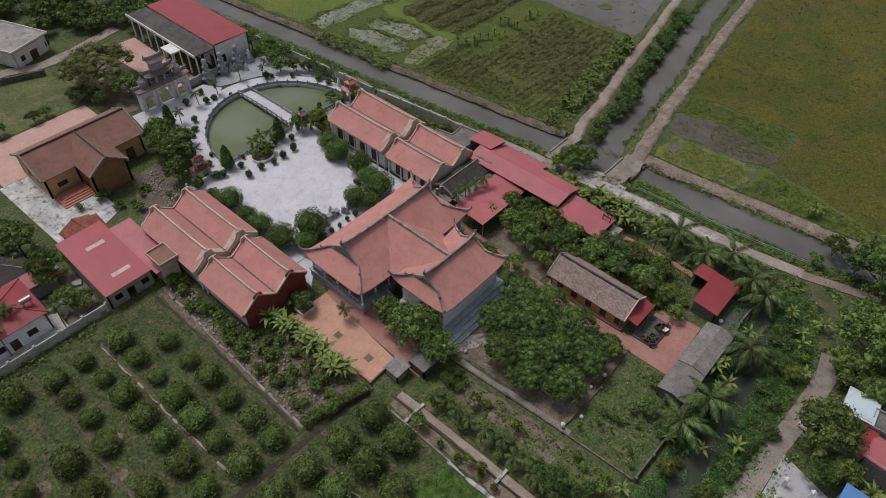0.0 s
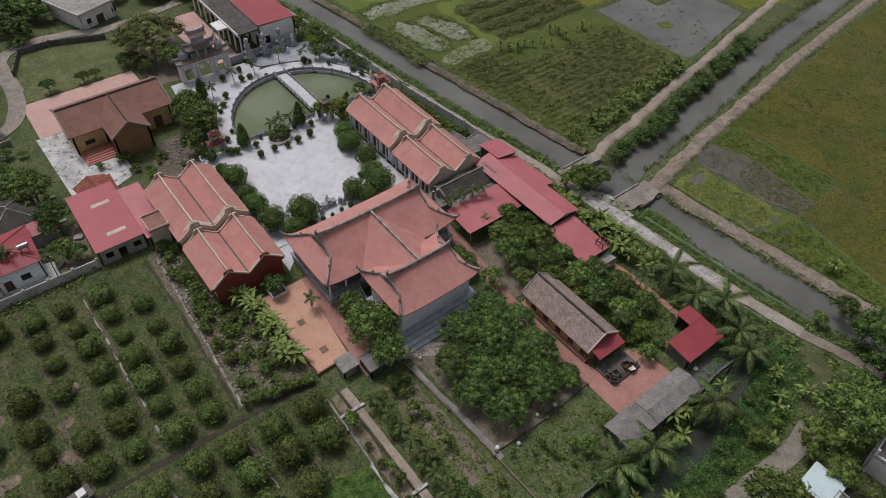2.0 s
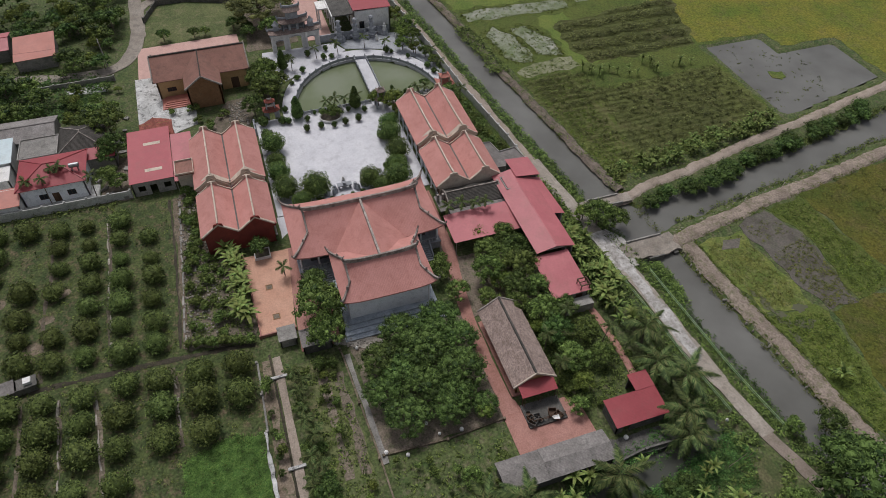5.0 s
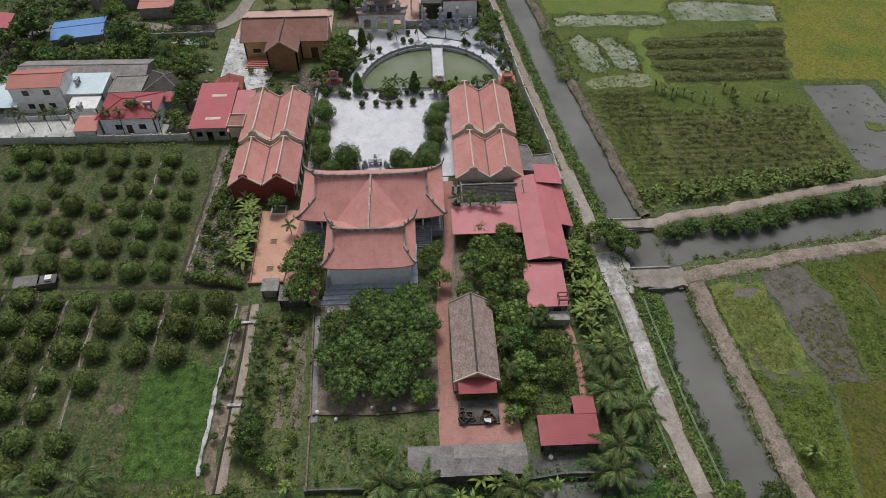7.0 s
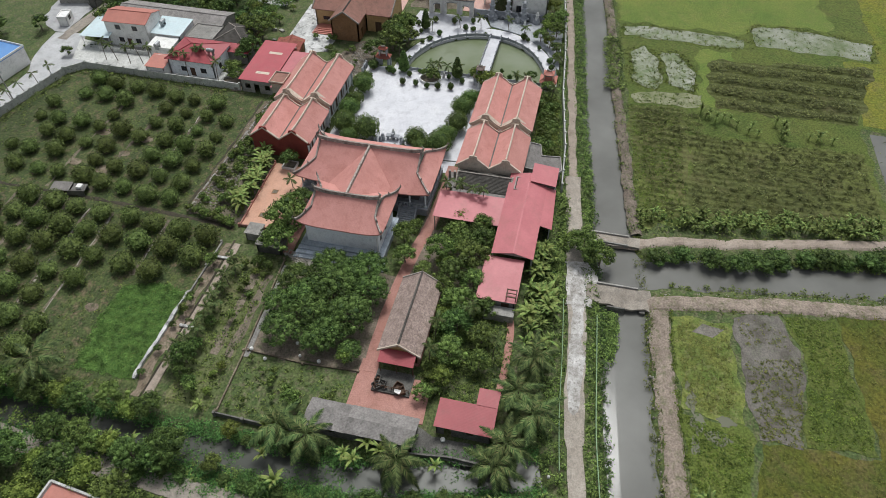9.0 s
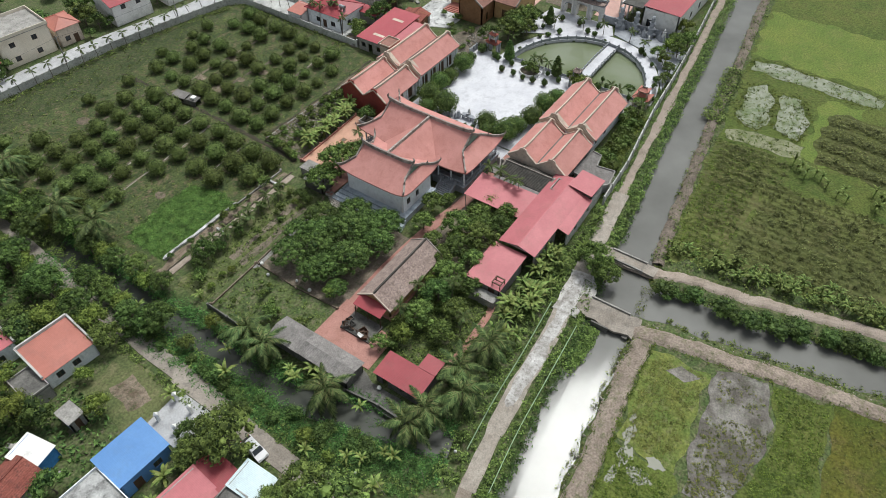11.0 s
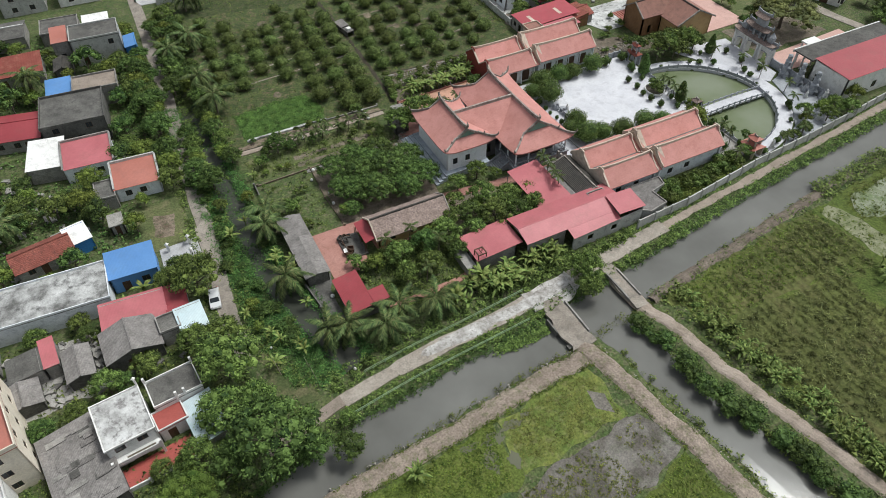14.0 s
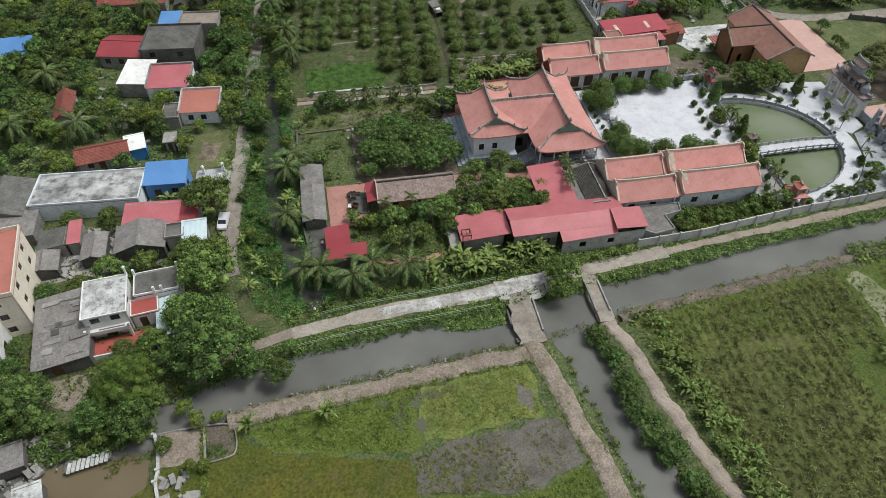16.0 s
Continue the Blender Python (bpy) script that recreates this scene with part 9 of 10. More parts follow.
growth("shed_weeds", "tall green weeds along the shed wall", tufts(42, strew(162, [(-60, 85.2), (-47.6, 86.2), (-47.8, 83.6), (-33, 82.4), (-30, 82.4), (-30, 86.6), (-46, 87.6), (-60, 86.4)], 420), 0.7, 1.3, 12, 0.22), LEAF)
growth("hall_weeds", "dense yellow-green undergrowth between hall and canal wall", tufts(41, strew(161, [(-71, 78.6), (-71, 83.4), (-90, 81.4), (-90, 78.2)], 420), 0.7, 0.8, 12, 0.2), LEAF_LIGHT)
growth("bank_weeds", "bright green weeds along the canal bank", tufts(1, along(51, CANAL_LINE[2:11], 1500, -5.4, -2.7, -0.35), 0.5, 0.5, 12, 0.15), LEAF_WEED)
growth("bank_weeds", "green weeds along the field side of the canal", tufts(2, along(52, CANAL_LINE[2:11], 700, 2.7, 4.6, -0.35), 0.4, 0.35, 10, 0.12), LEAF_FIELD)
growth("bank_weeds", "dark weeds along the branch canal", tufts(3, along(53, BRANCH_LINE[1:], 700, 2.4, 4.2, -0.35) + along(54, BRANCH_LINE[1:], 400, -4.0, -2.5, -0.35), 0.45, 0.55, 11, 0.17), LEAF)
growth("stream_weeds", "lush green weeds on both stream banks", tufts(4, along(55, STREAM_LINE, 1700, -6.0, -1.9, -0.1) + along(56, STREAM_LINE, 750, 1.7, 3.8, -0.1), 0.6, 0.4, 20, 0.13), LEAF_WEED)
growth("roadside_weeds", "grassy weeds beside the canal road", tufts(5, along(57, ROAD_LINE[4:], 700, 1.4, 3.4) + along(58, ROAD_LINE[4:9], 850, -5.2, -1.45), 0.4, 0.45, 11, 0.16), LEAF)
growth("roadside_weeds", "weeds beside the earth track", tufts(6, along(59, ROAD_LINE[1:5], 1000, 0.6, 3.4) + along(60, ROAD_LINE[1:5], 700, -3.0, -0.7), 0.38, 0.35, 10, 0.15), LEAF)
growth("orchard_weeds", "patchy weeds between the orchard trees", tufts(7, strew(61, orchard_poly, 2500) + strew(62, [(-6, -27), (-40, -21), (-75, -24.6), (-46.6, -31), (-19, -33.6), (-6, -34.6)], 500), 0.38, 0.2, 8, 0.13), LEAF)
growth("crop_leaves", "dense bright green crop leaves", tufts(8, strew(62, bed_poly, 2900), 0.36, 0.28, 12, 0.1), LEAF_CROP)
growth("bank_grass", "dry grass on the path edges", tufts(9, along(63, PATH_LINE[1:], 500, 0.5, 1.5, 0.0) + along(63, PATH_LINE[1:], 300, -1.5, -0.5, 0.0) + along(64, FIELD_BANK, 500, -1.8, -0.7, 0.1) + along(64, FIELD_BANK, 300, 0.7, 1.7, 0.0) + along(65, CANAL_BANK, 350, 0.7, 1.7, 0.1) + along(65, CANAL_BANK, 200, -1.6, -0.7, 0.0), 0.34, 0.22, 6, 0.11), LEAF_FIELD)
growth("garden_weeds", "rough weeds in the garden plots", tufts(10, strew(66, [(-15.4, 45), (-15.2, 61), (-7, 61), (-7, 45)], 150) + strew(67, [(-34, 34.5), (-34, 41.8), (-6, 43), (-6, 36.6)], 420) + strew(68, [(-33, 70), (-33, 80), (-17, 84), (-14, 71.5), (-18, 70)], 900) + strew(69, [(-76, 22.8), (-42, 22.4), (-41.5, 31), (-57.8, 30.6), (-60, 25.6), (-76, 25.4)], 650), 0.36, 0.35, 9, 0.15), LEAF)
growth("lane_weeds", "weeds in the village yards", tufts(11, along(70, LANE_LINE[2:], 500, -2.9, -1.5) + along(71, LANE_LINE[2:], 700, 1.4, 4.0) + strew(72, [(8, 75), (40, 64), (44, 100), (12, 104)], 600), 0.42, 0.4, 10, 0.16), LEAF)
rice_gap = [(-34.2, 107.5), (-33.8, 110.6), (-36.0, 112.6), (-36.8, 109.3)]
growth("rice_plants", "yellow-green rice tufts", tufts(12, strew(73, [(-42, 129.6), (-18.6, 131.4), (-17.6, 116.6), (0, 113.2), (5, 109.2), (14, 122), (-10, 150), (-44, 150)], 3400) + [q for q in strew(79, [(-36, 105.4), (-21.4, 106.6), (-21, 113.6), (-37, 112.8)], 900) if not in_poly(q[0], q[1], rice_gap)], 0.36, 0.26, 7, 0.085), LEAF_RICE)
growth("mud_plants", "sparse leafy plants in the mud plot", tufts(13, strew(74, [(-31, 115), (-18.6, 116.4), (-18.4, 121.6), (-33, 123)], 520) + strew(75, [(-38.5, 114.6), (-34, 115), (-34, 122), (-39.5, 120.2)], 60), 0.26, 0.25, 9, 0.09), LEAF_RICE)
growth("field_plants", "rough green plants in the fields", tufts(14, strew(76, [(-40.4, 121.6), (-34, 124), (-19, 122.4), (-20, 130.5), (-41.4, 128.6)], 800) + strew(78, [(-20, 106.6), (3, 108.8), (-1, 112.4), (-18, 115.4)], 900) + strew(77, [(-56, 99), (-92, 96), (-92, 106), (-60, 107)], 1300), 0.34, 0.25, 8, 0.12), LEAF_FIELD)
def furrows(seed, poly, n, pitch, keep):
    """Random places in a field, thicker along broken, uneven bands that run along y."""
    r, out = random.Random(seed), []
    for x, y, z in strew(seed, poly, n):
        u = (x + 0.5 * math.sin(y * 0.09 + seed) + 0.25 * math.sin(y * 0.4)) / pitch
        b = random.Random(int(math.floor(u)) * 31 + seed)
        mid, wide, y0, y1 = b.uniform(0.35, 0.65), b.uniform(0.16, 0.36), b.uniform(100, 121), b.uniform(128, 150)
        thick = b.uniform(0.45, 1.0) * (0.6 + 0.4 * math.sin(y * 0.7 + b.uniform(0, 6)))
        if (abs(u - math.floor(u) - mid) < wide and y0 < y < y1 and r.random() < thick) or r.random() < keep:
            out.append((x, y, z))
    return out


def hedges(seed, poly, n, pitch, part_of, sway=0.3):
    """Random places along straight crop rows that run along y; the gaps between stay open."""
    out = []
    for x, y, z in strew(seed, poly, n):
        u = (x + sway * math.sin(y * 0.13 + seed) + 0.15 * math.sin(y * 0.6)) / pitch
        if abs(u - math.floor(u) - 0.5) < part_of * (0.42 + 0.08 * math.sin(y * 0.9 + 5 * math.floor(u))):
            out.append((x, y, z))
    return out


grass_poly, crop_poly = [(-61, 108), (-84, 108.8), (-84.8, 140), (-64.8, 140)], [(-95, 114), (-107, 112.4), (-112.6, 114), (-116.4, 147), (-95, 140.6)]
growth("tall_grass_rows", "tall brown-green grass in uneven rows", tufts(15, hedges(85, grass_poly, 2600, 1.55, 0.7) + hedges(84, [(-58.5, 101), (-90, 97.5), (-90, 106), (-61, 107.6)], 700, 1.55, 0.6) + furrows(85, grass_poly, 1000, 4.7, 0.2), 0.45, 0.5, 7, 0.3, 0.18), LEAF_DRY)
growth("tall_grass_rows", "darker bands in the tall grass", tufts(18, furrows(86, grass_poly, 1100, 4.7, 0.04), 0.5, 0.9, 7, 0.3, 0.2), LEAF_OLIVE)


rows_b = hedges(87, crop_poly, 2900, 4.9, 0.72)
rows_c = hedges(89, [(-92, 97.4), (-92.8, 103), (-91.8, 110.2), (-79.5, 110.2), (-78.6, 98.6)], 1000, 2.4, 0.7)
growth("crop_rows", "olive-green crop rows beside the canal bank", tufts(20, rows_c, 0.5, 0.7, 7, 0.15), LEAF_OLIVE)
growth("bank_weeds", "tall dark weeds on the field bank", tufts(21, along(150, NORTH_BANK[3:5], 330, -1.5, 2.2), 0.7, 0.9, 9, 0.2), LEAF)
growth("dark_crop_rows", "low green growth between the crop rows", tufts(22, furrows(87, crop_poly, 700, 4.9, 0.4), 0.5, 0.3, 6, 0.16), LEAF_FIELD)
growth("rice_plants", "yellow-green rice tufts farther out", tufts(19, strew(88, [(-44, 131), (-10, 150), (14, 122), (40, 136), (30, 205), (-50, 205)], 2500), 0.6, 0.35, 6, 0.17), LEAF_RICE)
growth("dark_crop_rows", "tall olive-green crop rows", tufts(16, rows_b, 0.6, 1.1, 8, 0.17), LEAF_OLIVE)


def yard_growth(seed, poly, n, size, height, leaf, mat, name, label):
    """Rank growth in the gaps of the village: kept off the houses and the lanes."""
    lanes = [p for l in (LANE_LINE, BACK_ROAD, ROAD_LINE) for p in spline(l, 2.0)]
    keep = [(x, y, z) for x, y, z in strew(seed, poly, n) if not any(a - 0.3 < x < b + 0.3 and c - 0.3 < y < d + 0.3 for a, b, c, d in FOOTPRINTS) and min((p.x - x) ** 2 + (p.y - y) ** 2 for p in lanes) > 4.5]
    growth(name, label, tufts(seed, keep, size, height, 7, leaf * 1.1), mat)


yard_growth(101, [(8, -30), (62, -40), (66, 60), (40, 54), (16.5, 52), (16, 41), (8.5, 38)], 2300, 0.95, 0.9, 0.26, LEAF_DARK, "garden_growth", "dense dark garden plants between the village houses")
yard_growth(102, [(14.5, 62), (40, 63), (46, 100), (26, 100), (12, 103), (9, 90)], 900, 0.7, 0.6, 0.2, LEAF, "garden_growth", "green weeds between houses and sheds")
yard_growth(103, [(-124, -32), (-107, -30), (-107, 2), (-118, 12), (-124, 6)], 1100, 0.95, 0.9, 0.26, LEAF_WEED, "garden_growth", "lush green vegetable and banana growth behind the houses")
yard_growth(104, [(-84, -26), (-160, -60), (-165, 14), (-126, 10), (-122, -28), (-106, -30)], 1300, 1.0, 0.9, 0.28, LEAF_DARK, "garden_growth", "dense garden plants in the west village")

for x, y, k, kind in ((-98.6, 11.2, 1.15, BROAD), (-83.4, 11.0, 0.7, BROAD), (-118.6, -30.0, 1.2, FAR_DARK), (-116.2, -9.0, 1.15, FAR_DARK), (-117.4, -5.0, 0.9, FAR), (-121.6, -10.4, 0.8, FAR), (-113.6, -27.6, 0.6, PALE), (-111.4, -20.6, 0.5, PALE), (-110.8, -15.0, 0.5, FAR), (-112.4, 4.0, 0.5, PALE), (-108.6, 9.6, 0.45, PALE)):
    kind.put(x, y, k, 0, 1.0, "village trees")
for k in range(13):
    banana(-112.6 + 0.12 * k + 1.2 * math.sin(k * 2.1), -29.5 + 2.1 * k, 0.8 + 0.25 * math.sin(k * 1.7), rng, "banana plants behind the warehouse")
setting("ground_patch", plot([(-119.0, 1.5), (-116.0, 1.5), (-115.6, 10), (-119, 10.4)], 0.05, 0.1, 0.4, 74), ROOF_SLAB, "pale concrete slab among the village gardens", "ground")
village_trees(10, [(-84, -30), (-108, -30), (-128, -36), (-160, -40), (-160, 10), (-128, 12), (-106, 4), (-106, -26)], 46, [FAR_DARK, FAR, PALE, FAR_DARK], 0.45, 0.85, 1.1)
growth("banana_thicket", "dense low banana shoots and weeds beside the path", tufts(31, along(131, [(-56.4, 98.6), (-57.6, 106), (-58.8, 116), (-60.6, 126), (-62.6, 139)], 200, -1.6, 2.8), 0.7, 0.8, 8, 0.24), LEAF_BANANA)
village_trees(9, [(-156, 8), (-186, 0), (-190, 40), (-160, 36), (-154, 22)], 26, [FAR_DARK, FAR_DARK, FAR], 0.6, 1.0)

silt_edges = [(-98.6, 101.2), (-101.2, 96.4), (-112.9, 95.4), (-116.4, 98.4), (-110.8, 101.6), (-98.6, 101.2)], [(-99.4, 109.2), (-101.3, 103.9), (-114.3, 102.3), (-114.6, 106.0), (-106.2, 109.7), (-99.4, 109.2)], [(-120.4, 93.6), (-124.6, 93.3), (-125.7, 99.2), (-123.8, 121), (-119.7, 120.6), (-120.4, 93.6)], [(-121.8, 123.6), (-129.8, 122.9), (-132, 130), (-128, 150), (-120.5, 148)]
growth("silt_plants", "sparse seedlings standing in the pale silt", tufts(35, [q for k, e in enumerate(silt_edges + ([(-92.9, 97), (-95.6, 96.2), (-97.9, 101.2), (-98.4, 110.8), (-94.0, 111.2), (-93.3, 103.1)],)) for q in strew(160 + k, e, 170)], 0.4, 0.2, 5, 0.16), LEAF_FIELD)
growth("plot_edge_weeds", "green weeds creeping over the silt plots", tufts(32, [q for k, e in enumerate(silt_edges) for q in along(140 + k, e, 150, -0.9, 0.8)], 0.6, 0.3, 6, 0.17), LEAF_FIELD)
growth("bank_weeds", "rank dark weeds along the far canal bank", tufts(33, along(145, NORTH_BANK, 420, -1.6, 1.4), 0.6, 0.6, 8, 0.17), LEAF)

for x, y, k in ((-50.6, -43.0, 0.7), (-46.6, -41.2, 0.45), (-26.2, -43.6, 0.7), (-66.4, -41.0, 0.6), (-52.6, -41.4, 0.5), (-24.0, -41.6, 0.5), (-83.0, -30.0, 0.4)):
    FAR_DARK.put(x, y, k, 0, 1.0, "village trees")
growth("wall_weeds", "rank shrubs and weeds along the orchard wall", tufts(34, along(146, [(-78.0, 12), (-78.2, -22), (-75.4, -25.2), (-46.6, -31.6), (-19, -34), (-5, -35)], 420, -0.4, 1.4), 0.7, 0.9, 8, 0.19), LEAF)


# ---- small things ----
# planter and drains on the terracotta terrace
pl = thing("planter", "white stone planter box on the terracotta terrace", "planter", -57.2, 34.6, 0.12)
part("trough", Geo().wall((-1.1, -1.3), (1.1, -1.3), 0, 0.5, 0.18).wall((1.1, -1.12), (1.1, 1.12), 0, 0.5, 0.18).wall((1.1, 1.3), (-1.1, 1.3), 0, 0.5, 0.18).wall((-1.1, 1.12), (-1.1, -1.12), 0, 0.5, 0.18), WHITE, pl)
part("earth", Geo().box(-0.9, 0.9, -1.1, 1.1, 0.05, 0.4), SOIL, pl)
for x, y in ((-49.8, 34.6), (-43.6, 34.8)):
    d = thing("drain_pit", "square dark brick drain opening in the terrace", "drain", x, y, 0.135)
    part("kerb", Geo().wall((-0.55, -0.55), (0.55, -0.55), 0, 0.06, 0.12).wall((0.55, -0.43), (0.55, 0.43), 0, 0.06, 0.12).wall((0.55, 0.55), (-0.55, 0.55), 0, 0.06, 0.12).wall((-0.55, 0.43), (-0.55, -0.43), 0, 0.06, 0.12), BRICK, d)
    part("earth", Geo().box(-0.43, 0.43, -0.43, 0.43, 0.005, 0.02), SOIL, d)
house("small grey concrete tank shed by the terrace", -40.0, -37.6, 34.6, 37.0, 1.6, "flat", CONCRETE, CONCRETE, 0, parapet=0, over=0.15, name="tank_shed", category="shed")
house("low lean-to with flat grey roof behind the hall", -38.2, -35.4, 37.6, 41.8, 1.9, "mono", ASBESTOS, DARK_CONCRETE, 0, rise=0.25, over=0.15, ridge="y", name="lean_to", category="shed")

# railed platform and clutter before the long house; its dark tone paints porch shade
fr = thing("porch_platform", "platform with posts and rails, darkened for the long house porch shade", "platform", -15.8, 66.8, 0.11)
for x in (-1.5, 1.2):
    for y in (-2.4, 0, 2.4):
        part("post", Geo().tube([(x, y, 0.28), (x, y, 1.1 if x > 0 else 2.0)], 0.05, 5), WOOD, fr)
part("platform", Geo().box(-1.9, 1.7, -2.9, 2.6, 0, 0.28), DARK_CONCRETE, fr, "raised platform with porch shade in its dark tone")
for z in (0.7, 1.05):
    part("rail", Geo().tube([(1.2, -2.4, z), (1.2, 2.4, z)], 0.04, 5), WOOD, fr)
rng = random.Random(5)
for k in range(9):
    x, y = -15.4 + rng.uniform(-0.9, 0.8), 66.7 + rng.uniform(-2.3, 2.0)
    b = thing("crate", "weathered grey crate heaped with clutter", "crate", x, y, 0.39, rng.uniform(0, 90), "crates in the yard")
    w, h = rng.uniform(0.3, 0.55), rng.uniform(0.3, 0.7)
    part("box", Geo().wall((-w, -w), (w, -w), 0, h, 0.06).wall((w, -w + 0.06), (w, w - 0.06), 0, h, 0.06).wall((w, w), (-w, w), 0, h, 0.06).wall((-w, w - 0.06), (-w, -w + 0.06), 0, h, 0.06), DARK_CONCRETE if k % 3 else WOOD, b)
    part("base", Geo().box(-w + 0.06, w - 0.06, -w + 0.06, w - 0.06, 0.0, 0.08), WOOD, b)
single("white_sheet", Geo().sheet([[(-14.6, 67.2, 0.95), (-14.6, 68.2, 0.9)], [(-14.1, 67.3, 0.97), (-13.9, 68.1, 0.93)]], 0.05), WHITE, "white plastic sheet lying on the clutter", "sheet")
for x, y, s in ((-19.2, 51.0, 0.4), (-16.9, 55.2, 0.5), (-17.2, 52.2, 0.35), (-15.6, 47.4, 0.45), (-16.8, 44.8, 0.5), (-34.0, 45.0, 0.4), (-9.0, 75.4, 0.55), (2.6, 80.6, 0.3), (-7.0, 89.6, 0.35)):
    s *= 0.62
    single("sack", Geo().lathe([(s * 0.5, 0.05), (s, 0.2), (s * 0.95, 0.45), (s * 0.4, 0.62)], x, y, 8), WHITE, "white plastic sack lying on the ground", "sack", "white sacks")

# bonsai island, statues, altar and stone animals of the court
isl = thing("bonsai_island", "white-rimmed round planter with bonsai at the pond", "planter", -91.4, 53.3, 0.16)
n = 28
ring = [[(r * 1.95 * math.cos(2 * math.pi * k / n), r * 2.3 * math.sin(2 * math.pi * k / n), 0.55) for k in range(n + 1)] for r in (1.0, 0.92)]
part("rim", Geo().sheet(ring, 0.45), WHITE, isl, "white curved rim")
part("earth", Geo().prism([(1.68 * math.cos(2 * math.pi * k / n), 1.98 * math.sin(2 * math.pi * k / n)) for k in range(n)], 0.02, 0.4), SOIL, isl)
for x, y, s in ((-91.4, 53.3, 1.0), (-91.8, 51.9, 0.7), (-91.0, 54.7, 0.75)):
    SHRUB.put(x, y, s * 1.65, 0.5, 1.0, "bonsai trees", "dark spreading bonsai in the round planter")


def statue(x, y, z, h, label="white standing stone figure on a plinth"):
    g = Geo().box(x - 0.35 * h / 2, x + 0.35 * h / 2, y - 0.35 * h / 2, y + 0.35 * h / 2, z, z + 0.25 * h)
    g.lathe([(0.16 * h, z + 0.25 * h), (0.19 * h, z + 0.4 * h), (0.13 * h, z + 0.62 * h), (0.15 * h, z + 0.76 * h), (0.06 * h, z + 0.84 * h), (0.09 * h, z + 0.92 * h), (0.03 * h, z + h)], x, y, 9)
    return single("statue", g, STATUE, label, "statue", "statues of the temple")


for x, y, h in ((-70.0, 51.2, 2.2), (-121.0, 72.6, 3.0), (-117.2, 74.4, 2.0), (-114.6, 76.8, 2.2), (-110.0, 78.8, 2.0), (-118.6, 70.0, 1.8), (-105.5, 80.2, 1.8), (-91.0, 64.2, 1.8), (-90.0, 72.0, 1.9), (-93.0, 56.0, 1.6), (-99.0, 79.4, 2.2)):
    statue(x, y, 0.0 if (x, y) in ((-118.6, 70.0), (-121.0, 72.6), (-117.2, 74.4), (-114.6, 76.8), (-105.5, 80.2), (-110.0, 78.8), (-99.0, 79.4)) else 0.14, h)
alt = thing("altar", "carved grey stone altar before the temple hall", "altar", -69.4, 51.2, 0.16)
part("table", Geo().box(-0.5, 0.5, -1.3, 1.3, 0.75, 0.95), STONE, alt)
for y in (-1.0, 1.0):
    part("leg", Geo().box(-0.4, 0.4, y - 0.15, y + 0.15, 0, 0.75), STONE, alt)
part("incense_burner", Geo().lathe([(0.2, 0.95), (0.34, 1.15), (0.3, 1.4), (0.38, 1.45)], 0, 0, 10), STONE, alt)
for y in (47.6, 49.2, 53.2, 54.8):
    rk = Geo()
    rr = random.Random(int(y * 10))
    for _ in range(3):
        rk.lathe([(rr.uniform(0.3, 0.5), 0.14), (rr.uniform(0.35, 0.5), 0.6), (rr.uniform(0.15, 0.3), rr.uniform(1.0, 1.6))], -68.6 + rr.uniform(-0.4, 0.4), y + rr.uniform(-0.4, 0.4), 6)
    single("rock", rk, STONE, "rugged grey ornamental rock before the hall", "rock", "ornamental rocks")
rr = random.Random(91)
for x, y, _ in along(91, [(-121.0, 58.5), (-121.2, 66), (-120.6, 73)], 16, -1.0, 1.4):
    s = rr.uniform(0.4, 0.9)
    single("rock", Geo().lathe([(s, 0.0), (s * 0.9, s * 0.8), (s * 0.5, s * 1.5), (s * 0.12, s * 2.2)], x, y, 6), STONE, "rugged grey rockery stone by the gate wall", "rock", "ornamental rocks")
for k in range(3):
    t = thing("stone_tower", "small carved grey stone tower by the gate", "tower", -120.9, 61.6 + 3.9 * k, 0, 0, "stone towers")
    t.scale = (1.15, 1.15, 1.2)
    for j in range(4):
        s = 1.1 * 0.78 ** j
        part("tier", Geo().box(-s * 0.6, s * 0.6, -s * 0.6, s * 0.6, j * 1.1, j * 1.1 + 0.95), STONE, t)
        part("tier_roof", Geo().lathe([(s * 1.15, j * 1.1 + 0.9), (s * 0.7, j * 1.1 + 1.12)], 0, 0, 4), STONE, t)

setting("pavement", plot([(-95.2, 66.2), (-95.4, 73.4), (-92.8, 78.6), (-88.4, 77.6), (-88.4, 67.0)], 0.09, 0.15, 0.2, 77), CONCRETE, "grey paving between side hall and pond", "pavement")
for x, y, k in ((-98.0, 68.0, 0.5), (-96.4, 71.6, 0.6), (-94.8, 70.2, 0.6), (-92.0, 72.6, 0.7), (-90.4, 75.4, 0.7), (-93.8, 75.8, 0.6)):
    POTTED.put(x, y, k, 0.12 if x > -95.5 else -0.3, 1.6, "shrubs at the pond edge", "dark shrub beside the pond edge")
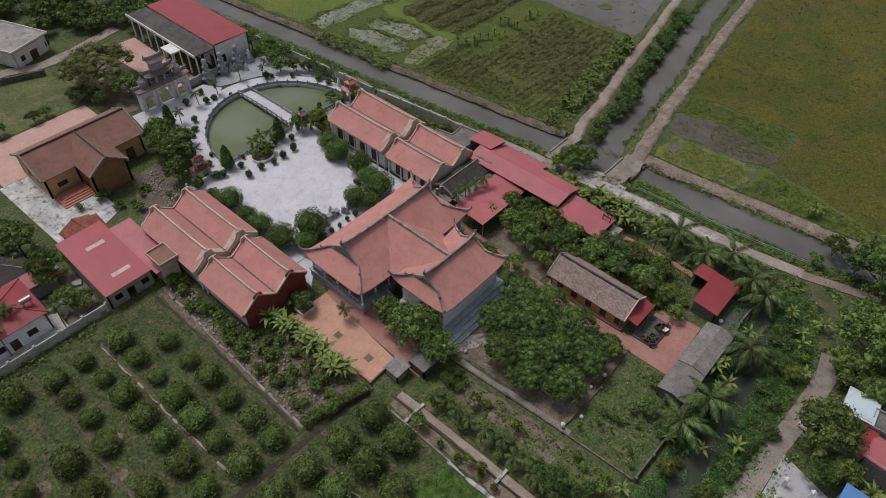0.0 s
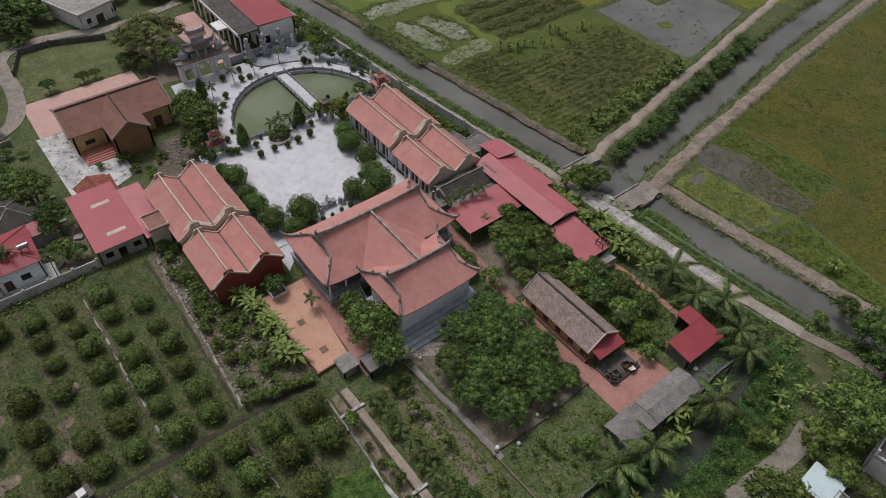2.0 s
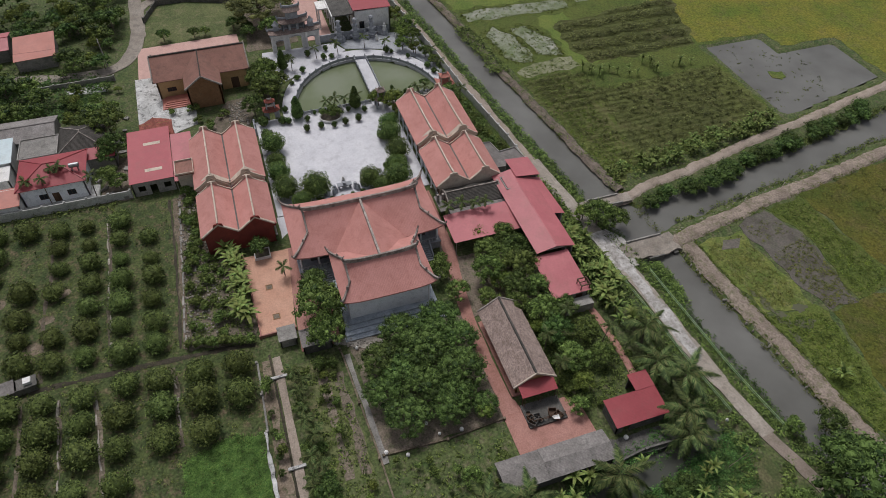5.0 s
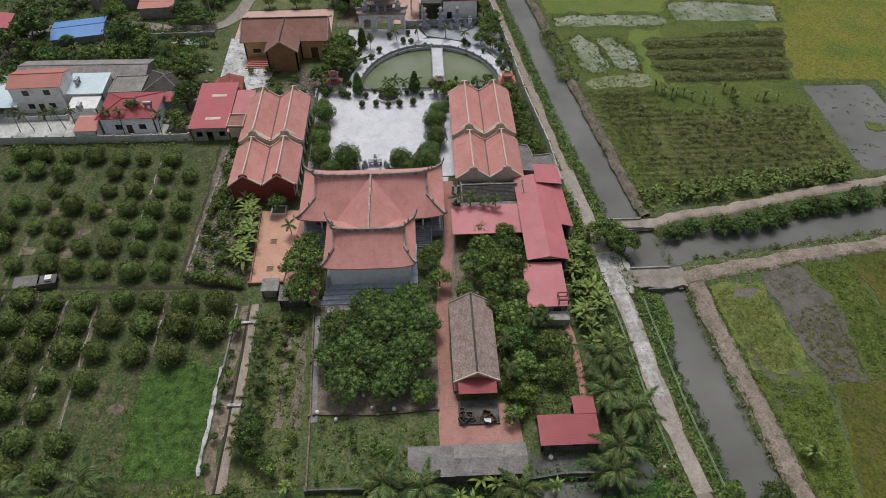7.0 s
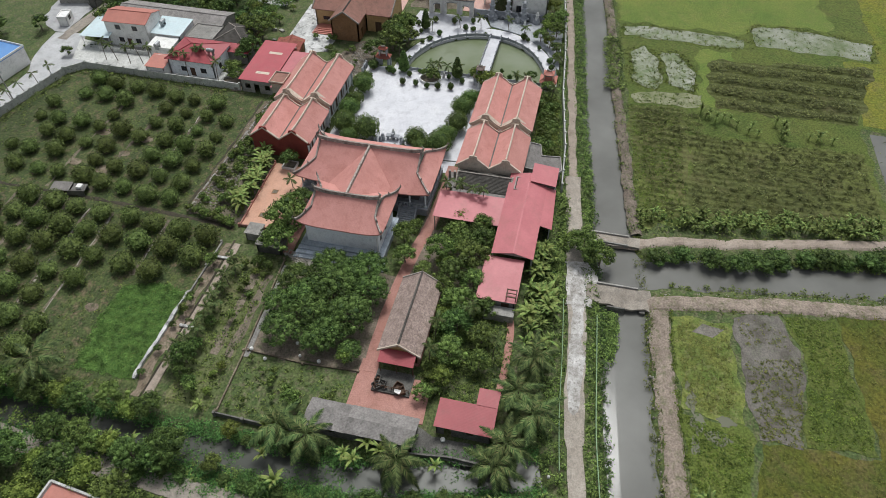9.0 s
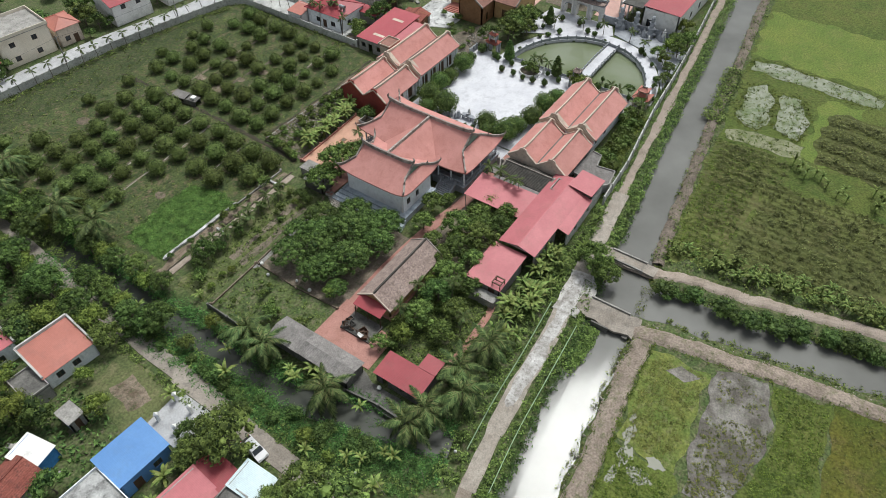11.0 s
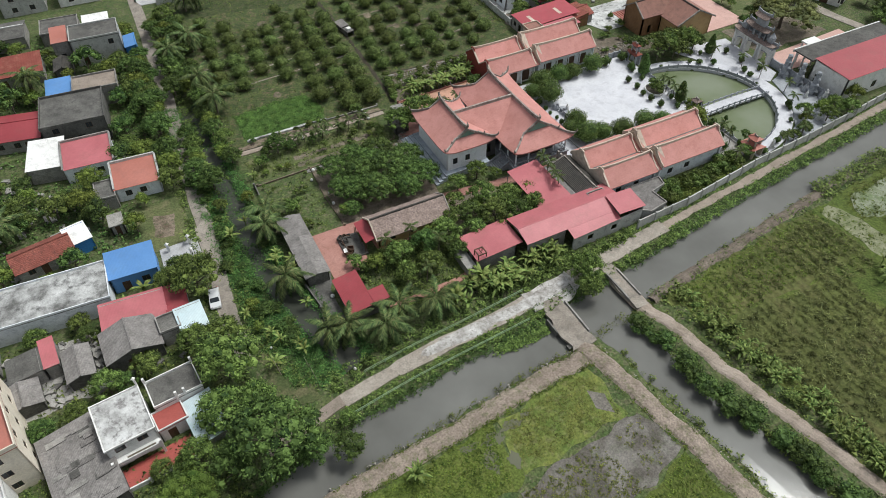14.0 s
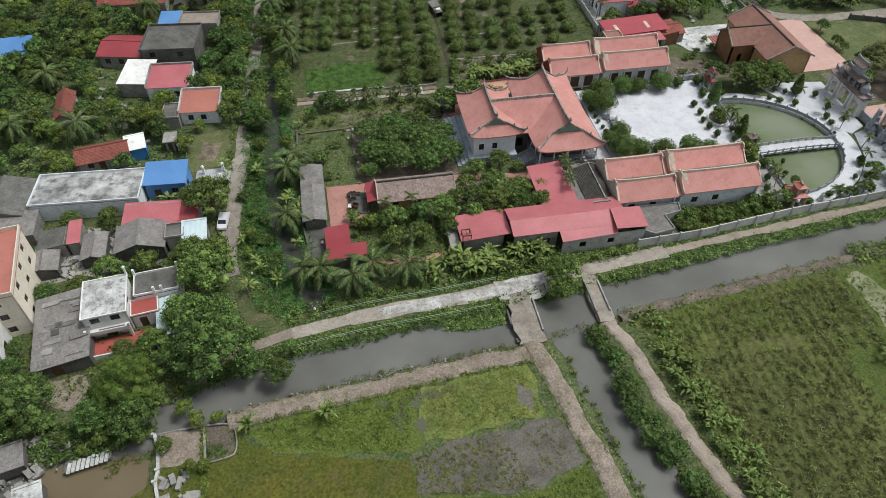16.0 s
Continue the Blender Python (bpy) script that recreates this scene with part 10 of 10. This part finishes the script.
# clipped hedge shrubs and pots along the promenade
rr = random.Random(63)
for k in range(15):
    a = 0.1 + (math.pi - 0.2) * (k + rr.uniform(-0.42, 0.42)) / 14
    u = rr.choice((3.1, 3.2, 3.3, 2.7, 0.9))
    x, y = POND_X - (POND_RX + u) * math.sin(a), POND_Y + (POND_RY + u * 0.7) * math.cos(a)
    if abs(y - 64.2) > 1.5:
        POTTED.put(x, y, rr.uniform(0.5, 1.0) if u > 1 else 0.5, 0.14, rr.uniform(0.8, 1.3), "shrubs of the promenade", "dark shrub in a pot on the pale promenade")
for x, y, k in ((-92.9, 40.0, 1.3), (-92.6, 43.8, 1.0), (-88.2, 40.0, 1.5), (-93.4, 68.6, 1.2), (-90.8, 68.0, 1.4), (-86.6, 65.0, 1.3), (-77.4, 41.0, 1.2), (-66.4, 46.2, 1.0), (-72.6, 60.0, 0.9), (-81.6, 61.4, 1.2)):
    POTTED.put(x, y, k, 0.14, 1.0, "shrubs of the court margin", "dark rounded shrub at the court margin")

# the white car under the tree beside the lane
car = thing("car", "white hatchback parked beside the village lane", "car", 7.6, 67.6, 0.06, 82)
body = Geo()
prof = [(-1.95, 0.35), (1.95, 0.35), (2.0, 0.62), (1.2, 0.86), (0.6, 1.36), (-1.2, 1.42), (-1.85, 0.95), (-2.0, 0.6)]
k0 = len(body.v)
for y, inset in ((-0.82, 0.0), (0.82, 0.0)):
    body.v += [(x, y * (0.86 if z > 1.0 else 1.0), z) for x, z in prof]
m = len(prof)
body.f += [tuple(range(m)), tuple(range(2 * m - 1, m - 1, -1))] + [(i, m + i, m + (i + 1) % m, (i + 1) % m) for i in range(m)]
part("body", body, CAR_PAINT, car)
for s in (-1, 1):
    part("headlight", Geo().box(1.93, 2.0, s * 0.6 - 0.16, s * 0.6 + 0.16, 0.6, 0.74), LAMP_GLASS, car)
    part("tail_light", Geo().box(-2.0, -1.9, s * 0.66 - 0.1, s * 0.66 + 0.1, 0.66, 0.88), TAIL_GLASS, car)
part("bumper", Geo().box(1.96, 2.08, -0.78, 0.78, 0.32, 0.5), CAR_PAINT, car)
part("windscreen", Geo().face([(1.17, -0.7, 0.9), (1.17, 0.7, 0.9), (0.63, 0.64, 1.35), (0.63, -0.64, 1.35)]), GLASS, car)
part("rear_window", Geo().face([(-1.84, 0.66, 0.98), (-1.84, -0.66, 0.98), (-1.24, -0.62, 1.41), (-1.24, 0.62, 1.41)]), GLASS, car)
for s in (-1, 1):
    part("side_window", Geo().face([(0.9, s * 0.79, 0.92), (-1.5, s * 0.79, 0.95), (-1.1, s * 0.722, 1.34), (0.5, s * 0.722, 1.3)][::s]), GLASS, car)
    for x in (-1.25, 1.25):
        w = part("wheel", Geo().tube([(x, s * 0.72 - 0.1, 0.31), (x, s * 0.72 + 0.1, 0.31)], 0.31, 12), RUBBER, car)
        part("rim", Geo().tube([(x, s * 0.72 + s * 0.09, 0.31), (x, s * 0.72 + s * 0.115, 0.31)], 0.18, 8), STEEL, w)


# poles, wires and gate piers
def pole(x, y, h, label="grey concrete utility pole by the lane"):
    p = thing("utility_pole", label, "utility pole", x, y, 0, 0, "utility poles")
    part("shaft", Geo().tube([(0, 0, -0.2), (0, 0, h)], [0.16, 0.1], 7), CONCRETE, p)
    part("cross_arm", Geo().box(-0.7, 0.7, -0.05, 0.05, h - 0.6, h - 0.5), STEEL, p)
    return (x, y, h - 0.5)


tops = [pole(*q) for q in ((-125.8, 10.0, 7.0), (-126.5, -16, 7.0), (-8, -37.4, 7.5), (-36, -35.0, 7.5), (-64, -30.2, 7.5))]
for a, b in ((0, 1), (2, 3), (3, 4)):
    pa, pb = Vector(tops[a]), Vector(tops[b])
    single("wire", Geo().tube([tuple(pa.lerp(pb, t) - Vector((0, 0, 2.4 * t * (1 - t)))) for t in [k / 8 for k in range(9)]], 0.02, 4), RUBBER, "thin black overhead cable between poles", "cable")
for x, y in ((8.3, 53.2), (8.5, 56.4), (11.8, 53.6), (11.6, 57.0)):
    g = thing("gate_pier", "white rendered gate pier at the forecourt", "pier", x, y, 0.1, 0, "gate piers")
    part("shaft", Geo().box(-0.22, 0.22, -0.22, 0.22, 0, 1.7), WHITE, g)
    part("cap", Geo().lathe([(0.42, 1.7), (0.3, 1.85), (0.06, 2.05)], 0, 0, 4), WHITE, g)
# railing of the canal road
rl = thing("railing", "thin green pipe railing beside the canal road", "railing")
pts = spline([(-36, 88.3), (-26, 89.2), (-16, 89.9), (-8, 90.8)], 2.0)
for p in pts:
    part("post", Geo().tube([(p.x, p.y, 0), (p.x, p.y, 0.85)], 0.045, 5), GREEN_PIPE, rl)
for z in (0.45, 0.82):
    part("rail", Geo().tube([(p.x, p.y, z) for p in pts], 0.04, 5), GREEN_PIPE, rl)
rl = thing("railing", "thin pipe railing on the canal edge", "railing")
pts = spline([(-34, 93.6), (-24, 94.3), (-14, 95.0), (-4, 96.3)], 2.0)
for p in pts:
    part("post", Geo().tube([(p.x, p.y, -0.2), (p.x, p.y, 0.8)], 0.045, 5), GREEN_PIPE, rl)
for z in (0.4, 0.76):
    part("rail", Geo().tube([(p.x, p.y, z) for p in pts], 0.04, 5), GREEN_PIPE, rl)
for k, (x, y) in enumerate(((-1.3, 86.0), (-1.5, 88.5), (2.7, 85.5))):
    single("bamboo_pole", Geo().tube([(x, y, -0.1), (x + 0.3, y + 0.5 - 0.4 * k, 2.2), (x + 0.5, y + 0.9 - 0.8 * k, 4.2)], [0.05, 0.04, 0.025], 5), DIRT, "thin pale bamboo pole standing in the weeds", "pole", "bamboo poles")
# pump hut in the orchard
hut = thing("pump_hut", "low grey sheet-roofed pump hut in the orchard", "hut", -41.6, -1.6, 0.05, 8)
part("roof_sheet", Geo().sheet([[(-1.1, -3.2, 1.5), (1.1, -3.2, 1.3)], [(-1.1, 0.4, 1.5), (1.1, 0.4, 1.3)]], 0.06), ASBESTOS, hut)
part("roof_sheet", Geo().sheet([[(-0.9, 0.6, 1.35), (0.9, 0.6, 1.2)], [(-0.9, 3.2, 1.35), (0.9, 3.2, 1.2)]], 0.05), DARK_CONCRETE, hut)
part("wall", Geo().wall((-0.9, -3.0), (0.9, -3.0), 0, 1.28, 0.12).wall((0.9, -2.88), (0.9, 3.0), 0, 1.18, 0.12, [(2.0, 2.8, 0.3, 1.0)]).wall((-0.9, 3.0), (-0.9, -2.88), 0, 1.28, 0.12), DARK_CONCRETE, hut)
part("water_tank", Geo().box(-0.5, 0.5, 1.6, 2.6, 1.3, 1.75), WHITE, hut, "white plastic water tank")
# water tanks on roofs
for x, y, z, r in ((-86.4, -8.4, 3.2, 0), (-83.8, 6.4, 5.0, 90), (-94.2, -11.0, 4.3, 0)):
    t = thing("water_tank", "shiny steel water tank on the roof", "water tank", x, y, z, r, "roof water tanks")
    part("cylinder", Geo().tube([(-0.8, 0, 0.6), (0.8, 0, 0.6)], 0.42, 12), STEEL, t)
    for k in (-0.5, 0.5):
        part("stand", Geo().box(k - 0.06, k + 0.06, -0.4, 0.4, -0.6, 0.3), STEEL, t)
# rubble and litter
rr = random.Random(17)
heap = Geo()
for x, y, _ in strew(81, [(-76, 22.0), (-59, 21.8), (-42, 21.6), (-42, 27.4), (-59, 26.4), (-76, 25.2)], 430) + strew(82, [(-36.4, 41), (-31.5, 50), (-33, 51), (-37.4, 42)], 120) + strew(83, [(-103, 34), (-90, 33), (-89, 37), (-103, 37.5)], 240) + strew(84, [(24, 103), (38, 108), (38, 114), (26, 110)], 160):
    s = rr.uniform(0.08, 0.26)
    heap.lathe([(s, 0.08), (s * rr.uniform(0.7, 1), 0.08 + s * 0.6), (s * 0.4, 0.08 + s)], x, y, 5)
single("loose_stones", heap, RUBBLE, "scattered broken stones and bricks", "stones", "", "stuff")
setting("ground_patch", plot([(-104, 33.8), (-88.5, 26.5), (-88, 37.5), (-104.5, 38.5)], 0.03, 0.1, 0.5, 31), SOIL, "bare brown soil between church and side hall", "ground")
setting("ground_patch", plot([(-60, 38.2), (-65.4, 38.2), (-65.4, 64.8), (-61.8, 64.8), (-61.8, 40)], 0.03, 0.1, 0.2, 32), PAVING, "pale paving strip before the temple hall", "ground")
setting("ground_patch", plot([(-52, 62.6), (-34, 62.4), (-33, 74.6), (-46.4, 74.8), (-47, 65.2), (-52, 65.2)], 0.03, 0.1, 0.4, 33), SOIL, "shaded bare soil under the garden trees", "ground")
setting("ground_patch", plot([(-36, 44.4), (-35.2, 62), (-16.4, 61.2), (-16.6, 44.4)], 0.03, 0.1, 0.4, 34), SOIL, "bare leaf-littered soil under the grove", "ground")
setting("ground_patch", plot([(9.0, 44.4), (12.4, 43.6), (13.4, 49.0), (10.2, 50.2)], 0.036, 0.05, 0.5, 35), TRACK, "trodden brown earth in the grass yard", "ground")
setting("ground_patch", plot([(-63.3, 79.4), (-70.4, 79.8), (-69.6, 84.0), (-63.2, 84.6)], 0.06, 0.1, 0.3, 36), CONCRETE, "grey concrete yard beside the dining shed", "ground")
for k, (x, y, rx, ry) in enumerate(((-22.4, 107.4, 1.6, 0.7), (-19.2, 108.2, 1.5, 0.9), (-17.4, 110.8, 1.2, 1.5), (-20.2, 112.0, 0.8, 1.2), (-15.6, 107.8, 1.3, 0.6), (-24.8, 106.9, 0.7, 0.35))):
    ring = [(x + rx * (1 + 0.22 * math.sin(3 * a + k) + 0.16 * math.sin(7 * a + 2 * k)) * math.cos(a), y + ry * (1 + 0.2 * math.sin(4 * a + k) + 0.14 * math.sin(9 * a)) * math.sin(a)) for a in np.linspace(0, 2 * math.pi, 37)[:-1]]
    setting("puddle", Geo().prism(ring, -0.02, 0.04), FLOOD, "shallow puddle between the young plants", "water")
setting("bare_corner", plot([(-34.6, 107.7), (-34.1, 110.6), (-36.0, 112.4), (-36.5, 109.3)], 0.05, 0.05, 0.1, 38), MUD, "bare brown corner of the young rice plot", "field")

# island and floating plants of the fish pond
setting("pond_island", plot([(-79, 150), (-76.5, 149.4), (-75.4, 151), (-75.8, 152.6), (-78, 153)], -0.1, 0.4, 0.5, 51), FIELD, "small grassy island in the fish pond", "island")
growth("floating_plants", "small floating plants on the fish pond", tufts(20, [(x, y, -0.2) for x, y, _ in strew(89, [(-90.5, 142.6), (-66, 142.6), (-67, 162.5), (-91, 162.5)], 90)], 0.5, 0.12, 6, 0.18), LEAF_DRY)
growth("water_weeds", "lush green water weeds beside the culvert", tufts(43, [(x, y, -0.5) for x, y, _ in strew(163, [(-36, 94.4), (-27, 95.0), (-26.4, 96.4), (-32, 97.2), (-35.6, 96.4)], 300)], 0.5, 0.6, 12, 0.15), LEAF)
growth("creepers", "carpet of green creepers over the stream bank", tufts(44, strew(164, [(0.6, 50), (3.4, 50), (4.0, 66), (5.0, 72), (3.6, 80), (1.6, 89), (-4.2, 89.6), (-2.6, 83), (0.2, 74)], 1100), 0.5, 0.3, 14, 0.13), LEAF_WEED)
growth("stream_plants", "green floating plants covering parts of the stream", tufts(21, [(x, y, -0.58) for x, y, _ in along(90, STREAM_LINE, 900, -2.2, 2.2) if math.sin(y * 0.33) + 0.7 * math.sin(y * 0.81 + x) > (0.9 if y > 66 else -0.1)], 0.5, 0.14, 8, 0.15), LEAF_WEED)
setting("ground_patch", plot([(-143, 42), (-122.6, 40.5), (-122.6, 45.5), (-124, 52.4), (-146, 51.6)], 0.03, 0.1, 0.5, 52), SOIL, "bare brown earth under the great feathery tree", "ground")
setting("ground_patch", plot([(-1.2, 91.6), (2.8, 91.6), (5.0, 86.0), (4.6, 80.4), (1.8, 81.4), (0.2, 87)], 0.04, 0.1, 0.6, 93), LAWN, "dry tan-green grass beside the lane", "ground")
setting("ground_patch", plot([(-91, 14.6), (-78.4, 14.6), (-78.4, 8), (-91, 12.4)], 0.03, 0.1, 0.3, 53), SOIL, "bare yard soil beside the tin-roofed shed", "ground")

# paving with stone ornaments between the promenade and the canal wall
# darker grey than the promenade: shadow near the gate painted in
setting("pavement", Geo().prism([(-120.8, 60.8), (-117.2, 62), (-114.6, 70), (-109, 76.2), (-101, 80.2), (-119.4, 79.2), (-121.2, 74)], -0.1, 0.138), STONE, "stone paving behind the half-moon promenade, shadow in its dark tone", "promenade")
# concrete-rimmed basins beside the field
basin = thing("garden_basin", "small basin with a pale curved concrete rim", "basin", 0, 0, 0)
edge = spline([(15.0, 107.4), (11.7, 107.15), (8.7, 107.1), (5.7, 107.3), (4.5, 108.5), (4.3, 111.4), (5.2, 112.2), (8.0, 112.6)], 0.6)
part("rim", Geo().tube([(p.x, p.y, 0.14) for p in edge], 0.12, 6), CONCRETE, basin, "pale rounded concrete rim")
part("wall", Geo().wall((8.75, 107.3), (8.3, 112.5), -0.1, 0.3, 0.3), CONCRETE, basin, "low mossy dividing wall")
part("earth", Geo().prism([(8.5, 107.3), (8.2, 112.4), (5.3, 112.0), (4.5, 111.2), (4.7, 108.6), (5.8, 107.5)], -0.05, 0.035), SOIL, basin)
setting("ground_patch", plot([(14.4, 107.4), (9.2, 107.4), (8.8, 112.6), (14.0, 112.2)], 0.05, 0.1, 0.3, 71), BANK, "trodden grey-brown earth beside the basin", "ground")
growth("pond_weeds", "rank dark weeds between the pond huts and the canal", tufts(47, strew(167, [(15, 105.6), (30, 103.6), (31, 106.6), (29.6, 109.2), (20, 108.8), (15.4, 107.2)], 520), 0.6, 0.8, 9, 0.2), LEAF_DARK)
for x, y, k, kind in ((21.4, 107.4, 0.45, BROAD), (26.4, 106.8, 0.4, DARKT), (29.0, 104.2, 0.55, BROAD), (24.0, 108.4, 0.3, PALE), (33.2, 104.8, 0.6, DARKT)):
    kind.put(x, y, k, 0, 1.0, "village trees")
growth("moss_hedge", "yellow-green weeds on the dividing wall of the basin", tufts(45, along(165, [(8.75, 107.0), (8.4, 112.5), (8.1, 118)], 120, -0.3, 0.3, 0.1), 0.3, 0.35, 10, 0.12), LEAF_LIGHT)
growth("basin_weeds", "bright green weeds in the basin", tufts(46, strew(166, [(8.2, 110.4), (8.0, 112.2), (5.4, 111.8), (6.0, 110.4)], 90), 0.3, 0.2, 9, 0.1), LEAF_WEED)
for x, y, k in ((11.0, 104.6, 0.5), (9.7, 113.4, 0.4), (16.5, 108.0, 0.4)):
    PALE.put(x, y, k, 0, 1.0, "young trees by the basin", "bright green young tree beside the basin")
for k in range(9):
    x, y = 25.2 - 0.56 * k, 110.5 - 0.12 * k
    single("board", Geo().box(x - 0.22, x + 0.22, y - 0.75 - 0.1 * (k % 3), y + 0.75, 0.28 + 0.02 * (k % 2), 0.36 + 0.02 * (k % 2)), PALE_WALL, "weathered grey board on the pond edge", "board", "boards on the pond edge")
setting("pavement", Geo().prism([(20.2, 109.0), (25.8, 109.4), (25.8, 111.0), (20.2, 109.9)], -0.7, 0.275), DARK_CONCRETE, "dark edge of the brown pond under the boards", "bank")
boundary("low crumbling pale wall beside the brown pond", [(15.2, 107.4), (14.6, 109.2), (14.2, 112.6), (14.4, 114.2), (13.6, 117.6)], 0.4, PALE_WALL, 0.4, 4)
setting("ground_patch", plot([(33.6, 95.6), (25.8, 96.0), (23.0, 99.4), (27, 101.6), (33.8, 99.6)], 0.05, 0.1, 0.5, 72), BANK, "pale concrete landing behind the workshop", "ground")
setting("ground_patch", plot([(25.4, 65.6), (37.6, 65.2), (38.2, 77.4), (25.2, 76.6)], 0.045, 0.1, 0.5, 73), CONCRETE, "stained concrete yard between the sheds", "ground")


def junk(seed, poly, n, mat, label):
    """Boards, blocks and odd sheets that lie about a yard."""
    r, g = random.Random(seed), Geo()
    for x, y, _ in strew(seed, poly, n):
        if any(a - 0.2 < x < b + 0.2 and c - 0.2 < y < d + 0.2 for a, b, c, d in FOOTPRINTS):
            continue
        w, d, h, t = r.uniform(0.2, 0.9), r.uniform(0.15, 0.5), r.uniform(0.08, 0.6), r.uniform(0, 3.14)
        c, s = math.cos(t), math.sin(t)
        g.prism([(x + c * a - s * b, y + s * a + c * b) for a, b in ((-w, -d), (w, -d), (w, d), (-w, d))], 0.04, 0.06 + h)
    single("yard_clutter", g, mat, label, "clutter", "", "stuff")


junk(201, [(25.4, 65.6), (37.6, 65.2), (38.2, 77.4), (25.2, 76.6)], 90, CONCRETE, "grey boards and blocks lying about the shed yard")
junk(202, [(25.4, 65.6), (37.6, 65.2), (38.2, 77.4), (25.2, 76.6), (9.5, 76), (9.5, 72)], 40, DARK_CONCRETE, "dark scrap lying about the shed yard")
junk(203, [(14, 113), (9.6, 113), (9, 119), (13, 119)], 22, CONCRETE, "pale rubbish beside the brown pond")
junk(204, [(20, 104), (40, 106), (40, 118), (30, 118), (28, 109)], 90, CONCRETE, "grey scrap round the pond huts")
junk(205, [(-106, -8), (-79, -8), (-79, 14), (-106, 14)], 80, CONCRETE, "grey scrap in the yards of the west village")
junk(206, [(8, 20), (36, 0), (38, 50), (22, 50), (17, 40)], 80, CONCRETE, "grey scrap in the yards along the lane")

# stones along the foot of the canal banks
rr, g = random.Random(301), Geo()
for x, y, _ in along(302, FIELD_BANK[:5], 130, 1.0, 2.2) + along(303, CANAL_BANK, 110, -2.2, -1.0):
    s = rr.uniform(0.08, 0.2)
    g.lathe([(s, -0.35), (s * rr.uniform(0.7, 1), -0.2 + s * 0.5), (s * 0.4, -0.15 + s)], x, y, 5)
single("bank_stones", g, RUBBLE, "brown stones and clods along the canal banks", "stones", "", "stuff")
